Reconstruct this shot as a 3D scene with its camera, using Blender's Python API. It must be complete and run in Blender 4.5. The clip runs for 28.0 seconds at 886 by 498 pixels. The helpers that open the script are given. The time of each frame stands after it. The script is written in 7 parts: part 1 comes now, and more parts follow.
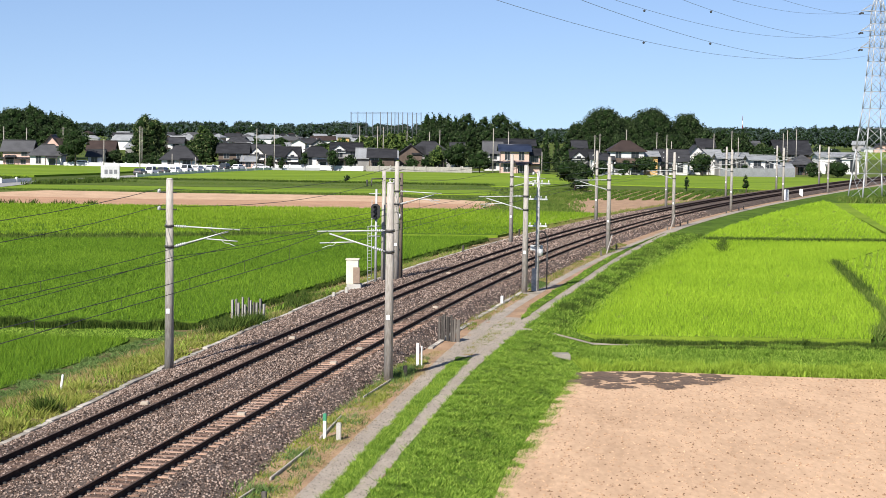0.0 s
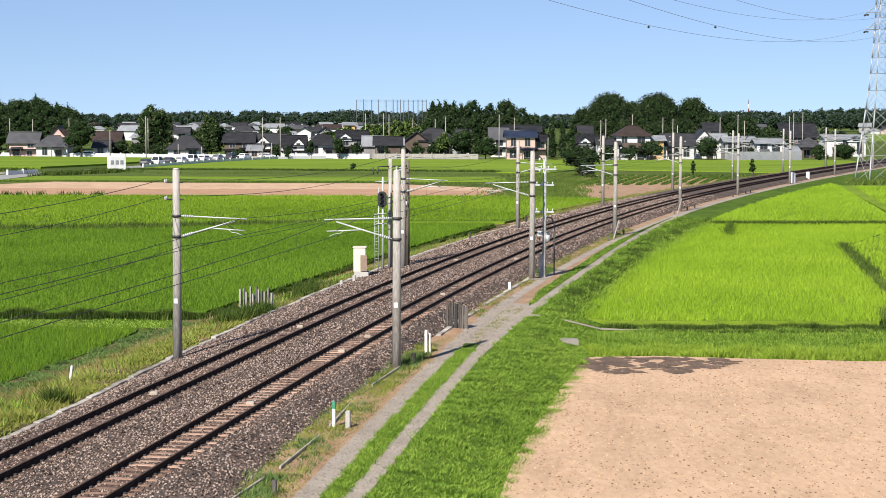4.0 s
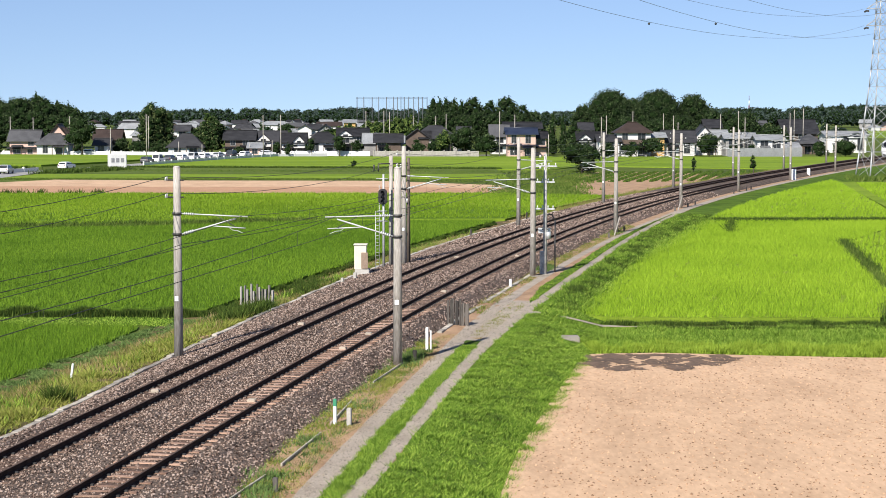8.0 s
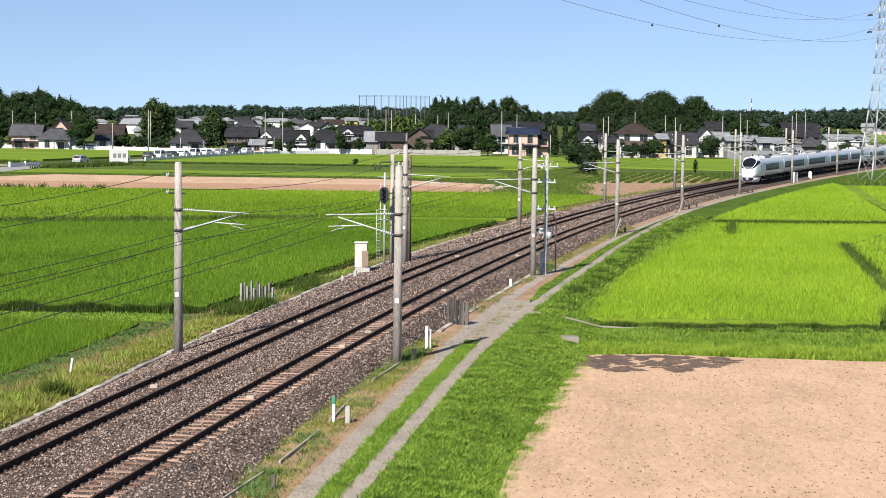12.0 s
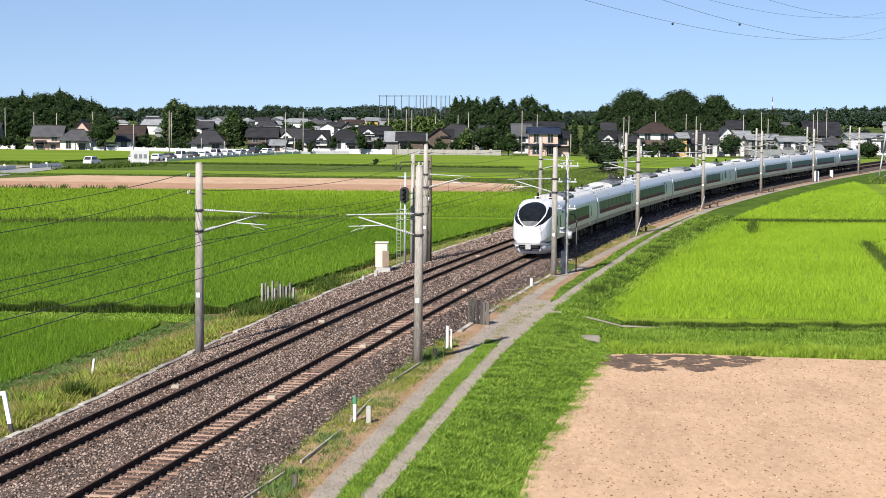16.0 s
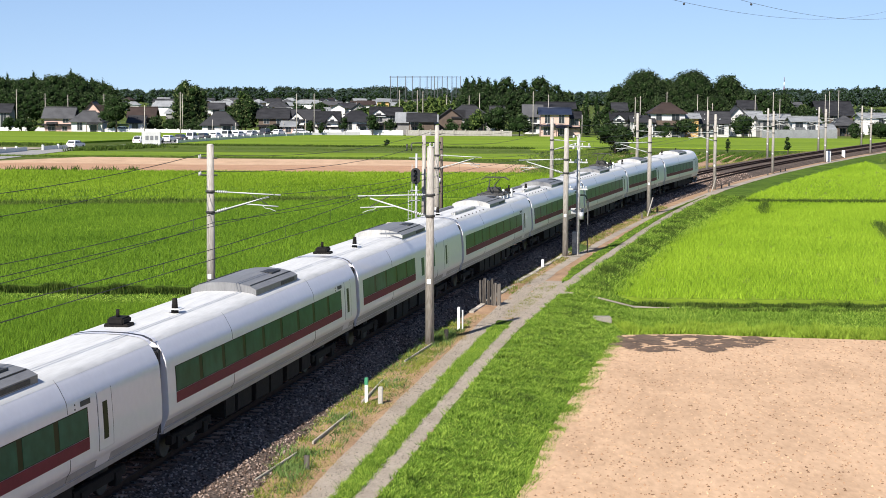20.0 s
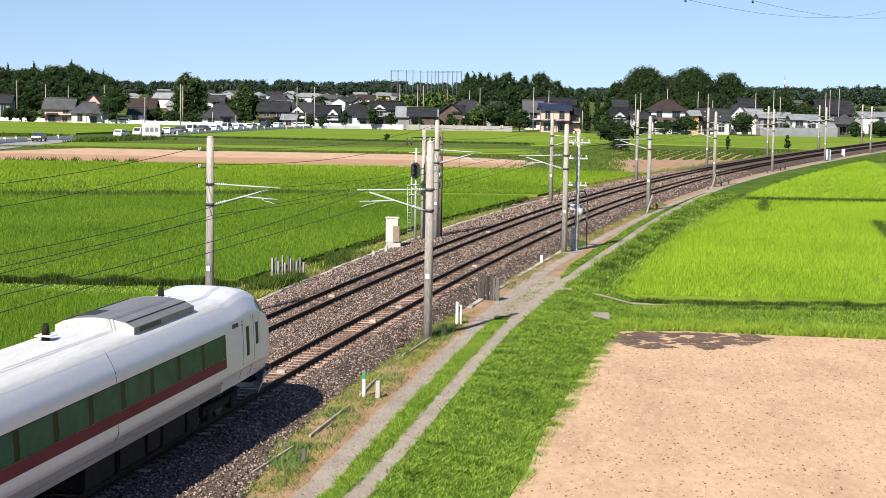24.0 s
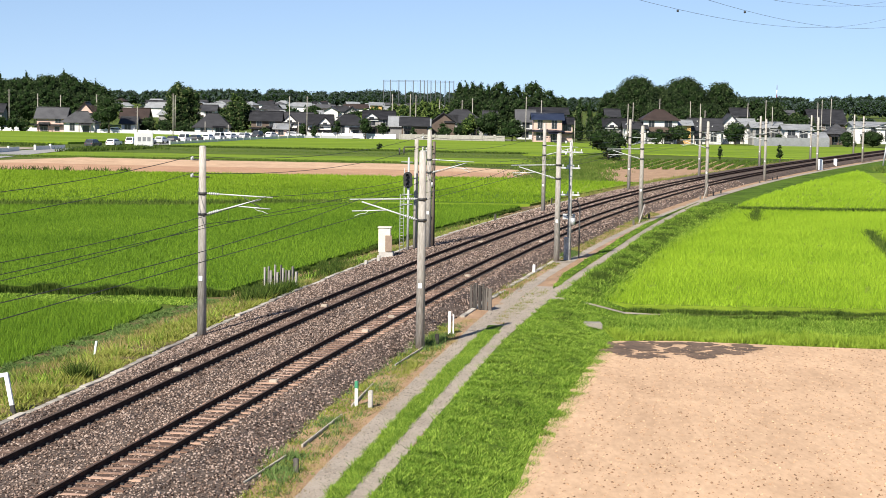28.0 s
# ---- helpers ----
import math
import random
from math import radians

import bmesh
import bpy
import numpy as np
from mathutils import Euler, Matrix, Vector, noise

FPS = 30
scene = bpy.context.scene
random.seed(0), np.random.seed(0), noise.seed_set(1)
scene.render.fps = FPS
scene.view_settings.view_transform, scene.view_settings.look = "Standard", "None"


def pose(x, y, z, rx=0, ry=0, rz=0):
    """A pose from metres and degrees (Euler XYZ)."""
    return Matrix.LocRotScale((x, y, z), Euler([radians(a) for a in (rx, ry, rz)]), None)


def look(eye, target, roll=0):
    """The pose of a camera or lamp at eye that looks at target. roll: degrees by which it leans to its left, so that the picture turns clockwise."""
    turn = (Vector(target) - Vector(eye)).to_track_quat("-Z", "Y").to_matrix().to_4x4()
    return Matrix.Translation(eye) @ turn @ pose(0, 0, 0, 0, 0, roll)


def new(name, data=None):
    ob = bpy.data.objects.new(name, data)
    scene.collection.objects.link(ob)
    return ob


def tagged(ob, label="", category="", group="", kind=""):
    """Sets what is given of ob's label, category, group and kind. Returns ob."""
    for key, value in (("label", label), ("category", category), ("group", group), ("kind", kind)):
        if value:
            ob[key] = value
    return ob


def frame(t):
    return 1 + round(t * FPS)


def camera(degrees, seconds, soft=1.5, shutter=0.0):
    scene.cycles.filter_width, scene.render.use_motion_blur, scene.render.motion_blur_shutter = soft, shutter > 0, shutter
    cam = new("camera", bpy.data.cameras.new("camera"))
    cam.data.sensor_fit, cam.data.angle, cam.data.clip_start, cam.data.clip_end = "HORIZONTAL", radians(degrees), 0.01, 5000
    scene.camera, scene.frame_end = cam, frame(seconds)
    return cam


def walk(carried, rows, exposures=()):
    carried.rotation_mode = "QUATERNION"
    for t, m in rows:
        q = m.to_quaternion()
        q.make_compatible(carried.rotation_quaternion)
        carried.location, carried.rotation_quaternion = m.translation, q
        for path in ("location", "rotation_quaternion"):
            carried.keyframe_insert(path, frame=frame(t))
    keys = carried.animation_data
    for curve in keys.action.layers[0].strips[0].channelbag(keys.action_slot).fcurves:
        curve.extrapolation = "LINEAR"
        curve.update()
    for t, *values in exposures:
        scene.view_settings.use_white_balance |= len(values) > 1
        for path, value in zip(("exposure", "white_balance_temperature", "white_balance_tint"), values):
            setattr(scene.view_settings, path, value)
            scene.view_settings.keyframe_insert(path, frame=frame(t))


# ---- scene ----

cam = camera(28.83, 28.0, soft=0.78)
# seconds, then the tilt, lean and turn of a hand-held camera that stands 9.58 m over the rails
PATH = [
    (0, 86.005, -0.797, -1.221), (0.5, 86.030, -0.777, -1.217), (1, 86.046, -0.728, -1.236), (1.5, 86.037, -0.700, -1.263),
    (2, 85.970, -0.567, -1.274), (2.5, 85.850, -0.410, -1.245), (3, 85.735, -0.307, -1.166), (3.5, 85.634, -0.210, -1.086),
    (5.5, 85.521, -0.042, -1.008), (6, 85.561, -0.048, -1.042), (6.5, 85.578, -0.038, -1.052), (7, 85.567, -0.023, -1.051),
    (7.5, 85.533, -0.019, -1.046), (8, 85.476, -0.016, -1.017), (8.5, 85.419, -0.021, -0.986), (9, 85.350, -0.048, -0.940),
    (9.5, 85.279, -0.033, -0.931), (10, 85.268, -0.132, -0.943), (10.5, 85.298, -0.222, -0.987), (11, 85.362, -0.355, -1.005),
    (11.5, 85.408, -0.500, -0.993), (12, 85.442, -0.675, -0.943), (12.5, 85.468, -0.754, -0.882), (14.5, 85.638, -0.679, -0.593),
    (15, 85.608, -0.673, -0.508), (15.5, 85.520, -0.507, -0.404), (16, 85.429, -0.479, -0.273), (16.5, 85.338, -0.354, -0.150),
    (17, 85.251, -0.353, -0.033), (17.5, 85.162, -0.321, 0.060), (18, 85.083, -0.220, 0.114), (18.5, 85.010, -0.185, 0.125),
    (19, 84.948, -0.184, 0.112), (19.5, 84.880, -0.252, 0.105), (20, 84.794, -0.347, 0.092), (20.5, 84.687, -0.458, 0.095),
    (21, 84.573, -0.551, 0.100), (21.5, 84.489, -0.659, 0.108), (23.5, 84.578, -0.882, 0.094), (24, 84.619, -0.917, 0.111),
    (24.5, 84.676, -0.932, 0.119), (25, 84.729, -0.872, 0.080), (25.5, 84.835, -0.872, -0.005), (26, 84.916, -0.967, -0.075),
    (26.5, 84.990, -0.909, -0.133), (27, 85.025, -0.979, -0.143), (27.5, 85.007, -0.923, -0.144), (28, 84.940, -0.957, -0.137),

]
EXPOSURES = [(0, 0.66, 6500, 10), (5, 0.62, 6550, 10), (12, 0.64, 6550, 10), (17, 0.62, 6500, 10), (20, 0.68, 6550, 10), (23, 0.7, 6650, 10), (26, 0.74, 6750, 9), (28, 0.74, 6750, 9)]
walk(cam, [(t, pose(0, 0, 9.58, a, b, c)) for t, a, b, c in PATH], EXPOSURES)

# ---- light ----
SUN_FROM = Vector((-0.415, -0.91, 0.0)).normalized()
SUN_UP = radians(40)
world = bpy.data.worlds.new("sky")
scene.world = world
world.use_nodes = True
wn = world.node_tree
sky = wn.nodes.new("ShaderNodeTexSky")
sky.sky_type = "NISHITA"
sky.sun_disc = False
sky.sun_elevation = SUN_UP
sky.sun_rotation = math.atan2(SUN_FROM.x, SUN_FROM.y)
sky.air_density, sky.dust_density, sky.ozone_density = 1.0, 0.1, 2.5
# the clear blue of a dry summer sky down to the horizon
way = wn.nodes.new("ShaderNodeTexCoord")
lift = wn.nodes.new("ShaderNodeVectorMath")
lift.inputs[1].default_value = (0, 0, 0.10)
wn.links.new(way.outputs["Generated"], lift.inputs[0])
wn.links.new(lift.outputs[0], sky.inputs[0])
tone = wn.nodes.new("ShaderNodeMix")
tone.data_type, tone.blend_type = "RGBA", "MULTIPLY"
tone.inputs[0].default_value = 1.0
tone.inputs[7].default_value = (1.0, 1.0, 1.13, 1)
wn.links.new(sky.outputs[0], tone.inputs[6])
wn.links.new(tone.outputs[2], wn.nodes["Background"].inputs[0])
wn.nodes["Background"].inputs[1].default_value = 0.073
sun = new("sun", bpy.data.lights.new("sun", "SUN"))
sun.data.energy, sun.data.angle, sun.data.color = 4.9, radians(0.55), (1.0, 0.95, 0.87)
sun_way = SUN_FROM * math.cos(SUN_UP) + Vector((0, 0, math.sin(SUN_UP)))
sun.matrix_world = look(sun_way * 200, (0, 0, 0))

# ---- materials ----
def mat(name, dark, light, rough=0.8, scale=4.0, fine=40.0, bump=0.3, metal=0.0, spread=0.5, vary=0.0, depth=0.02, stretch=(1, 1, 1), coat=0.0, spec=0.5):
    """Two colours mixed by a coarse and a fine noise, with a fine relief; vary: how much objects differ from each other."""
    m = bpy.data.materials.new(name)
    m.use_nodes = True
    nt = m.node_tree
    b = nt.nodes["Principled BSDF"]
    geo = nt.nodes.new("ShaderNodeTexCoord")
    mp = nt.nodes.new("ShaderNodeMapping")
    mp.inputs["Scale"].default_value = stretch
    nt.links.new(geo.outputs["Object"], mp.inputs[0])
    n1, n2 = nt.nodes.new("ShaderNodeTexNoise"), nt.nodes.new("ShaderNodeTexNoise")
    for n, s, d in ((n1, scale, 3), (n2, fine, 4)):
        n.inputs["Scale"].default_value, n.inputs["Detail"].default_value = s, d
        nt.links.new(mp.outputs[0], n.inputs[0])
    add = nt.nodes.new("ShaderNodeMix")
    add.inputs[0].default_value = spread
    nt.links.new(n1.outputs[0], add.inputs[2])
    nt.links.new(n2.outputs[0], add.inputs[3])
    fac = add.outputs[0]
    if vary:
        info = nt.nodes.new("ShaderNodeObjectInfo")
        mul = nt.nodes.new("ShaderNodeMath")
        mul.operation = "MULTIPLY_ADD"
        mul.inputs[1].default_value, mul.inputs[2].default_value = vary, -vary / 2
        nt.links.new(info.outputs["Random"], mul.inputs[0])
        s2 = nt.nodes.new("ShaderNodeMath")
        nt.links.new(fac, s2.inputs[0])
        nt.links.new(mul.outputs[0], s2.inputs[1])
        fac = s2.outputs[0]
    ramp = nt.nodes.new("ShaderNodeValToRGB")
    ramp.color_ramp.elements[0].position, ramp.color_ramp.elements[1].position = 0.32, 0.68
    ramp.color_ramp.elements[0].color, ramp.color_ramp.elements[1].color = (*dark, 1), (*light, 1)
    nt.links.new(fac, ramp.inputs[0])
    nt.links.new(ramp.outputs[0], b.inputs["Base Color"])
    b.inputs["Roughness"].default_value, b.inputs["Metallic"].default_value = rough, metal
    b.inputs["Coat Weight"].default_value = coat
    b.inputs["Specular IOR Level"].default_value = spec
    if bump:
        bp = nt.nodes.new("ShaderNodeBump")
        bp.inputs["Strength"].default_value, bp.inputs["Distance"].default_value = bump, depth
        nt.links.new(n2.outputs[0], bp.inputs["Height"])
        nt.links.new(bp.outputs[0], b.inputs["Normal"])
    return m


def island_mat(name, stops, rough=0.9, spec=0.15, patch=0.25, scale=0.15):
    """One colour a piece, picked from stops by chance, with broad patches over the whole."""
    m = bpy.data.materials.new(name)
    m.use_nodes = True
    nt = m.node_tree
    b = nt.nodes["Principled BSDF"]
    geo = nt.nodes.new("ShaderNodeNewGeometry")
    tex = nt.nodes.new("ShaderNodeTexCoord")
    n1 = nt.nodes.new("ShaderNodeTexNoise")
    n1.inputs["Scale"].default_value = scale
    nt.links.new(tex.outputs["Object"], n1.inputs[0])
    mx = nt.nodes.new("ShaderNodeMix")
    mx.inputs[0].default_value = patch
    nt.links.new(geo.outputs["Random Per Island"], mx.inputs[2])
    nt.links.new(n1.outputs[0], mx.inputs[3])
    ramp = nt.nodes.new("ShaderNodeValToRGB")
    els = ramp.color_ramp.elements
    els[0].color, els[1].color = (*stops[0], 1), (*stops[-1], 1)
    els[0].position, els[1].position = 0.12, 0.88
    for i, c in enumerate(stops[1:-1]):
        els.new(0.12 + 0.76 * (i + 1) / (len(stops) - 1)).color = (*c, 1)
    nt.links.new(mx.outputs[0], ramp.inputs[0])
    nt.links.new(ramp.outputs[0], b.inputs["Base Color"])
    b.inputs["Roughness"].default_value, b.inputs["Specular IOR Level"].default_value = rough, spec
    return m


def between(a, b, k):
    return tuple(x + (y - x) * k for x, y in zip(a, b))


BALLAST = mat("ballast", (0.016, 0.011, 0.009), (0.2, 0.15, 0.12), 0.95, 0.35, 13.0, 1.0, spread=0.75, depth=0.06, spec=0.2)
RAILBED = mat("rusty ballast", (0.04, 0.023, 0.015), (0.15, 0.088, 0.06), 0.9, 0.4, 13.0, 1.0, spread=0.7, depth=0.05)
RAIL = mat("rusty rail steel", (0.02, 0.011, 0.007), (0.075, 0.042, 0.028), 0.9, 3, 30, 0.2, spec=0.15)
RAILTOP = mat("worn rail head", (0.045, 0.029, 0.02), (0.1, 0.066, 0.048), 0.7, 3, 30, 0.1, spec=0.25)
SLEEPER = mat("rust-stained concrete", (0.16, 0.09, 0.06), (0.48, 0.31, 0.225), 0.9, 2.0, 25, 0.3, vary=0.45)
CONCRETE = mat("concrete", (0.3, 0.28, 0.25), (0.52, 0.5, 0.46), 0.85, 1.2, 20, 0.2)
POLE = mat("weathered pole concrete", (0.18, 0.16, 0.135), (0.48, 0.445, 0.4), 0.85, 1.4, 7, 0.15, stretch=(3, 3, 0.5))
POLE_B = mat("brown stained pole", (0.06, 0.045, 0.035), (0.16, 0.125, 0.1), 0.85, 1.4, 7, 0.15, stretch=(3, 3, 0.5))
STEEL = mat("galvanised steel", (0.38, 0.39, 0.39), (0.62, 0.63, 0.62), 0.5, 3, 30, 0.1, metal=0.4)
DARKSTEEL = mat("dark steel", (0.03, 0.03, 0.03), (0.09, 0.085, 0.08), 0.6, 3, 30, 0.1, metal=0.3)
SOIL = mat("dry earth", (0.2, 0.115, 0.062), (0.45, 0.29, 0.17), 0.95, 0.7, 9, 0.6)
PATH_MAT = mat("grey gravel path", (0.235, 0.195, 0.155), (0.4, 0.34, 0.275), 0.95, 0.8, 14, 0.4)
PLOUGH = mat("pale ploughed soil", (0.39, 0.25, 0.148), (0.6, 0.4, 0.25), 0.95, 0.5, 6.0, 0.6, spread=0.5, depth=0.03, stretch=(1, 0.35, 1))
RICE = mat("rice green", (0.04, 0.085, 0.007), (0.11, 0.19, 0.016), 0.9, 0.12, 3.0, 1.0, spread=0.5, depth=0.15, stretch=(0.25, 1, 0.3), spec=0.1)
RICE_BRIGHT = mat("ripening rice", (0.09, 0.155, 0.012), (0.22, 0.305, 0.03), 0.9, 0.12, 3.0, 1.0, spread=0.5, depth=0.15, stretch=(0.25, 1, 0.3), spec=0.1)
GRASS = mat("grass", (0.024, 0.05, 0.005), (0.11, 0.18, 0.018), 0.9, 0.4, 6.0, 0.8, spread=0.5, depth=0.08, spec=0.1)
EARTH_GREEN = mat("field ground", (0.04, 0.062, 0.01), (0.12, 0.155, 0.03), 0.95, 0.02, 0.8, 0.5, spread=0.5, depth=0.1, spec=0.1)
WEED = mat("dry weeds", (0.03, 0.034, 0.012), (0.2, 0.145, 0.075), 0.95, 0.9, 7.0, 0.8, depth=0.08, spec=0.1)
WHITE = mat("white paint", (0.72, 0.72, 0.71), (0.84, 0.84, 0.83), 0.5, 2, 20, 0.03)
TREE = mat("dark foliage", (0.010, 0.022, 0.006), (0.04, 0.07, 0.016), 0.9, 0.3, 3.0, 0.6, depth=0.2, spec=0.15)
WEED_GREEN = mat("dark green weeds", (0.04, 0.07, 0.01), (0.13, 0.17, 0.036), 0.95, 0.3, 4.0, 0.8, depth=0.1, stretch=(0.3, 1, 1), spec=0.1)

# ---- helpers of this scene ----
def part(name, bm, material, parent=None, label="", smooth=False):
    me = bpy.data.meshes.new(name)
    bm.normal_update()
    bm.to_mesh(me)
    bm.free()
    if smooth:
        me.polygons.foreach_set("use_smooth", [True] * len(me.polygons))
    for m in material if isinstance(material, (list, tuple)) else (material,):
        me.materials.append(m)
    ob = new(name, me)
    if parent:
        ob.parent = parent
    if label:
        ob["label"] = label
    return ob


def shared(name, me, parent, m):
    ob = new(name, me)
    ob.parent = parent
    ob.matrix_local = m
    return ob


def thing(name, m, label, category, group=""):
    ob = new(name)
    ob.empty_display_size = 0.3
    ob.matrix_world = m
    return tagged(ob, label, category, group)


def box(bm, x0, x1, y0, y1, z0, z1, bevel=0.0, mi=0):
    r = bmesh.ops.create_cube(bm, size=1)
    for v in r["verts"]:
        v.co = Vector(((x0 + x1) / 2 + v.co.x * (x1 - x0), (y0 + y1) / 2 + v.co.y * (y1 - y0), (z0 + z1) / 2 + v.co.z * (z1 - z0)))
    fs = {f for v in r["verts"] for f in v.link_faces}
    for f in fs:
        f.material_index = mi
    if bevel:
        es = list({e for f in fs for e in f.edges})
        bmesh.ops.bevel(bm, geom=es, offset=bevel, segments=2, affect="EDGES")
    return r["verts"]


def rod(bm, a, b, r0, r1=None, n=8, caps=True, mi=0):
    """A round bar from a to b."""
    a, b = Vector(a), Vector(b)
    r1 = r0 if r1 is None else r1
    q = (b - a).to_track_quat("Z", "Y").to_matrix()
    rings = []
    for p, r in ((a, r0), (b, r1)):
        rings.append([bm.verts.new(p + q @ Vector((r * math.cos(2 * math.pi * i / n), r * math.sin(2 * math.pi * i / n), 0))) for i in range(n)])
    for i in range(n):
        f = bm.faces.new((rings[0][i], rings[0][(i + 1) % n], rings[1][(i + 1) % n], rings[1][i]))
        f.smooth, f.material_index = True, mi
    if caps:
        bm.faces.new(rings[0][::-1]).material_index = mi
        bm.faces.new(rings[1]).material_index = mi


def tube(bm, pts, r, n=5):
    """One bent round bar through points."""
    rows = []
    for i, p in enumerate(pts):
        p = Vector(p)
        d = Vector(pts[min(i + 1, len(pts) - 1)]) - Vector(pts[max(i - 1, 0)])
        q = d.to_track_quat("Z", "Y").to_matrix()
        rows.append([p + q @ Vector((r * math.cos(6.2832 * k / n), r * math.sin(6.2832 * k / n), 0)) for k in range(n)])
    loft(bm, rows, closed=True, smooth=True)


def loft(bm, rings, closed=False, mi=0, smooth=False):
    """Faces between rows of points, each row as long as the next."""
    vs = [[bm.verts.new(p) for p in ring] for ring in rings]
    for a, b in zip(vs, vs[1:]):
        n = len(a)
        for i in range(n if closed else n - 1):
            f = bm.faces.new((a[i], b[i], b[(i + 1) % n], a[(i + 1) % n]))
            f.material_index, f.smooth = mi, smooth
    return vs


# ---- the line of the railway: arc length s along the near track, offset o to its right ----
K_S = (-400, -40, 0, 25, 50, 75, 100, 125, 150, 175, 200, 225, 250, 300, 360, 420, 1200)
K_V = (0, 0, -0.11, -0.5, -0.74, -0.93, -1.06, -1.15, -1.17, -1.12, -1.0, -0.8, -0.53, -0.3, -0.2, 0, 0)
LINE_S = np.arange(-400.0, 1201.0, 1.0)
_k = np.interp(LINE_S, K_S, K_V) / 1000
_h = np.concatenate([[0], np.cumsum((_k[1:] + _k[:-1]) / 2)])
LINE_H = radians(79.80) + _h - np.interp(0, LINE_S, _h)
_x = np.concatenate([[0], np.cumsum((np.cos(LINE_H[1:]) + np.cos(LINE_H[:-1])) / 2)])
_y = np.concatenate([[0], np.cumsum((np.sin(LINE_H[1:]) + np.sin(LINE_H[:-1])) / 2)])
LINE_X = -10.85 + _x - np.interp(0, LINE_S, _x)
LINE_Y = 28.76 + _y - np.interp(0, LINE_S, _y)
SPACING = 3.75


def at(s, o=0.0, z=0.0):
    h = float(np.interp(s, LINE_S, LINE_H))
    return Vector((float(np.interp(s, LINE_S, LINE_X)) + math.sin(h) * o, float(np.interp(s, LINE_S, LINE_Y)) - math.cos(h) * o, z))


def heading(s):
    return math.degrees(float(np.interp(s, LINE_S, LINE_H)))


def along(s, o=0.0, z=0.0, turn=0.0):
    """The pose at s and o, its y axis along the line and its x axis to the right."""
    p = at(s, o, z)
    return pose(p.x, p.y, p.z, 0, 0, heading(s) - 90 + turn)


def steps(a, b, d):
    n = max(1, round((b - a) / d))
    return [a + (b - a) * i / n for i in range(n + 1)]

# ---- ground, railway bank, path ----
GROUND_Z = -1.35
PROFILE_O = (-13.3, -11.2, -9.4, -8.0, 2.6, 3.1, 6.6, 9.4)
PROFILE_Z = (-1.36, -1.24, -0.92, -0.64, -0.62, -0.66, -0.72, -1.36)


def bank_z(o):
    return float(np.interp(o, PROFILE_O, PROFILE_Z))


def sheet(name, x0, x1, y0, y1, z, material, nx=1, ny=1):
    bm = bmesh.new()
    loft(bm, [[(x0 + (x1 - x0) * i / nx, y0 + (y1 - y0) * j / ny, z) for j in range(ny + 1)] for i in range(nx + 1)])
    ob = part(name, bm, material)
    return tagged(ob, kind="structure")


ground = sheet("ground", -2600, 2600, -400, 4600, GROUND_Z, EARTH_GREEN, 8, 8)
tagged(ground, "flat green farmland reaching to the horizon", "ground")


def strip(name, ss, cross, material, parent=None, label="", wob=0.0, seed=0):
    """A lofted band along the line; cross(s) gives its (o, z) points from left to right."""
    bm = bmesh.new()
    rows = []
    for s in ss:
        row = []
        for o, z in cross(s):
            w = wob * noise.noise(Vector((s * 0.35, o * 0.5, seed))) + wob * 0.6 * noise.noise(Vector((s * 1.3, o, seed + 7)))
            row.append(at(s, o + w, z + 0.12 * abs(w)))
        rows.append(row)
    loft(bm, rows)
    return part(name, bm, material, parent, label, smooth=True)


bank = strip("railway_bank", steps(-80, 420, 4), lambda s: [(o, bank_z(o)) for o in PROFILE_O], SOIL)
tagged(bank, "low earth bank that carries the railway", "embankment", kind="structure")


def trough_off(s):
    """Where the cable trough runs, left of the tracks."""
    return float(np.interp(s, (12, 28, 35, 47, 57, 80, 100, 150), (-6.45, -6.5, -6.8, -7.35, -7.75, -8.3, -8.5, -8.6)))


def ballast_right(s):
    return float(np.interp(s, (10, 14, 20, 30, 60), (3.9, 3.6, 2.85, 2.45, 2.2)))


def ballast_cross(s):
    r = ballast_right(s)
    e = trough_off(s) + 0.1
    out = [(e, -0.63), (e + 0.45, -0.46), (-5.5, -0.24), (-5.0, -0.205), (-4.4, -0.215), (-3.1, -0.215), (-2.4, -0.2), (-1.5, -0.2), (-0.7, -0.215), (0.7, -0.215), (1.4, -0.205)]
    return out + [(1.4 + (r - 1.4) * k, -0.205 - 0.43 * k ** 1.3) for k in (0.3, 0.65, 1.0)]


ballast = strip("ballast_bed", steps(-80, 10, 2) + steps(10.5, 90, 0.5) + steps(92, 420, 2), ballast_cross, BALLAST, wob=0.05)
tagged(ballast, "brown-grey crushed stone ballast under two tracks", "ballast", kind="structure")


def band(name, ss, left, right, lift, material, label, category, n=3, wob=0.0, seed=0):
    ob = strip(name, ss, lambda s: [(o, bank_z(o) + lift) for o in (left(s) + (right(s) - left(s)) * i / n for i in range(n + 1))], material, wob=wob, seed=seed)
    return tagged(ob, label, category, kind="structure")


def knots(xs, ys):
    return lambda s: float(np.interp(s, xs, ys))


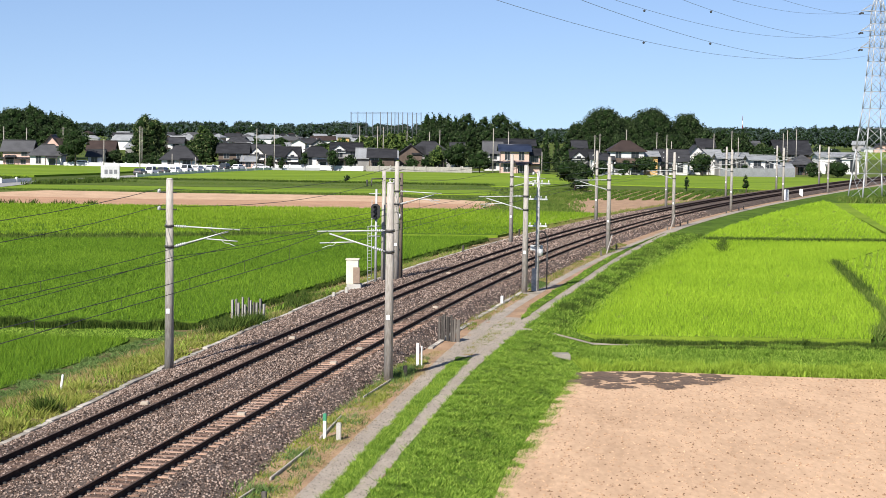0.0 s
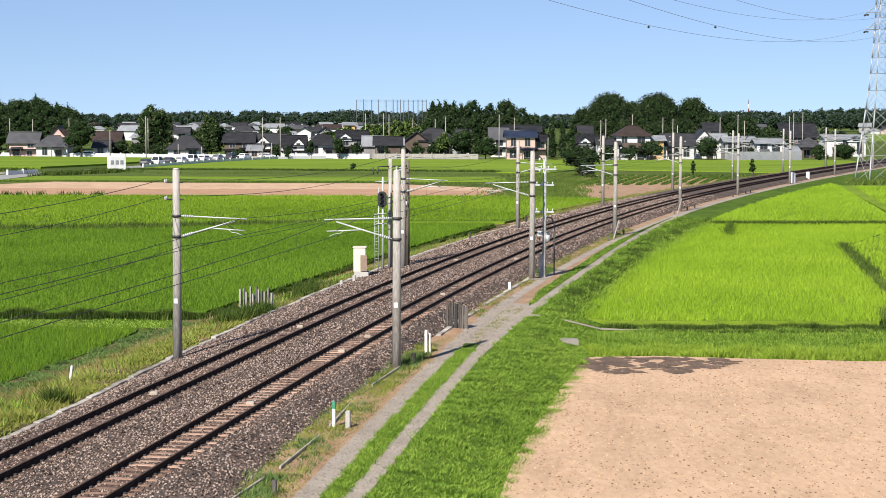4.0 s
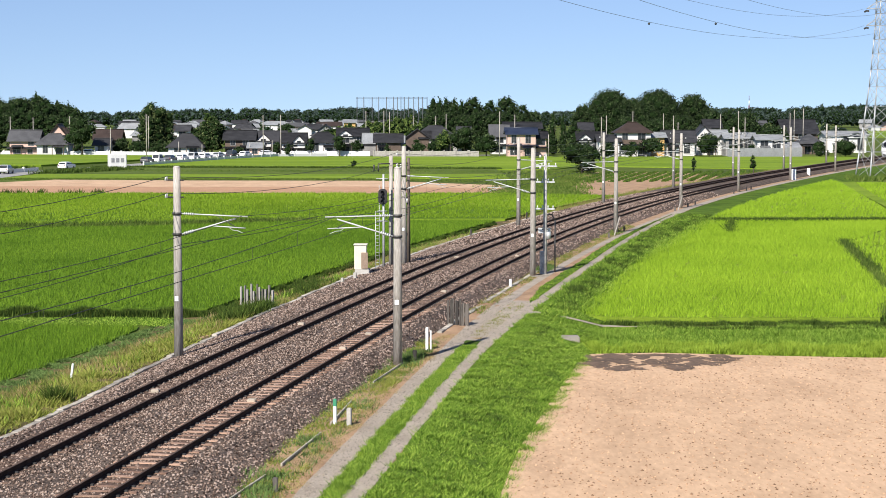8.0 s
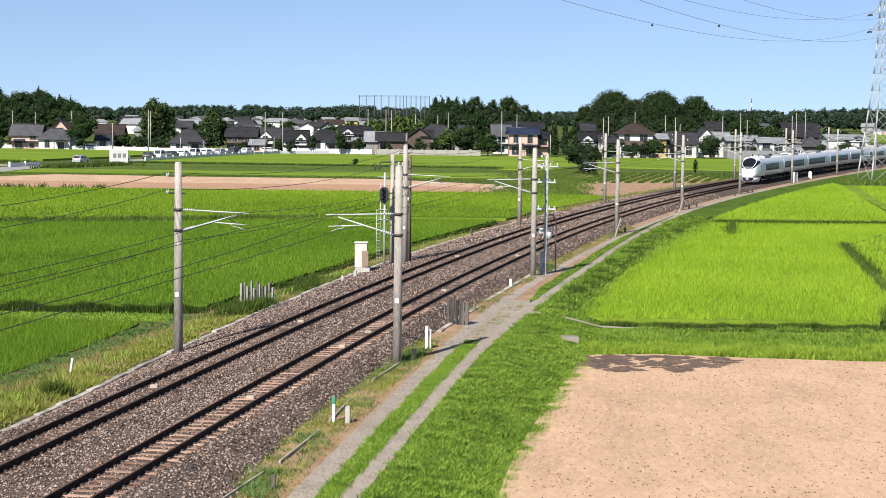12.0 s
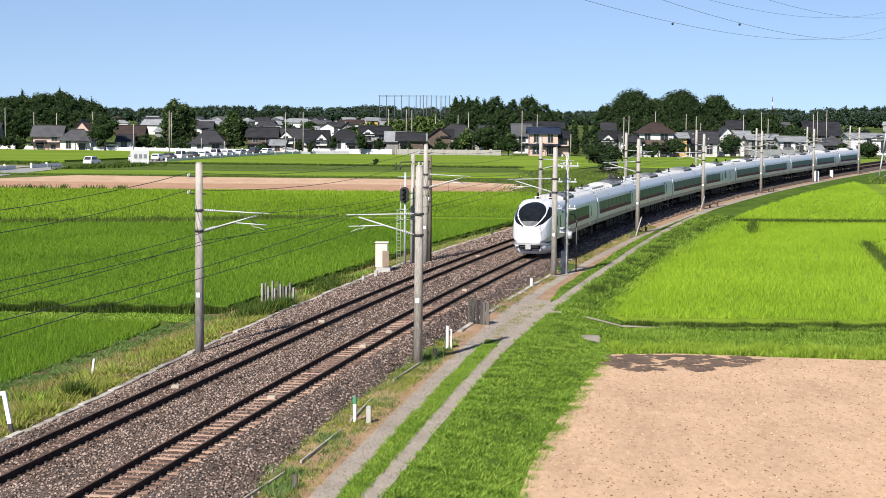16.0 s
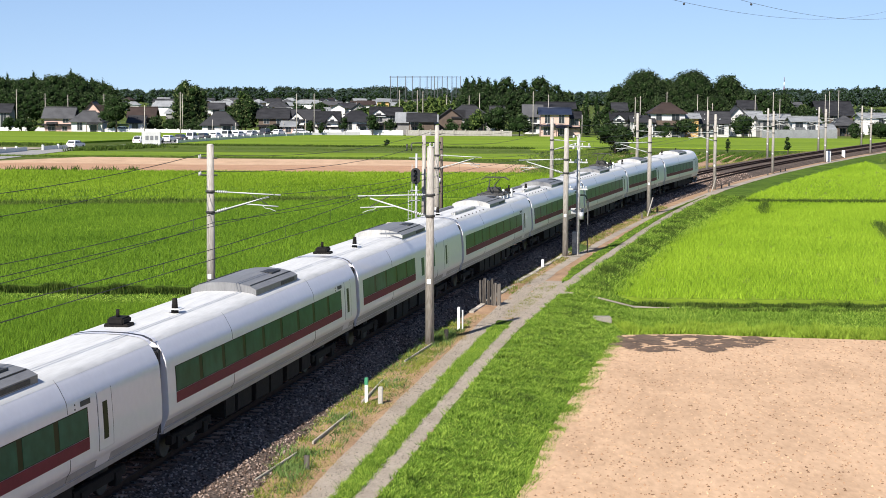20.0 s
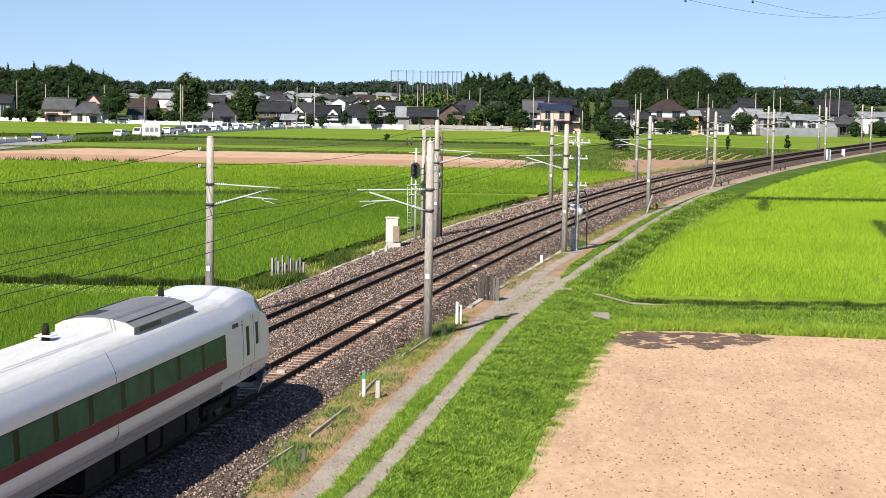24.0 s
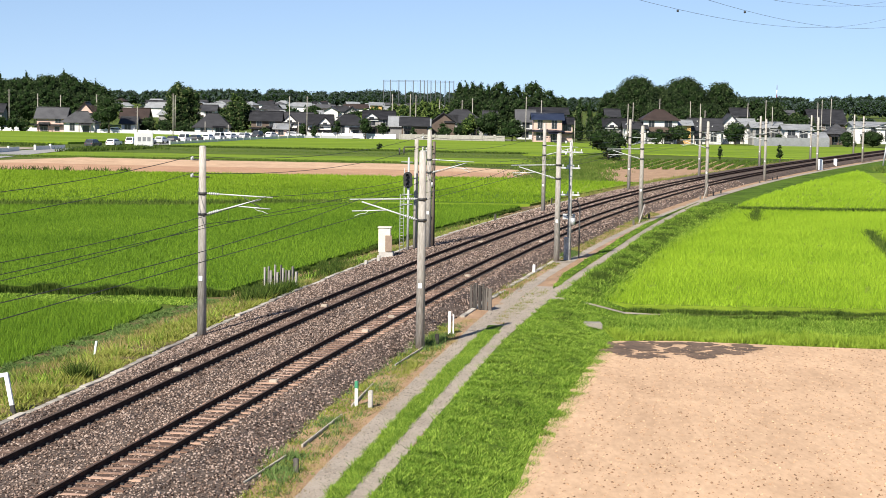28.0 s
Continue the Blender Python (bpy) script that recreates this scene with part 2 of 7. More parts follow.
RUT_L = knots((-20, 16, 22, 30, 40, 47, 56, 66, 75, 85, 118, 160, 420), (5.5, 5.0, 4.75, 4.45, 4.1, 3.85, 3.5, 3.3, 3.3, 3.3, 3.3, 3.2, 3.2))
RUT_R = knots((-20, 17, 22, 28, 36, 46, 52, 60, 68, 80, 93, 108, 126, 160, 420), (6.4, 6.1, 5.95, 5.75, 5.45, 5.12, 5.05, 5.0, 5.1, 5.1, 5.05, 4.75, 4.35, 3.6, 3.4))
soil_right = band("dry_verge", steps(-20, 420, 2), lambda s: ballast_right(s) - 0.25, lambda s: RUT_R(s), 0.008, SOIL, "dry earth verge beside the ballast", "verge", wob=0.1, seed=2)
grass_mid = band("grass_between_ruts", steps(-20, 50, 0.5), lambda s: RUT_L(s) + 0.36, lambda s: RUT_R(s) - 0.28, 0.03, GRASS, "green grass strip between the wheel ruts", "grass", wob=0.12, seed=3)
grass_mid2 = band("grass_between_ruts_far", steps(66, 150, 1), lambda s: RUT_R(s) - 0.38 - 0.62 * min(1, (s - 66) / 8, max(0.1, (150 - s) / 40)), lambda s: RUT_R(s) - 0.32, 0.03, GRASS, "green grass strip between the wheel ruts", "grass", wob=0.1, seed=4)
rut_l = band("path_rut_near_track", steps(-20, 420, 1), lambda s: RUT_L(s) - 0.38 + 0.1 * (s > 70), lambda s: RUT_L(s) + 0.38 - 0.1 * (s > 70), 0.02, PATH_MAT, "pale grey gravel wheel rut of a farm path", "path", wob=0.045, seed=5)
rut_r = band("path_rut_near_field", steps(-20, 420, 1), lambda s: RUT_R(s) - 0.3, lambda s: RUT_R(s) + 0.34 - 0.1 * (s > 70), 0.024, PATH_MAT, "pale grey gravel wheel rut of a farm path", "path", wob=0.045, seed=6)
junction = band("path_junction", steps(49, 67, 0.5), lambda s: RUT_L(s) - 0.1, lambda s: RUT_R(s) + 0.3 * math.sin((s - 49) / 18 * math.pi), 0.012, PATH_MAT, "pale gravel widening where a field track joins", "path", wob=0.12, seed=8)
grass_bank = band("grass_bank", steps(-20, 420, 1.5), lambda s: RUT_R(s) + 0.38, lambda s: 9.9, 0.05, GRASS, "bright green grassy bank between path and fields", "grass", n=8, wob=0.1, seed=9)
weed_bank = band("weedy_bank", steps(-40, 420, 1.5), lambda s: -13.2, lambda s: trough_off(s) + 0.05, 0.03, WEED, "weedy strip between ballast and rice field", "verge", n=6, wob=0.12, seed=10)


TRACK = [(5.9, 88.0), (6.6, 87.6), (8.0, 87.05), (9.6, 86.8), (11.0, 86.8), (12.5, 86.85)]
bm = bmesh.new()
loft(bm, [[(x, y + k * (0.62 if x < 7 else 0.42 if x < 11 else 0.16), max(bank_z(4.7 + (x - 5.4) * 1.02), GROUND_Z + 0.04) + 0.06) for k in (-1, 0, 1)] for x, y in TRACK])
tagged(part("field_track", bm, PATH_MAT), "narrow pale field track leaving the path", "path", kind="structure")


# ---- tracks ----
def rail_track(centre, name, label):
    root = tagged(new(name), label, "railway track", "railway tracks")
    root["kind"] = "structure"
    for side in (-1, 1):
        o = centre + side * 0.566
        prof = [(-0.064, -0.17), (-0.064, -0.155), (-0.012, -0.13), (-0.012, -0.045), (-0.034, -0.035), (-0.034, -0.002), (-0.026, 0.0), (0.026, 0.0), (0.034, -0.002), (0.034, -0.035), (0.012, -0.045), (0.012, -0.13), (0.064, -0.155), (0.064, -0.17)]
        bm = bmesh.new()
        vs = loft(bm, [[at(s, o + a, z) for a, z in prof] for s in steps(-80, 420, 2.5)])
        for f in bm.faces:
            zs = [v.co.z for v in f.verts]
            f.material_index = 1 if min(zs) > -0.004 else 0
        part("rail", bm, [RAIL, RAILTOP], root)
    return root


near_track = rail_track(0.0, "near_track", "rusty railway track on concrete sleepers, nearer line")
far_track = rail_track(-SPACING, "far_track", "rusty railway track on concrete sleepers, farther line")


def railbed(centre, name):
    ob = strip(name, steps(-80, 420, 2), lambda s: [(centre + o, -0.2 + 0.012 * (abs(o) < 0.5)) for o in (-0.72, -0.5, 0, 0.5, 0.72)], RAILBED, wob=0.02, seed=12)
    return tagged(ob, "rust-brown ballast between the rails", "ballast", kind="structure")


railbed(0.0, "rusty_bed_near"), railbed(-SPACING, "rusty_bed_far")


# ---- fields ----
def field(name, corners, top, material, label, category="field", base=GROUND_Z - 0.02):
    bm = bmesh.new()
    lo = [bm.verts.new((x, y, base)) for x, y in corners]
    hi = [bm.verts.new((x, y, top)) for x, y in corners]
    bm.faces.new(hi)
    n = len(corners)
    for i in range(n):
        bm.faces.new((lo[i], lo[(i + 1) % n], hi[(i + 1) % n], hi[i]))
    bmesh.ops.recalc_face_normals(bm, faces=bm.faces[:])
    return tagged(part(name, bm, material), label, category, kind="structure")


def edge(o, a, b, d=8):
    return [tuple(at(s, o)[:2]) for s in steps(a, b, d)]


field("rice_field_front", edge(-13.1, -30, 48) + [tuple(at(55.5, -13.7)[:2]), (-13.9, 87.2), (-22.6, 88.4), (-70, 94.5), (-70, 0)], -1.27, RICE, "lush green rice field beside the railway", "rice field")
field("rice_field_middle", edge(-12.0, 61.5, 138) + [(-10, 166), (-25, 158), (-45, 154), (-100, 146), (-100, 104), (-24, 92)], -0.86, RICE, "lush green rice field with a dark cut edge", "rice field")
field("rice_field_back", edge(-12.5, 144, 196) + [(13, 228), (-5, 227.5), (-29, 229), (-60, 227.5), (-130, 220), (-130, 150), (-45, 159), (-10, 172)], -1.05, RICE_BRIGHT, "bright green rice field behind a weedy ridge", "rice field")
field("rice_field_back_strip", edge(-12.8, 144.6, 166) + [(-20, 193), (-49, 190.5), (-129, 181), (-129, 151), (-45, 159.4), (-10, 172.4)], -1.02, RICE, "green rice strip behind a weedy ridge", "rice field")
field("ploughed_field_back", [(13, 232), (14, 258), (-6, 276), (-35, 277), (-58, 281), (-75, 252), (-130, 250), (-130, 226), (-60, 230), (-29, 231)], -1.28, PLOUGH, "pale bare ploughed field between rice fields", "ploughed field")
CLAYB = mat("brown clay soil", (0.3, 0.165, 0.09), (0.5, 0.295, 0.175), 0.95, 0.35, 5.0, 0.9, spread=0.6, depth=0.08)
field("ploughed_strip_brown", [(13, 232.3), (13.5, 246), (-6, 254), (-34, 253), (-61, 256.5), (-75, 251.5), (-129, 249), (-129, 226.3), (-60, 230.3), (-29, 231.3)], -1.275, CLAYB, "browner bare strip of the ploughed field", "ploughed field")
field("grass_strip_far", [(16, 285), (16, 304), (-30, 303), (-66, 304), (-68, 286), (-36, 284)], -1.2, RICE_BRIGHT, "green grass strip behind the bare field", "grass strip")
field("weedy_fallow", [(16, 304.2), (16, 329), (-30, 337), (-59, 341), (-65.5, 304.2), (-30, 303.2)], -1.15, WEED_GREEN, "dark weedy fallow strip", "fallow")
field("gravel_lot", [(-150, 304), (-78, 298), (-74, 325), (-150, 334)], -1.28, PATH_MAT, "pale gravel lot beside the road", "gravel lot")
field("rice_field_far_left", [(-150, 352), (-75, 350), (-66, 372), (-59, 400), (-53, 424), (-80, 434), (-150, 448)], -0.95, RICE_BRIGHT, "bright green rice field before the village", "rice field")
field("rice_field_far", [(26, 326), (33, 345), (40, 424.5), (-34, 425), (-43, 401), (-51, 370), (-57, 343), (-30, 337.2)], -1.15, RICE_BRIGHT, "bright green far rice field", "rice field")
field("ploughed_field_front", edge(9.6, -25, 22) + edge(9.3, 28, 49.5) + [tuple(at(51.0, 9.6)[:2]), (11, 77.3), (15.8, 76.3), (20, 75.6), (40, 74.6), (40, 0)], -1.26, PLOUGH, "pale bare ploughed field with small clods", "ploughed field")
field("rice_field_right", edge(7.6, 64, 144) + [(48.3, 167.2), (34.5, 138), (27.5, 98), (24.2, 88.2), (15.3, 88.4), (10.3, 88.6)], -1.0, RICE_BRIGHT, "bright yellow-green rice field inside the curve", "rice field")
field("rice_field_right_back", edge(7.4, 146.5, 250) + [(64, 256), (48.5, 170)], -0.8, RICE_BRIGHT, "bright yellow-green rice field inside the curve", "rice field")
field("rice_field_right_side", [(27.9, 98), (34.9, 138), (48.9, 167.5), (65, 262), (130, 262), (90, 98)], -0.92, RICE_BRIGHT, "green rice field under the power line", "rice field")
field("rice_field_far_right", edge(-12, 312, 395) + [(108, 424), (38, 424), (31, 352)], -1.2, RICE_BRIGHT, "bright green far rice field", "rice field")
field("rice_field_distant", [(150, 760), (215, 760), (290, 1040), (196, 1040)], -1.2, RICE_BRIGHT, "pale green distant rice field before the ridge", "rice field")

# ---- overhead line: concrete poles, hinged arms, wires ----
ARM = mat("pale galvanised tube", (0.42, 0.44, 0.43), (0.6, 0.61, 0.59), 0.5, 3, 30, 0.05, metal=0.2)
CERAMIC = mat("white line insulator", (0.5, 0.5, 0.48), (0.66, 0.66, 0.63), 0.35, 4, 20, 0.0)
WIRE = mat("dark wire", (0.02, 0.02, 0.02), (0.05, 0.047, 0.043), 0.6, 2, 10, 0.0, metal=0.4)
ARM_Z, STRUT_Z, CONTACT_Z = 5.45, 4.6, 4.68


def insulated(bm, a, b, r):
    """A tube whose first half metre is a ribbed insulator."""
    a, b = Vector(a), Vector(b)
    d = (b - a).normalized()
    rod(bm, a, b, r, r, 8)
    for i in range(5):
        c = a + d * (0.12 + 0.09 * i)
        rod(bm, c, c + d * 0.045, r * 2.1, r * 2.1, 10)


def catenary_pole(s, o, side, h=7.8, base=-0.7, reach=2.55, feeders=True, label="round weathered concrete catenary pole with a hinged arm"):
    """side: the way, +1 right or -1 left, in which the arm reaches over its track."""
    root = thing("catenary_pole", along(s, o, 0), label, "catenary pole", "catenary poles")
    bm = bmesh.new()
    rod(bm, (0, 0, base - 0.3), (0, 0, h + base + 0.25), 0.195, 0.145, 16)
    part("shaft", bm, POLE, root)
    bm = bmesh.new()
    rod(bm, (0, 0, h + base + 0.25), (0, 0, h + base + 0.3), 0.15, 0.1, 16)
    part("pole_cap", bm, CONCRETE, root)
    for z in (ARM_Z, STRUT_Z):
        bm = bmesh.new()
        rod(bm, (0, 0, z - 0.05), (0, 0, z + 0.05), 0.2, 0.2, 16)
        part("pole_band", bm, DARKSTEEL, root)
    bm = bmesh.new()
    insulated(bm, (side * 0.18, 0, ARM_Z), (side * (reach + 0.45), 0, ARM_Z - 0.1), 0.027)
    part("top_tube", bm, ARM, root, "pale upper tube with insulator")
    bm = bmesh.new()
    insulated(bm, (side * 0.18, 0, STRUT_Z), (side * (reach * 0.98), 0, ARM_Z - 0.18), 0.031)
    part("strut", bm, ARM, root, "pale slanting strut with insulator")
    bm = bmesh.new()
    rod(bm, (side * (reach * 0.62), 0, ARM_Z - 0.02), (side * (reach + 0.05), 0, CONTACT_Z + 0.18), 0.018)
    part("brace", bm, DARKSTEEL, root)
    bm = bmesh.new()
    rod(bm, (side * (reach * 0.55), 0, CONTACT_Z + 0.28), (side * (reach + 0.35), 0, CONTACT_Z + 0.2), 0.024)
    part("register_tube", bm, ARM, root)
    bm = bmesh.new()
    pts = [(reach - 0.35, CONTACT_Z + 0.24), (reach - 0.2, CONTACT_Z + 0.12), (reach + 0.0, CONTACT_Z + 0.1), (reach + 0.25, CONTACT_Z)]
    for a, b in zip(pts, pts[1:]):
        rod(bm, (side * a[0], 0, a[1]), (side * b[0], 0, b[1]), 0.014, 0.014, 6)
    part("steady_arm", bm, ARM, root)
    if feeders:
        for z in (6.82, 6.12):
            bm = bmesh.new()
            rod(bm, (side * 0.3, 0, z), (-side * 0.45, 0, z), 0.03)
            part("feeder_bracket", bm, DARKSTEEL, root)
            bm = bmesh.new()
            rod(bm, (-side * 0.45, 0, z - 0.02), (-side * 0.45, 0, z + 0.14), 0.08, 0.05, 10)
            part("insulator", bm, CERAMIC, root)
    bm = bmesh.new()
    box(bm, -0.08, 0.08, -0.2, -0.186, 1.85, 2.05)
    part("number_plate", bm, WHITE, root, "small white plate with worn marks")
    return root


RIGHT_POLES = (-6.0, 41.8, 80.8, 120.6, 160.5, 201.0, 242.0, 283.0, 324.0, 365.0)
LEFT_POLES = (1.8, 41.5, 84.5, 124.0, 164.0, 204.0, 244.0, 284.0, 324.0, 365.0)
for s in RIGHT_POLES:
    catenary_pole(s, 2.62, -1, feeders=s > 60)
for s in LEFT_POLES:
    catenary_pole(s, -6.55, 1, h=7.8)


def cable(name, points, r, material, label, category, sag=0.0, n=10):
    """A hanging wire through points, with its sag between each pair."""
    bm = bmesh.new()
    path = [Vector(points[0])]
    for a, b in zip(points, points[1:]):
        a, b = Vector(a), Vector(b)
        path += [a.lerp(b, i / n) - Vector((0, 0, sag * 4 * i / n * (1 - i / n))) for i in range(1, n + 1)]
    tube(bm, path, r)
    return tagged(part(name, bm, material), label, category, "overhead wires")


def wired(poles, o, z, name, r, label, sag):
    return cable(name, [at(s, o, z) for s in poles], r, WIRE, label, "wire", sag)


for poles, o in ((RIGHT_POLES, 0.05), (LEFT_POLES, -SPACING - 0.05)):
    wired((-40.0,) + poles, o, ARM_Z - 0.08, "messenger_wire", 0.012, "thin dark messenger wire over the track", 0.42)
    cw = wired((-40.0,) + poles, o, CONTACT_Z, "contact_wire", 0.012, "thin dark contact wire over the track", 0.02)
    for a, b in zip(poles, poles[1:]):
        for k in range(1, 8):
            t = k / 8
            s = a + (b - a) * t
            bm = bmesh.new()
            rod(bm, at(s, o, CONTACT_Z), at(s, o, ARM_Z - 0.08 - 0.42 * 4 * t * (1 - t)), 0.006, 0.006, 4, False)
            if s < 130:
                part("dropper", bm, WIRE, cw)
            else:
                bm.free()
for z in (6.96, 6.26):
    wired((-40.0,) + LEFT_POLES, -7.0, z, "feeder_wire", 0.013, "dark feeder wire on pole insulators", 0.55)
for z in (6.96, 6.26):
    wired(RIGHT_POLES[2:], 3.07, z, "feeder_wire", 0.012, "dark feeder wire on pole insulators", 0.5)
wired((-40.0,) + LEFT_POLES[:3], -6.3, 4.2, "return_wire", 0.012, "dark low wire along the poles", 0.35)


# ---- signal mast and its H-frame beside the far track ----
def h_frame():
    root = thing("signal_equipment_frame", along(85.2, -7.1, 0), "two-legged frame with crossbeams and insulators", "pole frame")
    for x, y, r, m, h in ((-0.3, -0.8, 0.16, POLE, 6.75), (0.55, 0.6, 0.13, POLE_B, 6.6)):
        bm = bmesh.new()
        rod(bm, (x, y, -1.0), (x, y, h), r, r * 0.8, 14)
        part("leg", bm, m, root)
    for z in (6.25, 4.6, 3.95, 3.0, 1.55):
        bm = bmesh.new()
        rod(bm, (-0.3, -0.8, z), (0.55, 0.6, z), 0.04)
        part("crossbar", bm, DARKSTEEL, root)
    bm = bmesh.new()
    rod(bm, (-0.9, -1.7, 6.25), (-0.3, -0.8, 6.25), 0.04)
    part("outrigger", bm, DARKSTEEL, root)
    for t in (-0.95, -0.7, 0.35, 0.55):
        bm = bmesh.new()
        p = Vector((-0.3, -0.8, 0)).lerp(Vector((0.55, 0.6, 0)), t)
        rod(bm, (p.x, p.y, 5.75), (p.x, p.y, 6.2), 0.035, 0.06, 8)
        part("hanging_insulator", bm, DARKSTEEL if t < 0 else CERAMIC, root)
    for t, z in ((0.3, 4.65), (0.75, 4.2), (0.35, 3.4), (0.9, 3.6)):
        bm = bmesh.new()
        p = Vector((-0.3, -0.8, 0)).lerp(Vector((0.55, 0.6, 0)), t)
        rod(bm, (p.x, p.y, z), (p.x, p.y, z + 0.3), 0.08, 0.08, 10)
        part("insulator", bm, CERAMIC, root)
    bm = bmesh.new()
    rod(bm, (-0.3, -0.8, 2.2), (0.55, 0.6, 3.3), 0.03)
    part("diagonal_brace", bm, DARKSTEEL, root)


h_frame()
SIGNALM = mat("matt black signal plate", (0.006, 0.006, 0.007), (0.018, 0.018, 0.02), 0.6, 4, 20, 0.0)
sig = thing("railway_signal", along(83.0, -7.55, 0), "railway signal with black oval plate on steel mast", "railway signal")
bm = bmesh.new()
rod(bm, (0, 0, -1.0), (0, 0, 5.6), 0.085, 0.07, 12)
part("mast", bm, STEEL, sig)
bm = bmesh.new()
plate = [(0.3 * math.cos(a), 0.26 * math.sin(a) + (0.26 if math.sin(a) > 0 else -0.26)) for a in [2 * math.pi * i / 32 for i in range(32)]]
vs = loft(bm, [[(x, y, 4.15 + z) for x, z in plate] for y in (-0.2, -0.16)], closed=True)
bm.faces.new(vs[0]), bm.faces.new(vs[1])
bmesh.ops.recalc_face_normals(bm, faces=bm.faces[:])
pl = part("signal_plate", bm, SIGNALM, sig, "black oval signal plate")
for z in (4.45, 4.15, 3.85):
    bm = bmesh.new()
    rod(bm, (0, -0.38, z), (0, -0.2, z), 0.1, 0.09, 14, False)
    part("lamp_hood", bm, SIGNALM, pl)
for z, w in ((5.3, 0.5), (3.2, 0.4), (2.55, 0.45)):
    bm = bmesh.new()
    rod(bm, (-w, 0, z), (w * 0.6, 0, z), 0.03)
    part("cross_arm", bm, STEEL, sig)
bm = bmesh.new()
for x in (-0.55, -0.3):
    rod(bm, (x, 0.05, -1.0), (x, 0.05, 3.2 if x < -0.4 else 4.9), 0.02, 0.02, 6)
for k in range(18):
    rod(bm, (-0.55, 0.05, -0.6 + 0.22 * k), (-0.3, 0.05, -0.6 + 0.22 * k), 0.012, 0.012, 5)
part("ladder", bm, STEEL, sig, "narrow steel ladder")

# ---- express train: ten carriages on the near track ----
BODY = mat("white train paint", (0.64, 0.635, 0.66), (0.7, 0.695, 0.72), 0.36, 0.5, 5, 0.0, coat=0.25)
ROOFM = mat("dusty white roof", (0.5, 0.5, 0.49), (0.68, 0.68, 0.67), 0.6, 0.6, 3, 0.05, stretch=(6, 0.5, 1))
# Panel grey, darkened further to carry shade on the inward-sloping lower side.
SKIRTM = mat("grey panel with underside shade", (0.24, 0.24, 0.25), (0.34, 0.34, 0.35), 0.45, 0.6, 6, 0.02)
REDM = mat("dark red stripe", (0.12, 0.008, 0.02), (0.165, 0.015, 0.03), 0.6, 0.6, 8, 0.0, spec=0.2)
# The green base also paints the rice fields reflected in tinted panes.
PANEM = mat("tinted glass with painted reflection", (0.007, 0.055, 0.034), (0.022, 0.115, 0.074), 0.3, 1.2, 3.0, 0.0, spec=0.05)
MULLM = mat("black window frame", (0.004, 0.012, 0.006), (0.008, 0.02, 0.01), 0.3, 2, 8, 0.0, spec=0.05)
BLACKG = mat("black windscreen glass", (0.006, 0.007, 0.009), (0.014, 0.016, 0.018), 0.12, 1, 4, 0.0, spec=0.25)
COVERM = mat("glossy grey panel", (0.12, 0.122, 0.126), (0.17, 0.172, 0.176), 0.25, 1, 4, 0.0, coat=0.4)
RUBBER = mat("dark rubber and recess shade", (0.01, 0.011, 0.013), (0.03, 0.03, 0.035), 0.8, 2, 15, 0.2)
# Near-black: the deep shade under the floor is put into this colour.
GEAR = mat("dusty shade-darkened gear", (0.006, 0.0055, 0.005), (0.022, 0.019, 0.017), 0.85, 2, 12, 0.3, spec=0.2)
ACTOP = mat("grey unit cover", (0.14, 0.14, 0.145), (0.22, 0.22, 0.22), 0.5, 0.8, 6, 0.1, stretch=(4, 0.6, 1))
ACEND = mat("stained unit end plate", (0.3, 0.295, 0.28), (0.5, 0.49, 0.47), 0.5, 1.2, 7, 0.05, stretch=(3, 1, 0.5))
GRILLE = mat("unit grille", (0.015, 0.015, 0.016), (0.05, 0.05, 0.05), 0.6, 6, 40, 0.3)
INSUL = mat("white porcelain", (0.62, 0.62, 0.6), (0.78, 0.78, 0.76), 0.25, 4, 20, 0.0)
LAMP = mat("clear lamp lens", (0.7, 0.7, 0.68), (0.85, 0.85, 0.83), 0.1, 4, 20, 0.0, coat=0.5)
BUFFM = mat("grey bumper band", (0.33, 0.33, 0.35), (0.42, 0.42, 0.44), 0.4, 1, 8, 0.0)

HALF = [(0.0, 3.56), (0.5, 3.55), (0.88, 3.5), (1.08, 3.42), (1.2, 3.28), (1.35, 3.0), (1.395, 2.9), (1.41, 2.8), (1.44, 2.4), (1.466, 1.95), (1.473, 1.6), (1.466, 1.43), (1.4, 1.36), (1.33, 1.14), (1.3, 1.0)]


def side_x(z):
    return float(np.interp(z, [p[1] for p in HALF[::-1]], [p[0] for p in HALF[::-1]]))


def half_ring(n):
    p = np.array(HALF)
    u = np.concatenate([[0], np.cumsum(np.hypot(*np.diff(p, axis=0).T))])
    t = np.linspace(0, u[-1], n)
    return np.stack([np.interp(t, u, p[:, 0]), np.interp(t, u, p[:, 1])], 1)


def nose_w(d):
    return np.interp(d, _e, _w)


_e = np.linspace(-1, 6.5, 376)
_w = np.interp(_e, (-1, 0, 0.12, 0.4, 0.9, 1.6, 2.4, 3.3, 4.3, 6.5), (0.4, 0.52, 0.64, 0.755, 0.85, 0.925, 0.965, 0.985, 0.997, 1.0))
for _ in range(3):
    _w[4:-4] = np.convolve(_w, np.ones(9) / 9, "same")[4:-4]
_d = np.linspace(-1, 6.5, 376)
_t = np.interp(_d, (-1, 0, 0.25, 0.6, 1.1, 1.8, 2.6, 3.5, 4.3, 5.0, 6.5), (1.6, 1.86, 2.26, 2.64, 3.0, 3.34, 3.58, 3.71, 3.66, 3.56, 3.56))
for _ in range(3):
    _t[8:-8] = np.convolve(_t, np.ones(17) / 17, "same")[8:-8]


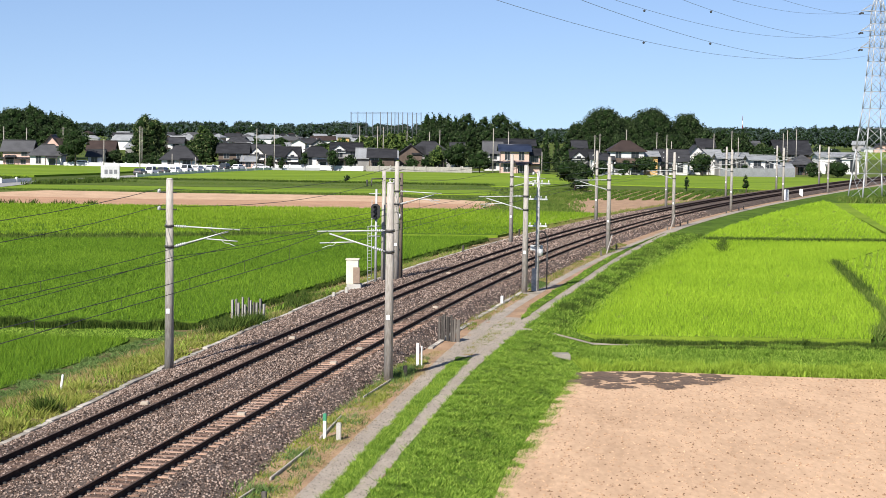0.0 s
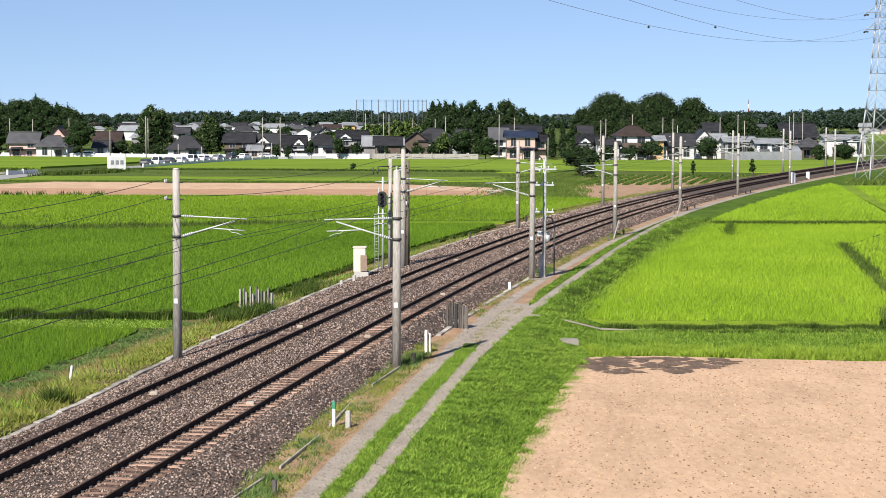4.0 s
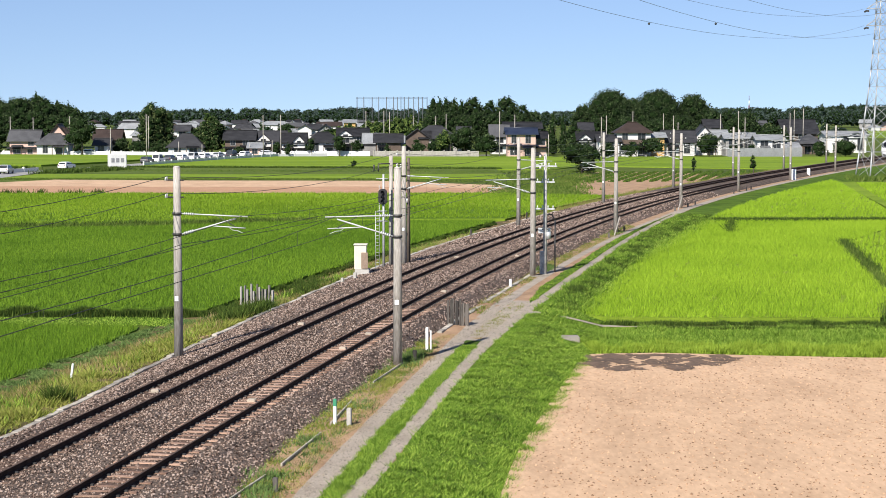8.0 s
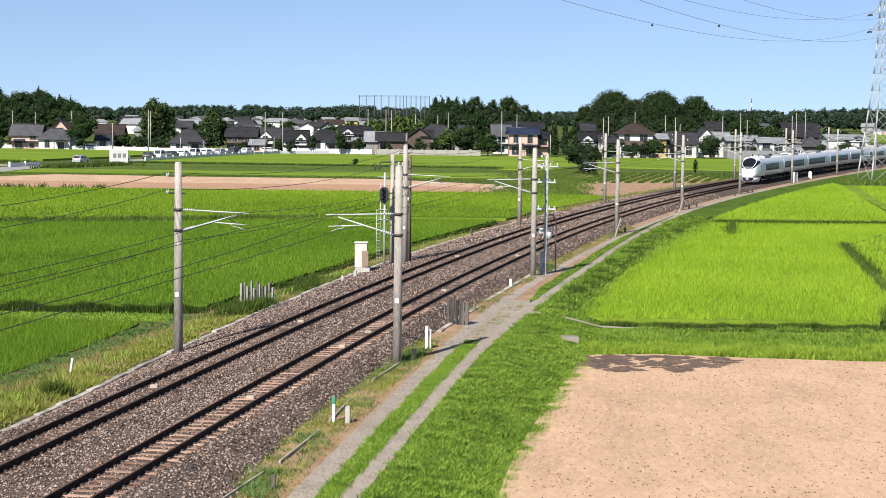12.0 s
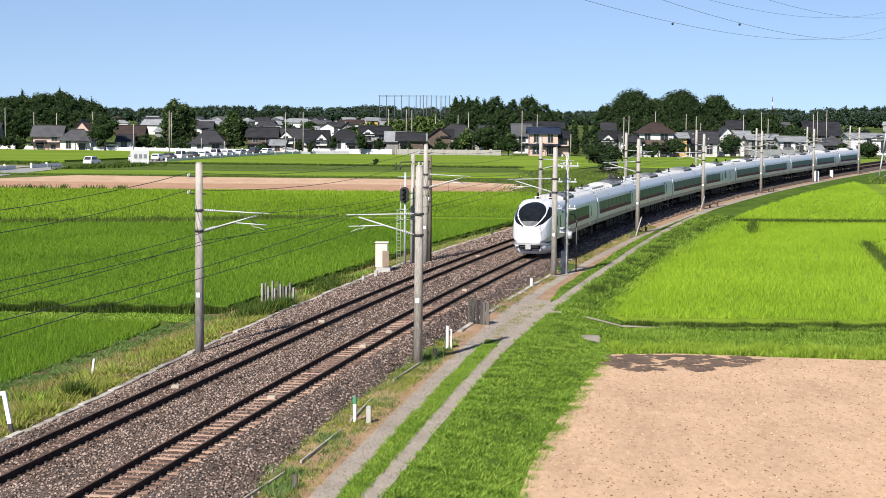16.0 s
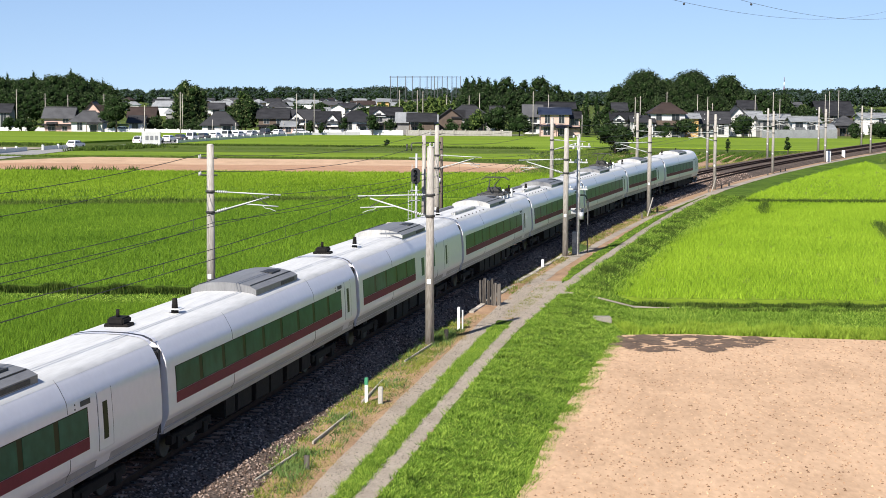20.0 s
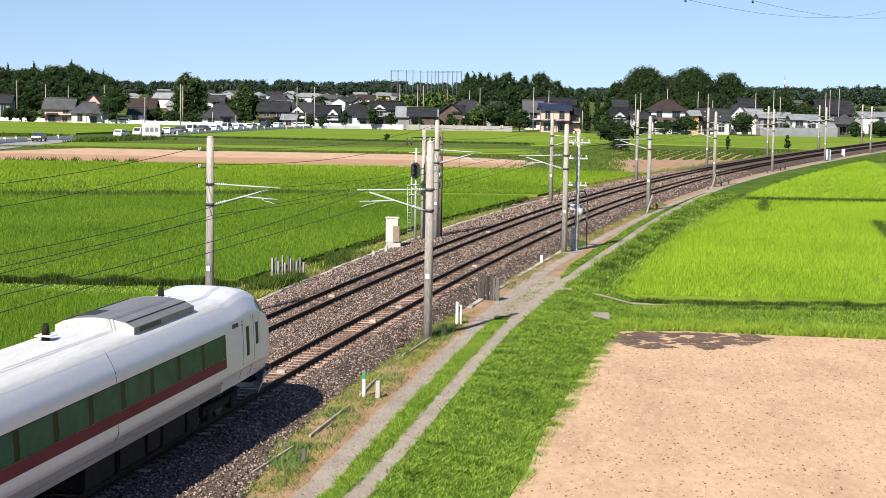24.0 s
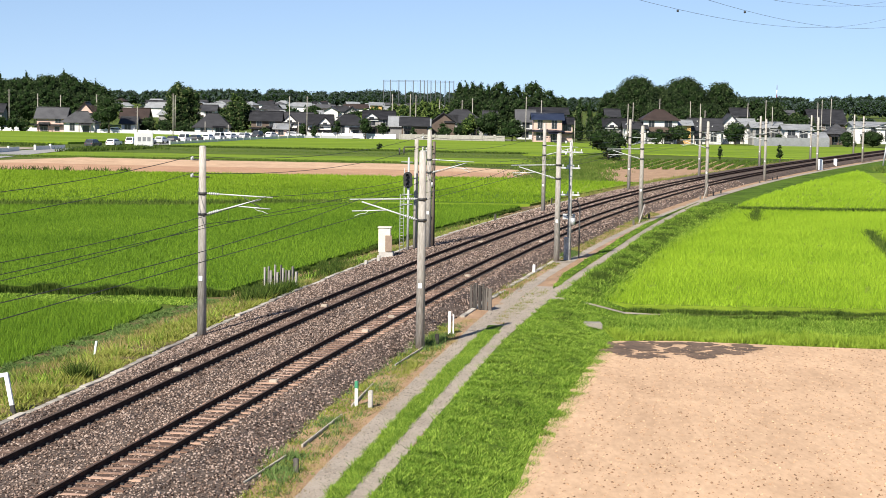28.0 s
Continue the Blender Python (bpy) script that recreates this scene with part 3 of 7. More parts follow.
def nose_top(d):
    return np.interp(d, _d, _t)


def nose_point(d, x, z):
    """Bring a point of the full section to where the section stands d metres behind the tip."""
    low = 1.0 - 0.12 * np.exp(-d / 0.8)
    return x * nose_w(d), low + (z - 1.0) * (nose_top(d) - low) / 2.56


TIP_LEAD, TIP_TAIL = -10.5, -12.1


def nose_parts(root, TIP):
    hr = half_ring(104)
    ring = np.concatenate([hr[::-1] * (-1, 1), hr[1:]])
    ds = np.concatenate([np.linspace(0, 0.3, 18), np.linspace(0.33, 5.4, 150)])
    X, Z = np.empty((len(ds), len(ring))), np.empty((len(ds), len(ring)))
    for i, d in enumerate(ds):
        X[i], Z[i] = nose_point(d, ring[:, 0], ring[:, 1])
    pts = np.stack([X, np.repeat((TIP + ds)[:, None], len(ring), 1), Z], 2)
    groups = {"nose": [], "windscreen": [], "wiper_panel": [], "lamp_band": [], "lamp_band_left": []}
    cx, cz, cd = (X[1:, 1:] + X[:-1, :-1]) / 2, (Z[1:, 1:] + Z[:-1, :-1]) / 2, (ds[1:] + ds[:-1]) / 2
    for i in range(len(ds) - 1):
        d = cd[i]
        for j in range(len(ring) - 1):
            x, z = abs(cx[i, j]), cz[i, j]
            rise = math.sin(math.pi / 2 * min(1, max(0, (z - 2.02) / 0.95)))
            hw = 0.3 + 0.62 * rise
            if z > 2.97:
                hw = 0.92 * math.sqrt(max(0, 1 - ((z - 2.97) / 0.56) ** 2))
            if 2.02 < z < 2.1:
                hw *= math.sqrt((z - 2.02) / 0.08)
            t = (z - 1.93) / 1.3
            inner = min(0.9, 0.3 + 0.62 * rise) + 0.09
            outer = inner + (0.3 * min(1, max(0, t / 0.22)) + 0.06 * t) * math.sqrt(max(0, 1 - max(0, (t - 0.7) / 0.3) ** 2))
            key = "windscreen" if z > 2.02 and x < hw and d < 3.4 else "lamp_band" if 0 < t < 1 and inner < x < outer and d < 3.5 else "nose"
            if key == "windscreen" and z < 2.36:
                key = "wiper_panel"
            if key == "lamp_band" and cx[i, j] < 0:
                key = "lamp_band_left"
            groups[key].append((i, j))
    n = len(ring)
    for key, cells in groups.items():
        used, faces = {}, []
        for i, j in cells:
            faces.append([used.setdefault(k, len(used)) for k in (i * n + j, i * n + j + 1, (i + 1) * n + j + 1, (i + 1) * n + j)])
        me = bpy.data.meshes.new(key)
        if key == "nose":
            faces.append([used.setdefault(j, len(used)) for j in range(n)][::-1])
        flat = pts.reshape(-1, 3)[list(used)]
        me.from_pydata(flat.tolist(), [], faces)
        me.polygons.foreach_set("use_smooth", [True] * (len(faces) - 1) + [key != "nose"])
        me.materials.append(BODY if key == "nose" else COVERM if key == "wiper_panel" else BLACKG)
        ob = new(key.replace("_left", ""), me)
        ob.parent = root
        if key == "windscreen":
            ob["label"] = "large black curved windscreen"
            for k in (-1, 1):
                bm = bmesh.new()
                rod(bm, (0.1 * k, TIP + 0.14, 2.12), (0.42 * k + 0.1, TIP + 0.42, 2.5), 0.012, 0.01, 6)
                part("wiper", bm, DARKSTEEL, ob)
        if key.startswith("lamp_band"):
            ob["label"] = "black swept lamp cover"
            for k in ((1,) if key == "lamp_band" else (-1,)):
                for d, r in ((0.42, 0.055), (0.62, 0.05)):
                    bm = bmesh.new()
                    zm = 2.18 + 0.5 * (d - 0.42)
                    i = int(np.argmin(np.abs(ds - d)))
                    row = [j for j in range(n) if X[i, j] * k > 0.56]
                    j = min(row, key=lambda q: abs(Z[i, q] - zm))
                    bmesh.ops.create_uvsphere(bm, u_segments=12, v_segments=8, radius=r)
                    bmesh.ops.translate(bm, verts=bm.verts[:], vec=Vector(pts[i, j]) + Vector((-0.02 * k, 0.03, 0)))
                    part("headlight", bm, LAMP, ob, smooth=True)
    # bumper band, lower skirt with the coupler opening, coupler
    for name, z0, z1, m, k0, k1, lab in (("bumper_band", 0.8, 0.93, BUFFM, 1.015, 1.02, "grey bumper band round the nose"), ("front_skirt", 0.2, 0.80, BODY, 0.8, 0.93, "white snow-plough skirt")):
        bm = bmesh.new()
        dd = np.concatenate([np.linspace(0, 0.3, 12), np.linspace(0.4, (2.1 if TIP == TIP_LEAD else 0.9) if name == "front_skirt" else 2.3, 24)])
        plan = [(-1.473 * float(nose_w(d)), TIP + d - 0.02) for d in dd[::-1]]
        plan += [(x, TIP - 0.02) for x in np.linspace(-0.5, 0.5, 11)] + [(-x, y) for x, y in plan[::-1]]
        rows = []
        for z, k in ((z0, k0), ((z0 + z1) / 2, (k0 + k1) / 2 + 0.01), (z1, k1)):
            rows.append([(x * k, y + (1 - k) * 1.2 + (0.2 if name == "front_skirt" else 0.03), z) for x, y in plan])
        vs = loft(bm, rows, smooth=True)
        if name == "front_skirt":
            bmesh.ops.delete(bm, geom=[f for f in bm.faces if f.calc_center_median().z > 0.5 and abs(f.calc_center_median().x) < 0.62 and f.calc_center_median().y < TIP + 0.6], context="FACES")
        bmesh.ops.solidify(bm, geom=bm.faces[:], thickness=0.04)
        part(name, bm, m, root, lab)
    # A solid near-black box paints the shade inside the coupler opening.
    bm = bmesh.new()
    box(bm, -0.66, 0.66, TIP + 0.18, TIP + 0.9, 0.42, 0.84)
    part("coupler_recess_shade", bm, RUBBER, root)
    bm = bmesh.new()
    box(bm, -0.2, 0.16, TIP - 0.12, TIP + 0.3, 0.5, 0.86, 0.03)
    part("coupler_head", bm, BUFFM, root, "pale grey coupler cover")
    bm = bmesh.new()
    rod(bm, (-0.6, TIP + 0.1, 0.66), (0.62, TIP + 0.1, 0.66), 0.045)
    part("coupler_bar", bm, DARKSTEEL, root)


def side_at(y, z, nosed):
    """Half width of the body at y and z; nosed: where the nose tip stands, if there is one."""
    d = y - (nosed or 0)
    if not nosed or d > 5.4:
        return side_x(z)
    low, top = 1.0 - 0.12 * math.exp(-d / 0.8), float(nose_top(d))
    return side_x(1.0 + (z - low) * 2.56 / (top - low)) * float(nose_w(d))


def side_plate(bm, y0, y1, z0, z1, side, out=0.006, n=4, thick=0.03, nosed=None):
    """A plate that follows the curved side between two heights."""
    zs = [z0 + (z1 - z0) * i / n for i in range(n + 1)]
    rows = [[(side * (side_at(y, z, nosed) + out - k), y, z) for z in zs] for y, k in ((y0, thick), (y0 + 0.004, 0), ((y0 + y1) / 2, 0), (y1 - 0.004, 0), (y1, thick))]
    loft(bm, rows)


def bogie(root, y):
    bm = bmesh.new()
    for sx in (-1, 1):
        box(bm, sx * 0.95 - 0.09, sx * 0.95 + 0.09, y - 1.6, y + 1.6, 0.42, 0.66, 0.02)
        for w in (-1.05, 1.05):
            box(bm, sx * 0.98 - 0.1, sx * 0.98 + 0.1, y + w - 0.2, y + w + 0.2, 0.26, 0.6, 0.02)
    box(bm, -0.9, 0.9, y - 0.3, y + 0.3, 0.45, 0.85, 0.03)
    b = part("bogie", bm, GEAR, root, "steel bogie frame darkened for underfloor shade")
    for w in (-1.05, 1.05):
        bm = bmesh.new()
        for sx in (-1, 1):
            rod(bm, (sx * 0.53, y + w, 0.43), (sx * 0.65, y + w, 0.43), 0.43, 0.43, 24)
        rod(bm, (-0.53, y + w, 0.43), (0.53, y + w, 0.43), 0.08, 0.08, 10)
        part("wheelset", bm, DARKSTEEL, b)


def roof_unit(root, y0, y1, i=0):
    """Air-conditioning unit with an arched cover, pale end plates and a grille."""
    bm = bmesh.new()
    arch = [(1.02, 3.4), (1.02, 3.62), (0.8, 3.73), (0.42, 3.81), (0, 3.835), (-0.42, 3.81), (-0.8, 3.73), (-1.02, 3.62), (-1.02, 3.4)]
    loft(bm, [[(x, y, z) for x, z in arch] for y in (y0 + 0.05, y1 - 0.05)])
    u = part("roof_unit", bm, ACTOP, root, "grey air-conditioning unit with an arched cover")
    for y, k in ((y0, 0.05), (y1, -0.05)):
        bm = bmesh.new()
        vs = loft(bm, [[(x, y, z) for x, z in arch], [(x, y + k, z) for x, z in arch]])
        bm.faces.new(vs[0])
        bmesh.ops.recalc_face_normals(bm, faces=bm.faces[:])
        part("end_plate", bm, ACEND if i % 4 < 2 else ACTOP, u)
    bm = bmesh.new()
    box(bm, 0.0, 0.6, y1 - 1.5, y1 - 0.5, 3.7, 3.825, 0.01)
    part("grille", bm, GRILLE, u)
    for sx in (-1, 1):
        bm = bmesh.new()
        box(bm, sx * 1.02 - 0.012, sx * 1.02 + 0.012, y1 - 1.9, y1 - 0.4, 3.48, 3.59, 0)
        part("side_louvre", bm, GRILLE, u)
        bm = bmesh.new()
        box(bm, sx * 0.8 - 0.015, sx * 0.8 + 0.015, y0 + 0.1, y1 - 0.1, 3.72, 3.75)
        part("seam", bm, GRILLE, u)


def roof_vent(root, x, y):
    bm = bmesh.new()
    box(bm, x - 0.32, x + 0.32, y - 0.25, y + 0.25, 3.5, 3.64, 0.02)
    box(bm, x - 0.22, x + 0.22, y - 0.3, y + 0.3, 3.62, 3.8, 0.04)
    rod(bm, (x, y - 0.1, 3.78), (x, y - 0.1, 4.0), 0.05)
    part("roof_vent", bm, GEAR, root, "dark roof box with a stub")


def aerial(root, x, y):
    bm = bmesh.new()
    rod(bm, (x, y, 3.5), (x, y, 3.66), 0.11, 0.1, 12)
    rod(bm, (x, y, 3.69), (x, y, 3.96), 0.09, 0.065, 12)
    a = part("aerial", bm, GEAR, root, "short dark roof aerial")
    bm = bmesh.new()
    box(bm, x - 0.2, x + 0.2, y - 0.2, y + 0.2, 3.66, 3.69, 0.005)
    part("aerial_plate", bm, WHITE, a)


def roof_ducts(root, y0, y1):
    for x in (-0.62, 0.55):
        bm = bmesh.new()
        box(bm, x - 0.1, x + 0.1, y0, y1, 3.52, 3.66, 0.02)
        part("cable_duct", bm, ACEND if x > 0 else ACTOP, root, "long roof cable duct")
    for i in range(8):
        bm = bmesh.new()
        y = y0 - 1.2 + (y1 - y0 + 1.4) * i / 7
        box(bm, 0.98, 1.04, y - 0.04, y + 0.04, 3.44, 3.5, 0.01)
        part("roof_clip", bm, DARKSTEEL, root)


def pantograph(root, y):
    bm = bmesh.new()
    for sx in (-0.6, 0.6):
        box(bm, sx - 0.06, sx + 0.06, y - 1.3, y + 1.4, 3.78, 3.86, 0.01)
    for k in (-1.2, 0, 1.3):
        box(bm, -0.75, 0.75, y + k - 0.06, y + k + 0.06, 3.76, 3.88, 0.01)
    p = part("pantograph", bm, DARKSTEEL, root, "raised single-arm pantograph")
    bm = bmesh.new()
    for sx in (-1, 1):
        rod(bm, (sx * 0.35, y + 0.9, 3.86), (sx * 0.16, y - 0.75, 4.3), 0.045, 0.035)
    part("lower_arm", bm, DARKSTEEL, p)
    bm = bmesh.new()
    for sx in (-1, 1):
        rod(bm, (sx * 0.14, y - 0.75, 4.3), (sx * 0.3, y + 0.35, 4.68), 0.03, 0.022)
    part("upper_arm", bm, DARKSTEEL, p)
    for k in (0.2, 0.5):
        bm = bmesh.new()
        rod(bm, (-0.55, y + k, 4.74), (0.55, y + k, 4.74), 0.03)
        for sx in (-1, 1):
            rod(bm, (sx * 0.55, y + k, 4.74), (sx * 0.82, y + k, 4.58), 0.025, 0.015)
        part("collector_bow", bm, DARKSTEEL, p)
    for sx in (-0.6, 0.6):
        for k in (-1.2, 0.1, 1.3):
            bm = bmesh.new()
            rod(bm, (sx, y + k, 3.5), (sx, y + k, 3.78), 0.1, 0.07, 10)
            part("insulator", bm, INSUL, p)
    # breakers and cable heads beside the pantograph
    for x, k, r, h in ((0.3, 1.9, 0.13, 0.35), (-0.3, 1.75, 0.13, 0.35), (0.62, 2.2, 0.09, 0.5), (0.1, 2.4, 0.09, 0.45), (-0.5, 2.5, 0.1, 0.4)):
        bm = bmesh.new()
        rod(bm, (x, y + k, 3.5), (x, y + k, 3.5 + h), r, r * 0.7, 10)
        part("cable_head", bm, INSUL, root)
    bm = bmesh.new()
    box(bm, -0.45, 0.25, y + 0.25, y + 1.0, 3.9, 4.15, 0.03)
    part("breaker_box", bm, DARKSTEEL, root, "dark breaker box on the roof")


def carriage(i):
    lead, tail = i == 0, i == 9
    TIP = TIP_LEAD if lead else TIP_TAIL
    nosed = TIP if lead or tail else None
    label = ("white lead carriage with black windscreen and rounded nose" if lead else "white rear carriage with rounded nose, last in train" if tail else "white express carriage with pantograph and dark red stripe" if i in (1, 5, 7) else "white express carriage with green windows and dark red stripe")
    root = thing("train_car", along(400 + 20.5 * i), label, "train carriage", "carriages of the express train")
    y0, y1 = (TIP + 5.4 if nosed else -10.0), 10.0
    hr = half_ring(34)
    # body side walls and ends, roof skin as its own piece
    bm = bmesh.new()
    wall = [p for p in hr if p[1] < 3.42]
    for k in (-1, 1):
        loft(bm, [[(k * x, y, z) for x, z in wall] for y in (y0, y1)], smooth=True)
    loft(bm, [[(-1.3, y, 1.0), (1.3, y, 1.0)] for y in (y0, y1)])
    for y in ((y1,) if nosed else (y0, y1)):
        bm.faces.new([bm.verts.new((x, y, z)) for x, z in list(hr) + [(-x, z) for x, z in hr[::-1]]])
    part("body", bm, BODY, root)
    bm = bmesh.new()
    top = [p for p in hr if p[1] > 3.3]
    prof = [(-x, z) for x, z in top[::-1]] + [(x, z) for x, z in top[1:]]
    loft(bm, [[(x, y, z + 0.004) for x, z in prof] for y in (y0, y1)], smooth=True)
    part("roof", bm, ROOFM, root, "dusty white roof skin")
    end, door = ((6.0, 6.9), (6.7, 7.6), (5.3, 6.3), (7.8, 8.75), (-0.4, 6.25), (6.7, 7.6), (6.7, 7.6), (7.8, 8.75), (5.3, 6.3), (9.4, 8.0))[i]
    start = -9.4 if not nosed else TIP + 5.9
    panes = max(2, round((end - start) / 1.9))
    for sx in (-1, 1):
        bm = bmesh.new()
        side_plate(bm, start, end, 1.98, 2.64, sx, 0.004, nosed=nosed)
        band = part("window_band", bm, MULLM, root, "dark strip behind the windows")
        for k in range(panes):
            w = (end - start) / panes
            bm = bmesh.new()
            side_plate(bm, start + k * w + (0.05 if k == 0 else 0.2), start + (k + 1) * w - 0.06, 2.0, 2.62, sx, 0.009, nosed=nosed)
            part("pane", bm, PANEM, band)
        bm = bmesh.new()
        side_plate(bm, start, end, 1.7, 1.975, sx, 0.006, nosed=nosed)
        part("red_stripe", bm, REDM, root, "dark red stripe under the windows")
        bm = bmesh.new()
        side_plate(bm, y0 + (0.6 if nosed else 0.02), y1 - 0.02, 1.0, 1.14, sx, 0.02)
        part("sill_ledge", bm, SKIRTM, root, "grey lower ledge darkened for underside shade")
        bm = bmesh.new()
        side_plate(bm, y0 + (0.6 if nosed else 0.02), y1 - 0.02, 1.155, 1.34, sx, 0.006)
        part("lower_panel", bm, SKIRTM, root)
        for dy in ((door, TIP + 3.85, TIP + 2.85) if lead else (TIP + 3.85, TIP + 2.85) if tail else (door,)):
            bm = bmesh.new()
            crew = dy < TIP + 3
            hw = 0.3 if crew else 0.42
            side_plate(bm, dy - hw, dy + hw, 1.12, 2.84, sx, 0.008, 8, nosed=nosed)
            dr = part("door", bm, BODY, root, "white side door with a narrow window")
            bm = bmesh.new()
            side_plate(bm, dy - 0.16, dy + 0.13, 1.95 if crew else 1.75, 2.6, sx, 0.013, 6, nosed=nosed)
            part("door_window", bm, MULLM, dr)
            for e in (-hw - 0.02, hw + 0.02):
                bm = bmesh.new()
                side_plate(bm, dy + e - 0.014, dy + e + 0.014, 1.1, 2.87, sx, 0.003, 8, nosed=nosed)
                part("door_seam", bm, DARKSTEEL, dr)
        if i == 4:
            for a, b, z0_, z1_ in ((0.85, 1.35, 1.75, 2.5), (2.6, 3.65, 1.9, 2.62)):
                bm = bmesh.new()
                side_plate(bm, a, b, z0_, z1_, sx, 0.009)
                part("small_window", bm, PANEM, root)
        # destination display and small marks
        sy = TIP + 4.95 if nosed else door - 1.1 if i != 4 else 3.2
        bm = bmesh.new()
        side_plate(bm, sy - 0.28, sy + 0.28, 2.7, 2.82, sx, 0.008, nosed=nosed)
        part("destination_display", bm, GRILLE, root)
        for zz in (2.68, 2.78):
            bm = bmesh.new()
            side_plate(bm, sy - 0.62, sy - 0.56, zz, zz + 0.04, sx, 0.008, nosed=nosed)
            part("side_mark", bm, DARKSTEEL, root)
    # joints between roof and side panels
    for jy in ((-4.6, 4.2) if not nosed else (2.0,)):
        for sx in (-1, 1):
            bm = bmesh.new()
            side_plate(bm, jy - 0.012, jy + 0.012, 2.66, 3.4, sx, 0.004, 6, 0.01, nosed)
            part("panel_joint", bm, DARKSTEEL, root)
            bm = bmesh.new()
            side_plate(bm, jy - 0.012, jy + 0.012, 1.16, 1.68, sx, 0.008, 4, 0.01, nosed)
            part("panel_joint", bm, DARKSTEEL, root)
    # gangway and couplings
    for y, k in ([(y1, 1)] if nosed else [(y0, -1), (y1, 1)]):
        bm = bmesh.new()
        box(bm, -1.28, 1.28, min(y, y + k * 0.26), max(y, y + k * 0.26), 1.0, 3.2, 0.05)
        part("gangway", bm, RUBBER, root, "dark rubber gangway between carriages")
        bm = bmesh.new()
        loft(bm, [[(x * 1.0, yy, z + 0.02) for x, z in [(-q[0], q[1]) for q in top[::-1]] + [(q[0], q[1]) for q in top[1:]]] for yy in (y - k * 0.06, y + k * 0.16)])
        part("roof_lip", bm, BODY, root)
    # underfloor boxes
    rnd = random.Random(40 + i)
    y = -7.0 + 2.4
    while y < 3.6:
        w = rnd.uniform(0.9, 2.0)
        bm = bmesh.new()
        box(bm, -1.2, 1.2, y, y + w, rnd.uniform(0.3, 0.45), 1.0, 0.03)
        part("underfloor_box", bm, GEAR, root)
        y += w + rnd.uniform(0.12, 0.5)
    bogie(root, -7.0), bogie(root, 7.0)
    # roof gear
    ac = (TIP + 7.4, TIP + 11.9) if nosed else (-1.0, 3.6)
    roof_unit(root, *ac, i)
    if i in (1, 5, 7):
        pantograph(root, 5.6)
        roof_ducts(root, -8.2, -3.0)
        aerial(root, -0.1, -8.8)
    elif nosed:
        roof_vent(root, -0.2, 7.6) if lead else aerial(root, 0.35, 1.9)
        aerial(root, 0.3, TIP + 6.3)
        aerial(root, -0.7, TIP + 6.9) if lead else None
    else:
        roof_vent(root, -0.2, -9.0)
        aerial(root, 0.3, -6.2)
        if i in (2, 6):
            roof_ducts(root, -8.5, -3.0)
    if nosed:
        nose_parts(root, TIP)
    return root


CARS = [carriage(i) for i in range(10)]

# ---- sleepers: the ones the eye can tell apart ----
def sleeper_mesh(m):
    """One concrete sleeper with four rail clips."""
    bm = bmesh.new()
    box(bm, -0.98, 0.98, -0.098, 0.098, -0.3, -0.17)
    for v in bm.verts:
        if v.co.z > -0.2:
            v.co.y *= 0.88
            v.co.x *= 0.985
    for x in (-0.67, -0.465, 0.465, 0.67):
        box(bm, x - 0.05, x + 0.05, -0.05, 0.05, -0.175, -0.128, 0, 1)
    me = bpy.data.meshes.new("sleeper")
    bm.to_mesh(me)
    bm.free()
    me.materials.append(m)
    me.materials.append(DARKSTEEL)
    return me


DARKSLEEPER = mat("dusty rust-brown concrete", (0.06, 0.036, 0.026), (0.19, 0.12, 0.086), 0.9, 2.0, 25, 0.3, vary=0.6)
SLEEPER_ME, SLEEPER_FAR = sleeper_mesh(SLEEPER), sleeper_mesh(DARKSLEEPER)
rs = random.Random(7)
for root, o in ((near_track, 0.0), (far_track, -SPACING)):
    for k in range(290):
        s = 6.0 + 0.6 * k
        shared("sleeper", SLEEPER_ME if o == 0 and s < 58 else SLEEPER_FAR, root, along(s + rs.uniform(-0.03, 0.03), o, rs.uniform(-0.014, 0.004) - (0.012 if o else 0), rs.uniform(-0.8, 0.8)))


# ---- white blocks between the rails ----
BLOCK = mat("pale concrete block", (0.32, 0.27, 0.21), (0.5, 0.43, 0.35), 0.85, 4, 25, 0.1)
for s, o in ((29.6, 0.05), (42.8, 0.1), (47.6, 0.1), (50.5, -SPACING), (31.0, -SPACING - 0.1), (88, -SPACING), (66, 0.0), (90, 0.05)):
    bm = bmesh.new()
    box(bm, -0.14, 0.14, -0.13, 0.13, -0.2, -0.08, 0.02)
    t = thing("track_block", along(s, o, 0, rs.uniform(-8, 8)), "pale rectangular block fixed between the rails", "track block", "blocks between the rails")
    part("block", bm, BLOCK, t)


# ---- cable troughs: concrete lids along both verges ----
TROUGHM = mat("weathered trough concrete", (0.24, 0.215, 0.18), (0.48, 0.44, 0.38), 0.9, 1.0, 14, 0.3, vary=0.4)


def trough(name, s0, s1, off, z, label):
    root = tagged(new(name), label, "cable trough")
    root["kind"] = "structure"
    bm = bmesh.new()
    box(bm, -0.12, 0.12, -0.49, 0.49, -0.1, 0.045, 0.012)
    me = bpy.data.meshes.new("trough_lid")
    bm.to_mesh(me)
    bm.free()
    me.materials.append(TROUGHM)
    for s in steps(s0, s1, 1.0)[:-1]:
        shared("trough_lid", me, root, along(s + 0.5, off(s) + rs.uniform(-0.03, 0.03), z + rs.uniform(-0.02, 0.02) - 0.05 * (math.sin(s * 0.31) + math.sin(s * 0.83) > 1.1 and s < 66), rs.uniform(-1.5, 1.5)))


trough("cable_trough_far_side", 12, 150, trough_off, -0.58, "long row of pale concrete trough lids beside the ballast")
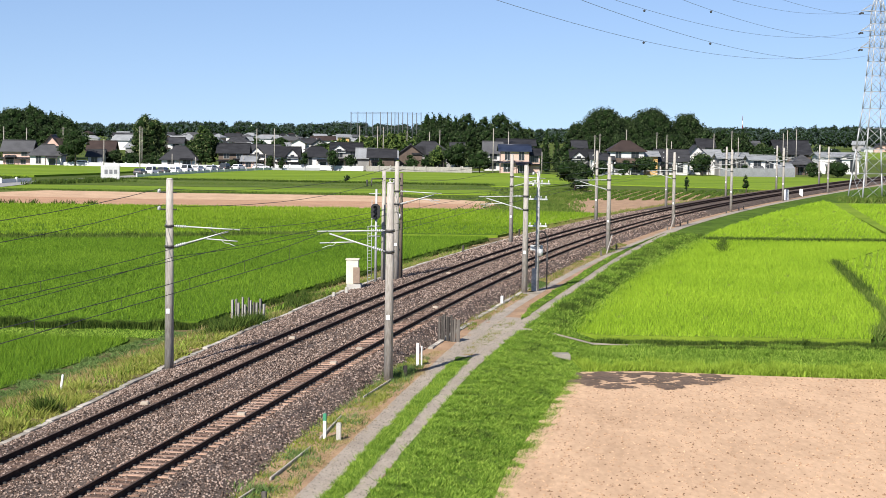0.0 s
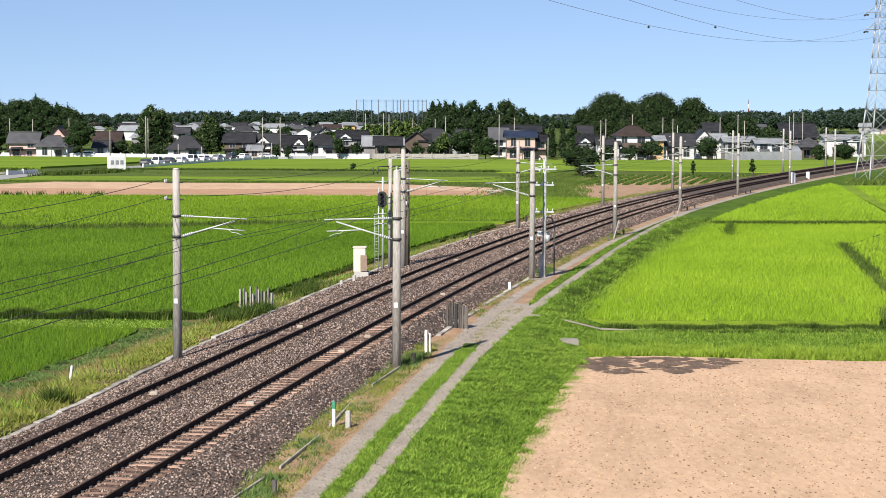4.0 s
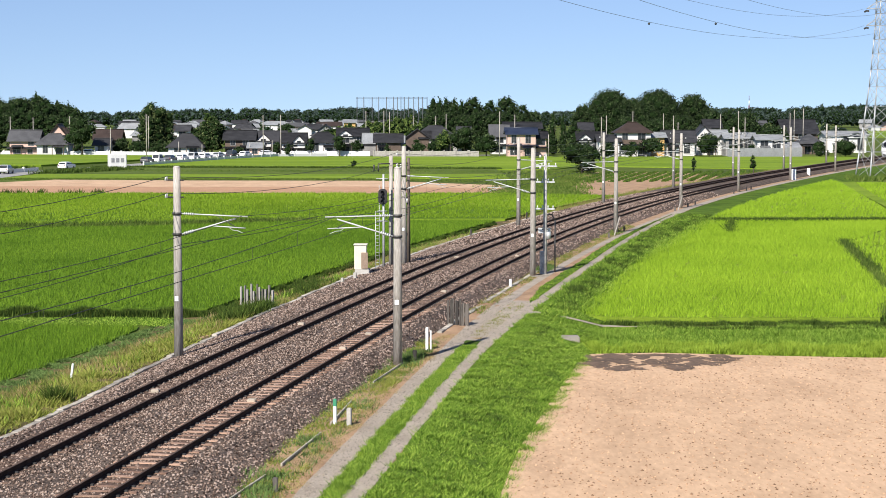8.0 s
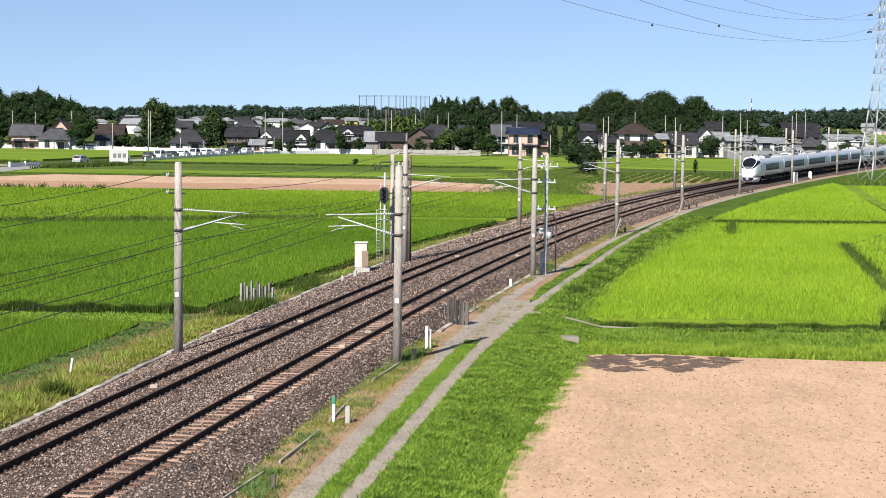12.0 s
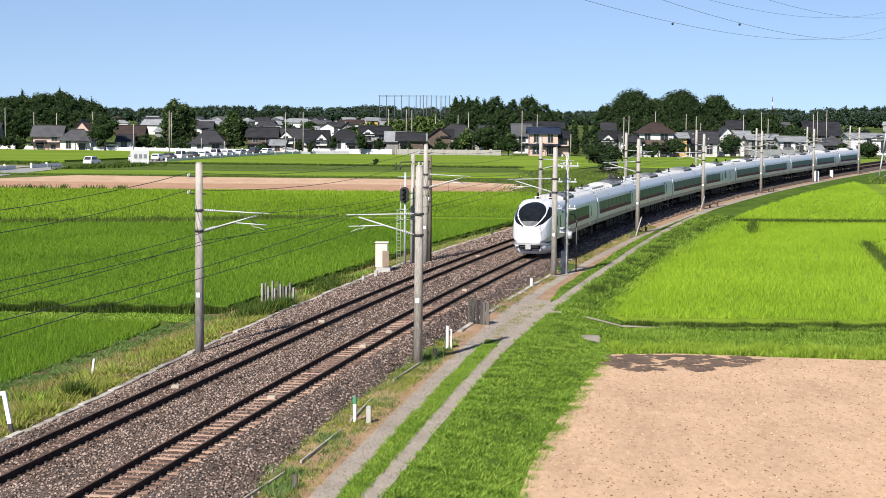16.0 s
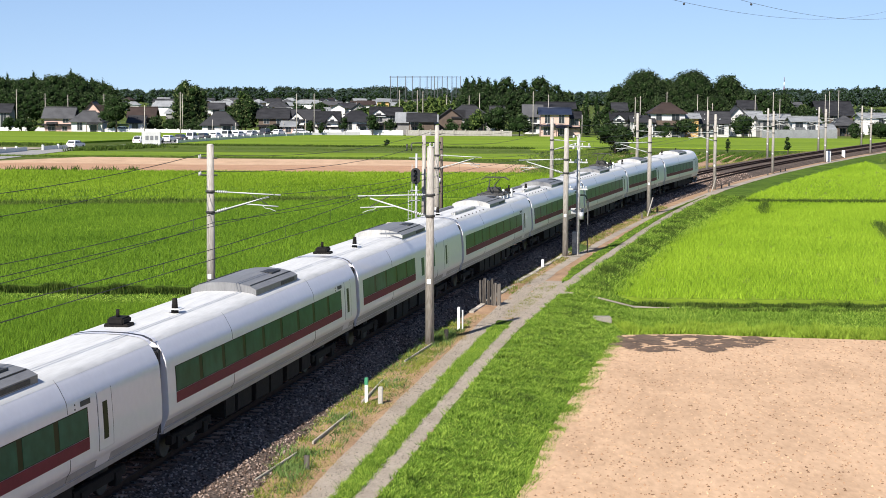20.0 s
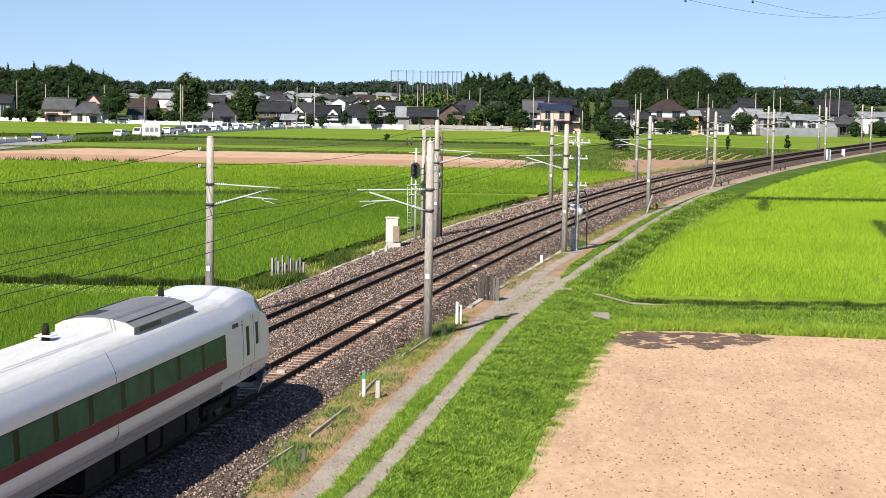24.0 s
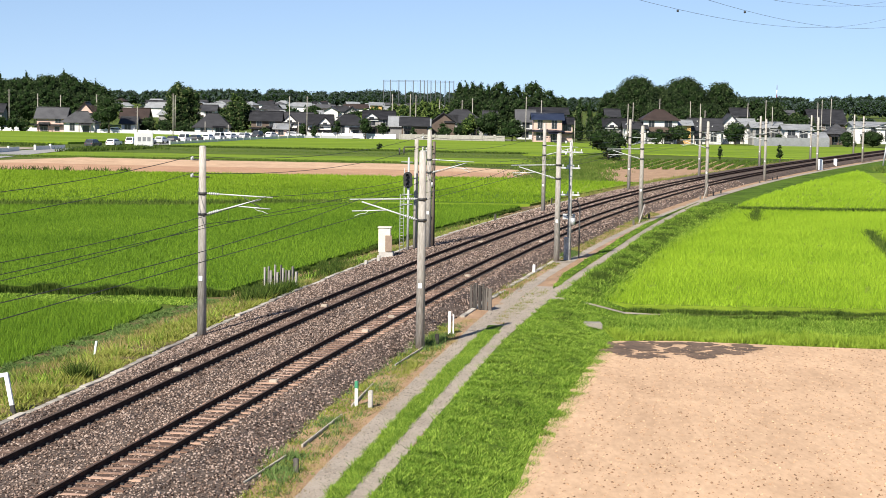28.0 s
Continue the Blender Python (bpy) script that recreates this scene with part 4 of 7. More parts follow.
trough("cable_trough_path_side", 52, 84, lambda s: 2.42, -0.6, "row of pale concrete trough lids beside the path")


# ---- posts, boards and boxes ----
WOOD = mat("grey weathered boards", (0.1, 0.09, 0.08), (0.34, 0.32, 0.29), 0.9, 2, 14, 0.4, vary=0.6, stretch=(3, 3, 0.5))
DARKWOOD = mat("dark tarred boards", (0.03, 0.026, 0.023), (0.13, 0.115, 0.1), 0.9, 2, 14, 0.4, vary=0.6, stretch=(3, 3, 0.5))
GREENP = mat("green paint", (0.03, 0.2, 0.1), (0.06, 0.28, 0.15), 0.5, 4, 20, 0.0)
BROWNP = mat("brown cabinet door", (0.2, 0.14, 0.1), (0.32, 0.235, 0.17), 0.6, 3, 20, 0.05)
CREAM = mat("cream cabinet paint", (0.55, 0.5, 0.4), (0.7, 0.65, 0.54), 0.6, 2, 14, 0.03)
BEAM = mat("pale old timber", (0.26, 0.22, 0.17), (0.5, 0.45, 0.37), 0.9, 2, 14, 0.4, stretch=(3, 0.6, 3))


def paling(s, o, n, width, h, m, label, seed, turn=0.0, base=-0.62):
    root = thing("sleeper_paling", along(s, o, base, turn), label, "paling", "palings of old sleepers")
    r = random.Random(seed)
    for i in range(n):
        x = -width / 2 + width * i / (n - 1) + r.uniform(-0.04, 0.04)
        hh = h * r.uniform(0.72, 1.08)
        bm = bmesh.new()
        w = r.uniform(0.032, 0.05)
        vs = box(bm, x - w, x + w, -0.06, 0.06, -0.3, hh, 0.008)
        for v in bm.verts:
            if v.co.z > 0.3:
                v.co.x += r.uniform(-0.02, 0.02)
        part("board", bm, m, root)


paling(60.7, -9.0, 11, 1.75, 1.25, WOOD, "row of upright grey weathered sleepers in weeds", 3, -8, -0.7)
paling(55.2, 2.75, 11, 0.95, 1.2, DARKWOOD, "row of upright dark sleepers beside the path", 5, 0)


def post(s, o, h, w, m, label, cat="post", base=-0.7, top=None, tilt=0.0, name="marker_post"):
    root = thing(name, along(s, o, base) @ pose(0, 0, 0, 0, tilt, 0), label, cat, "trackside posts")
    bm = bmesh.new()
    box(bm, -w, w, -w, w, -0.3, h, w * 0.25)
    part("shaft", bm, m, root)
    if top:
        bm = bmesh.new()
        box(bm, -w * 1.15, w * 1.15, -w * 1.15, w * 1.15, h - 0.22, h + 0.03, w * 0.3)
        part("painted_top", bm, top, root)
    return root


post(28.5, 3.2, 0.86, 0.05, WHITE, "white marker post with a green top", top=GREENP)
post(28.4, 3.7, 0.62, 0.075, CONCRETE, "short pale concrete post beside the ballast")
post(46.4, 2.95, 1.05, 0.055, WHITE, "slim white post beside the path")
post(46.6, 3.08, 0.9, 0.03, WHITE, "thin white post beside the path")
post(42.9, 3.1, 0.55, 0.08, DARKWOOD, "short dark wooden stump in weeds")
post(73.7, 2.4, 0.55, 0.075, WHITE, "short white marker post on the ballast edge")
post(73.0, -7.6, 0.5, 0.08, CONCRETE, "short pale concrete post beside the trough")
post(75.2, -7.4, 0.62, 0.09, CONCRETE, "short pale concrete post beside the trough")
post(112, -8.0, 0.8, 0.07, DARKWOOD, "short dark wooden stump in weeds")
post(135, -8.2, 0.9, 0.07, DARKWOOD, "short dark wooden stump in weeds")
post(18.4, 3.9, 0.42, 0.07, DARKWOOD, "short dark wooden stump in weeds")
post(36.5, -9.2, 0.6, 0.04, WHITE, "short white post leaning in weeds", tilt=8)
for s, o in ((115, 2.9), (123, 3.0), (155, 2.9), (163, 3.0), (168, 3.0), (196, 2.9), (205, 3.0), (209, 2.9)):
    post(s, o, 0.5, 0.08, DARKWOOD, "short dark stump along the ballast edge")
post(245, 2.6, 1.7, 0.35, WHITE, "white equipment box on the verge", "box", name="equipment_box")
post(262, 1.9, 1.3, 0.25, WHITE, "white equipment box on the verge", "box", name="equipment_box")

# beams left lying on the verge
for s, o, ln, turn in ((24.0, 3.2, 5.0, 0.5), (39.5, 2.75, 5.2, -1), (30.4, 2.95, 4.3, 4), (18.2, 3.1, 3.6, -2), (70, 2.6, 1.2, 20), (80.6, 3.1, 1.6, -35)):
    bm = bmesh.new()
    box(bm, -0.03, 0.03, -ln / 2, ln / 2, -0.04, 0.06, 0.008)
    for v in bm.verts:
        v.co.x += 0.03 * math.sin(v.co.y * 1.3 + s)
    t = thing("old_beam", along(s, o, -0.6, turn), "long thin weathered beam lying on the verge", "beam", "beams on the verge")
    part("beam", bm, BEAM, t)

# white relay cabinet with a brown door on a concrete foot
cab = thing("relay_cabinet", along(78.6, -7.85, -0.62, 10), "white metal relay cabinet with a brown side door", "cabinet")
bm = bmesh.new()
box(bm, -0.45, 0.3, -0.35, 0.35, 0.45, 1.95, 0.02)
part("housing", bm, CREAM, cab)
bm = bmesh.new()
box(bm, -0.5, 0.36, -0.4, 0.4, 1.95, 2.02, 0.015)
part("lid", bm, CREAM, cab)
bm = bmesh.new()
box(bm, 0.0, 0.42, -0.56, -0.36, 0.5, 1.5, 0.015)
part("door", bm, BROWNP, cab, "brown weathered door box")
bm = bmesh.new()
box(bm, -0.4, 0.5, -0.6, 0.4, -0.4, 0.45, 0.03)
part("foot", bm, CONCRETE, cab, "pale concrete foot")

# leaning white flag marker
fl = thing("flag_marker", along(24.1, -6.85, -0.62) @ pose(0, 0, 0, 0, -11, 0), "leaning white marker with a flag board, black foot", "marker")
bm = bmesh.new()
box(bm, -0.07, 0.07, -0.05, 0.05, 0.28, 1.3, 0.01)
part("upright", bm, WHITE, fl)
bm = bmesh.new()
box(bm, -0.07, 0.07, -0.05, 0.05, -0.3, 0.28, 0.01)
part("foot", bm, DARKSTEEL, fl, "black painted foot")
bm = bmesh.new()
box(bm, -0.5, 0.07, -0.04, 0.04, 1.2, 1.33, 0.015)
part("flag_board", bm, WHITE, fl)

# spotted utility pole with transformer next to the second near-side pole
SPOT = mat("flaking pale pole paint", (0.2, 0.195, 0.18), (0.58, 0.565, 0.53), 0.85, 2.2, 6, 0.1, spec=0.2)
up = thing("utility_pole", along(82.6, 3.12, -0.7), "pale spotted utility pole with cross-arms and transformer", "utility pole")
bm = bmesh.new()
rod(bm, (0, 0, -0.4), (0, 0, 7.7), 0.13, 0.1, 14)
part("shaft", bm, SPOT, up)
bm = bmesh.new()
box(bm, -0.32, 0.05, -0.18, 0.18, -0.2, 1.5, 0.03)
part("stub", bm, SPOT, up)
for z, w in ((6.9, 0.75), (5.9, 0.6), (4.2, 0.6), (2.9, 0.2), (1.95, 0.2)):
    bm = bmesh.new()
    box(bm, -w, w, -0.05, 0.05, z - 0.05, z + 0.05, 0.01)
    a = part("cross_arm", bm, STEEL if w > 0.3 else DARKSTEEL, up)
    if w > 0.3:
        for x in (-w + 0.1, -w * 0.3, w * 0.3, w - 0.1):
            bm = bmesh.new()
            rod(bm, (x, 0, z + 0.05), (x, 0, z + 0.21), 0.045, 0.035, 8)
            part("insulator", bm, CERAMIC, a)
bm = bmesh.new()
rod(bm, (0.22, -0.1, 2.3), (0.22, -0.1, 2.75), 0.16, 0.16, 14)
part("transformer", bm, STEEL, up, "small grey transformer")
sp = thing("sign_pole", along(84.0, 3.55, -0.7), "slim dark pole with a bent top and sign plate", "sign pole")
bm = bmesh.new()
for a, b in (((0, 0, -0.3), (0, 0, 3.4)), ((0, 0, 3.4), (-0.2, 0, 3.75)), ((-0.2, 0, 3.75), (-0.6, 0, 3.75))):
    rod(bm, a, b, 0.045, 0.045, 8)
part("shaft", bm, DARKSTEEL, sp)
bm = bmesh.new()
box(bm, -1.1, -0.3, -0.02, 0.02, 2.55, 2.9)
part("plate", bm, STEEL, sp)
# thin stay beside the third near-side pole
for s in (117.5, 156.5):
    st = thing("pole_stay", along(s, 2.9, -0.7), "pale leaning stay bar with a foot", "stay")
    bm = bmesh.new()
    rod(bm, (0, 0, -0.2), (0.35, 1.2, 1.6), 0.06, 0.05, 8)
    part("bar", bm, POLE, st)
# small stone culvert on the grass
cv = thing("culvert_block", along(54.1, 8.3, -1.12, 12), "low grey concrete culvert block in the grass", "culvert")
bm = bmesh.new()
box(bm, -0.42, 0.42, -0.35, 0.35, -0.2, 0.26, 0.04)
part("block", bm, TROUGHM, cv)

# ---- plants, stones and clods as real small pieces ----
RICE_LEAF = island_mat("rice leaves", [(0.035, 0.085, 0.006), (0.095, 0.18, 0.012), (0.18, 0.29, 0.024)], patch=0.45, scale=0.06)
RICE_LEAF_B = island_mat("ripening rice leaves", [(0.105, 0.2, 0.01), (0.21, 0.335, 0.02), (0.31, 0.44, 0.035)], patch=0.5, scale=0.08)
RICE_LEAF_M = island_mat("green rice leaves", [(0.055, 0.11, 0.006), (0.14, 0.235, 0.014), (0.25, 0.35, 0.03)], patch=0.6, scale=0.03)
GRASS_LEAF = island_mat("grass leaves", [(0.022, 0.06, 0.005), (0.115, 0.22, 0.02), (0.35, 0.47, 0.075)], patch=0.25, scale=0.3)
LIME_LEAF = island_mat("lime weeds", [(0.09, 0.15, 0.012), (0.2, 0.3, 0.028), (0.34, 0.43, 0.06)], patch=0.4, scale=0.4)
YELLOW_LEAF = island_mat("yellowing weeds", [(0.06, 0.09, 0.012), (0.2, 0.23, 0.04), (0.36, 0.33, 0.1)], patch=0.6, scale=0.35)
LOW_LEAF = island_mat("low broad leaves", [(0.03, 0.06, 0.014), (0.09, 0.15, 0.04), (0.18, 0.25, 0.08)], patch=0.5, scale=0.5)
WEED_LEAF = island_mat("mixed weeds", [(0.025, 0.05, 0.008), (0.1, 0.15, 0.02), (0.17, 0.19, 0.045), (0.28, 0.21, 0.095), (0.12, 0.08, 0.045)], patch=0.6, scale=0.35)
STONES = island_mat("crushed stones", [(0.022, 0.014, 0.011), (0.13, 0.09, 0.071), (0.275, 0.2, 0.162), (0.4, 0.315, 0.265)], patch=0.2, scale=0.4)
CLODS = island_mat("soil clods", [(0.14, 0.085, 0.05), (0.4, 0.25, 0.15), (0.66, 0.45, 0.29)], patch=0.2)


def raw_mesh(name, co, tris, material, label, category, kind="stuff"):
    me = bpy.data.meshes.new(name)
    co, tris = np.asarray(co, np.float32), np.asarray(tris, np.int32)
    me.vertices.add(len(co))
    me.vertices.foreach_set("co", co.ravel())
    me.loops.add(tris.size)
    me.loops.foreach_set("vertex_index", tris.ravel())
    me.polygons.add(len(tris))
    me.polygons.foreach_set("loop_start", np.arange(len(tris), dtype=np.int32) * 3)
    me.update(calc_edges=True)
    me.validate()
    me.materials.append(material)
    return tagged(new(name, me), label, category, kind=kind)


def blades(name, base, height, width, spread, per, material, label, category, seed, lean=0.35):
    """Tufts of thin pointed leaves at base points (n x 3); height a number or one for each point."""
    r = np.random.default_rng(seed)
    n = len(base) * per
    p = np.repeat(base, per, 0) + np.concatenate([r.normal(0, spread, (n, 2)), np.zeros((n, 1))], 1)
    h = np.repeat(np.broadcast_to(height, len(base)), per) * r.uniform(0.6, 1.15, n)
    a = r.uniform(0, 2 * np.pi, n)
    side = np.stack([np.cos(a), np.sin(a), np.zeros(n)], 1) * (width * r.uniform(0.6, 1.4, n))[:, None]
    tip = p + np.stack([r.normal(0, lean, n) * h, r.normal(0, lean, n) * h, h], 1)
    co = np.stack([p - side, p + side, tip], 1).reshape(-1, 3)
    return raw_mesh(name, co, np.arange(3 * n).reshape(-1, 3), material, label, category)


def inside(poly, q):
    x, y = q[:, 0], q[:, 1]
    ok = np.zeros(len(q), bool)
    for (x0, y0), (x1, y1) in zip(poly, poly[1:] + poly[:1]):
        hit = ((y0 > y) != (y1 > y)) & (x < (x1 - x0) * (y - y0) / (y1 - y0 + 1e-12) + x0)
        ok ^= hit
    return ok


def rows_in(poly, pitch, row, turn, seed, jitter=0.05):
    """Planting rows: points at a pitch along rows, rows a set way apart."""
    r = np.random.default_rng(seed)
    c, s = math.cos(turn), math.sin(turn)
    p = np.array(poly)
    u, v = p @ (c, s), p @ (-s, c)
    U, V = np.meshgrid(np.arange(u.min(), u.max(), pitch), np.arange(v.min(), v.max(), row))
    q = np.stack([U.ravel() * c - V.ravel() * s, U.ravel() * s + V.ravel() * c], 1) + r.normal(0, jitter, (U.size, 2))
    return q[inside(poly, q)]


def planted(name, poly, z, h, pitch, row, turn, material, label, seed, per=7, width=0.014, thin=0.42, spread=0.07):
    q = rows_in(poly, pitch, row, radians(turn), seed)
    # thin places along the rows, and lower and taller patches
    c, s = math.cos(radians(turn)), math.sin(radians(turn))
    keep = np.array([noise.noise(Vector(((x * c + y * s) * 0.22, (y * c - x * s) * 1.7, seed))) > -thin for x, y in q])
    q = q[keep]
    lump = np.array([0.12 * noise.noise(Vector((x * 0.16, y * 0.16, seed))) + 0.08 * noise.noise(Vector((x * 0.9, y * 0.35, seed))) for x, y in q])
    return blades(name, np.c_[q, np.full(len(q), z)], h * (1 + lump), width, spread, per, material, label, "rice plants", seed)


front = edge(-13.1, 12, 48) + [tuple(at(55.5, -13.7)[:2]), (-13.9, 87.0), (-22.6, 88.2), (-34, 90), (-30, 45)]
planted("rice_plants_front", front, -1.3, 0.34, 0.16, 0.3, 79, RICE_LEAF, "dense green rice plants in rows", 1, 8, 0.012, 0.6, 0.09)
middle = edge(-11.9, 61.6, 138) + [(-10, 166), (-25, 158), (-46, 154), (-46, 96), (-24, 92.1)]
planted("rice_plants_middle", middle, -0.9, 0.3, 0.2, 0.32, 80, RICE_LEAF, "dense green rice plants in rows", 2, 6, 0.016, 0.62, 0.1)
right = edge(7.6, 64, 144) + [(48.3, 167.2), (34.5, 138), (27.5, 98), (24.2, 88.2), (15.3, 88.4), (10.3, 88.6)]
planted("rice_plants_right", right, -1.0, 0.3, 0.2, 0.34, 76, RICE_LEAF_B, "dense yellow-green rice plants in rows", 3, 7, 0.016, 0.5, 0.09)


planted("rice_plants_right_back", edge(7.6, 146.8, 250) + [(63.5, 255), (48.3, 170)], -0.84, 0.34, 0.36, 0.42, 74, RICE_LEAF_B, "yellow-green rice plants in rows", 4, 6, 0.028, 0.34)
planted("rice_plants_right_side", [(28.5, 98.3), (35.3, 138.5), (49.4, 168), (66, 255), (84, 255), (60, 150), (44, 98.3)], -0.9, 0.34, 0.4, 0.45, 74, RICE_LEAF_B, "yellow-green rice plants in rows", 5, 6, 0.028, 0.34)
planted("rice_plants_back", edge(-12.8, 145, 194) + [(12, 227), (-29, 228), (-62, 227), (-52, 160), (-45, 160), (-10, 173)], -1.08, 0.34, 0.45, 0.5, 80, RICE_LEAF_M, "green rice plants in rows", 6, 6, 0.034, 0.34)


def scatter(s0, s1, left, right_, n, seed, z=None, clump=0.0):
    """Points by chance between two offsets along the line."""
    r = np.random.default_rng(seed)
    out = []
    while len(out) < n:
        s = r.uniform(s0, s1)
        a, b = left(s), right_(s)
        o = r.uniform(a, b)
        if clump and noise.noise(Vector((s * 0.3, o * 0.5, seed))) < r.uniform(-0.5, 0.5) * clump:
            continue
        p = at(s, o, bank_z(o) if z is None else z)
        out.append(tuple(p))
    return np.array(out)


def clear(base, gap=0.55):
    """Leave the field track free of grass."""
    line = np.array(TRACK)
    keep = np.ones(len(base), bool)
    for a, b in zip(line, line[1:]):
        d = b - a
        k = np.clip(((base[:, :2] - a) @ d) / (d @ d), 0, 1)
        keep &= np.hypot(*(base[:, :2] - a - k[:, None] * d).T) > gap
    return base[keep]


def tufted(name, base, low, high, scale, width, spread, per, material, label, category, seed, lean=0.45):
    """Plants that stand in taller and lower tufts."""
    base = clear(base, 0.6 if "bank" in name else 0.3)
    k = np.array([noise.noise(Vector((x * scale, y * scale, seed))) + 0.5 * noise.noise(Vector((x * scale * 3, y * scale * 3, seed))) for x, y, z in base])
    return blades(name, base, low + (high - low) * np.clip(0.5 + k, 0, 1) ** 1.5, width, spread, per, material, label, category, seed, lean)


DRY_GRASS = island_mat("bleached grass", [(0.26, 0.18, 0.09), (0.42, 0.31, 0.18), (0.52, 0.41, 0.25)], patch=0.4, scale=0.2)
DARK_LEAF = island_mat("dark weed and shade leaves", [(0.015, 0.035, 0.006), (0.045, 0.08, 0.012), (0.1, 0.14, 0.025)], patch=0.3, scale=0.4)
DRY_LEAF = island_mat("dry stalks", [(0.14, 0.09, 0.04), (0.32, 0.24, 0.11), (0.42, 0.34, 0.17)], patch=0.3, scale=0.4)
tufted("bank_grass", scatter(8, 62, lambda s: RUT_R(s) + 0.46, lambda s: 9.75, 46000, 11), 0.06, 0.2, 1.3, 0.022, 0.08, 6, GRASS_LEAF, "short bright green grass on the bank", "grass", 11, 0.85)
tufted("bank_grass_far", scatter(60, 150, lambda s: RUT_R(s) + 0.42, lambda s: 8.4, 18000, 51), 0.08, 0.32, 0.8, 0.026, 0.12, 6, GRASS_LEAF, "bright green grass on the bank beside the rice", "grass", 51, 0.8)
tufted("bank_scrub", scatter(63, 150, lambda s: RUT_R(s) + 0.9, lambda s: 7.3, 2200, 52, None, 1.6), 0.15, 0.42, 0.7, 0.03, 0.16, 6, DARK_LEAF, "dark leafy scrub on the slope above the rice", "weeds", 52, 0.6)
tufted("field_edge_tufts", scatter(8, 50, lambda s: 9.15, lambda s: 9.75, 2600, 53, None, 1.2), 0.08, 0.24, 1.0, 0.018, 0.1, 6, GRASS_LEAF, "uneven grass along the ploughed field", "grass", 53, 0.7)
tufted("bank_grass_dark", scatter(8, 62, lambda s: RUT_R(s) + 0.8, lambda s: 9.6, 5000, 31, None, 1.6), 0.06, 0.2, 0.9, 0.016, 0.1, 6, DARK_LEAF, "darker weeds in the grass bank", "weeds", 31, 0.7)
tufted("rut_grass", scatter(8, 48, lambda s: RUT_L(s) + 0.36, lambda s: RUT_R(s) - 0.26, 9500, 12), 0.06, 0.2, 1.4, 0.012, 0.06, 6, GRASS_LEAF, "short grass between the wheel ruts", "grass", 12, 0.6)
tufted("rut_grass_yellow", scatter(8, 48, lambda s: RUT_L(s) + 0.34, lambda s: RUT_L(s) + 0.75, 1800, 54), 0.03, 0.12, 1.4, 0.012, 0.06, 5, LIME_LEAF, "yellowish grass along the wheel rut", "grass", 54, 0.6)
tufted("rut_grass_far", scatter(67, 120, lambda s: RUT_R(s) - 0.4 - 0.6 * min(1, (s - 66) / 8), lambda s: RUT_R(s) - 0.34, 2000, 39), 0.04, 0.16, 1.2, 0.018, 0.06, 5, GRASS_LEAF, "short grass between the wheel ruts", "grass", 39, 0.6)
tufted("junction_tufts", scatter(49, 66, lambda s: RUT_L(s) + 0.4, lambda s: RUT_R(s) - 0.4, 420, 42, None, 1.9), 0.04, 0.14, 1.2, 0.014, 0.08, 4, WEED_LEAF, "sparse tufts on the gravel widening", "grass", 42, 0.5)
tufted("verge_weeds", scatter(8, 48, lambda s: ballast_right(s) - 0.25, lambda s: RUT_L(s) - 0.75, 2600, 13, None, 1.8), 0.03, 0.17, 0.8, 0.018, 0.1, 6, YELLOW_LEAF, "patchy yellow-green weeds on the dry verge", "weeds", 13, 0.7)
tufted("verge_weeds_far", scatter(60, 130, lambda s: ballast_right(s) - 0.1, lambda s: RUT_L(s) - 0.3, 1500, 55, None, 1.9), 0.05, 0.22, 0.8, 0.018, 0.1, 5, WEED_LEAF, "sparse weeds on the dry verge", "weeds", 55, 0.6)
tufted("verge_green", scatter(8, 50, lambda s: ballast_right(s) - 0.3, lambda s: RUT_L(s) - 0.6, 700, 32, None, 1.9), 0.06, 0.26, 0.8, 0.016, 0.12, 7, LOW_LEAF, "grey-green weed clumps at the ballast edge", "weeds", 32, 0.7)
tufted("verge_dry", scatter(8, 52, lambda s: RUT_L(s) - 1.0, lambda s: RUT_L(s) - 0.34, 2600, 56, None, 1.2), 0.02, 0.1, 0.8, 0.012, 0.1, 5, DRY_LEAF, "trampled dry grass beside the path", "grass", 56, 1.0)
tufted("far_side_weeds", scatter(58, 108, lambda s: -10.4, lambda s: trough_off(s) - 0.3, 9000, 14), 0.06, 0.36, 0.5, 0.02, 0.12, 5, WEED_LEAF, "mixed weeds between trough and rice", "weeds", 14, 0.5)
tufted("far_side_yellow", scatter(8, 58, lambda s: -9.7, lambda s: trough_off(s) - 0.3, 6000, 57, None, 1.1), 0.06, 0.42, 0.9, 0.024, 0.12, 7, YELLOW_LEAF, "tall yellow-green weeds along the trough", "weeds", 57, 0.8)
tufted("far_side_brown", scatter(8, 62, lambda s: -11.6, lambda s: -9.3, 4200, 58, None, 0.9), 0.05, 0.36, 0.9, 0.022, 0.12, 7, WEED_LEAF, "brown and green weeds below the bank", "weeds", 58, 0.5)
tufted("far_side_low", scatter(8, 60, lambda s: -13.3, lambda s: -11.2, 9000, 59), 0.04, 0.2, 0.9, 0.035, 0.12, 7, LOW_LEAF, "low broad-leaved weeds beside the rice", "weeds", 59, 1.0)
tufted("far_side_green", scatter(10, 120, lambda s: -10.2, lambda s: trough_off(s) - 0.8, 900, 33, None, 1.9), 0.2, 0.6, 0.5, 0.022, 0.14, 7, GRASS_LEAF, "bright green weed clumps beside the rice", "weeds", 33, 0.5)
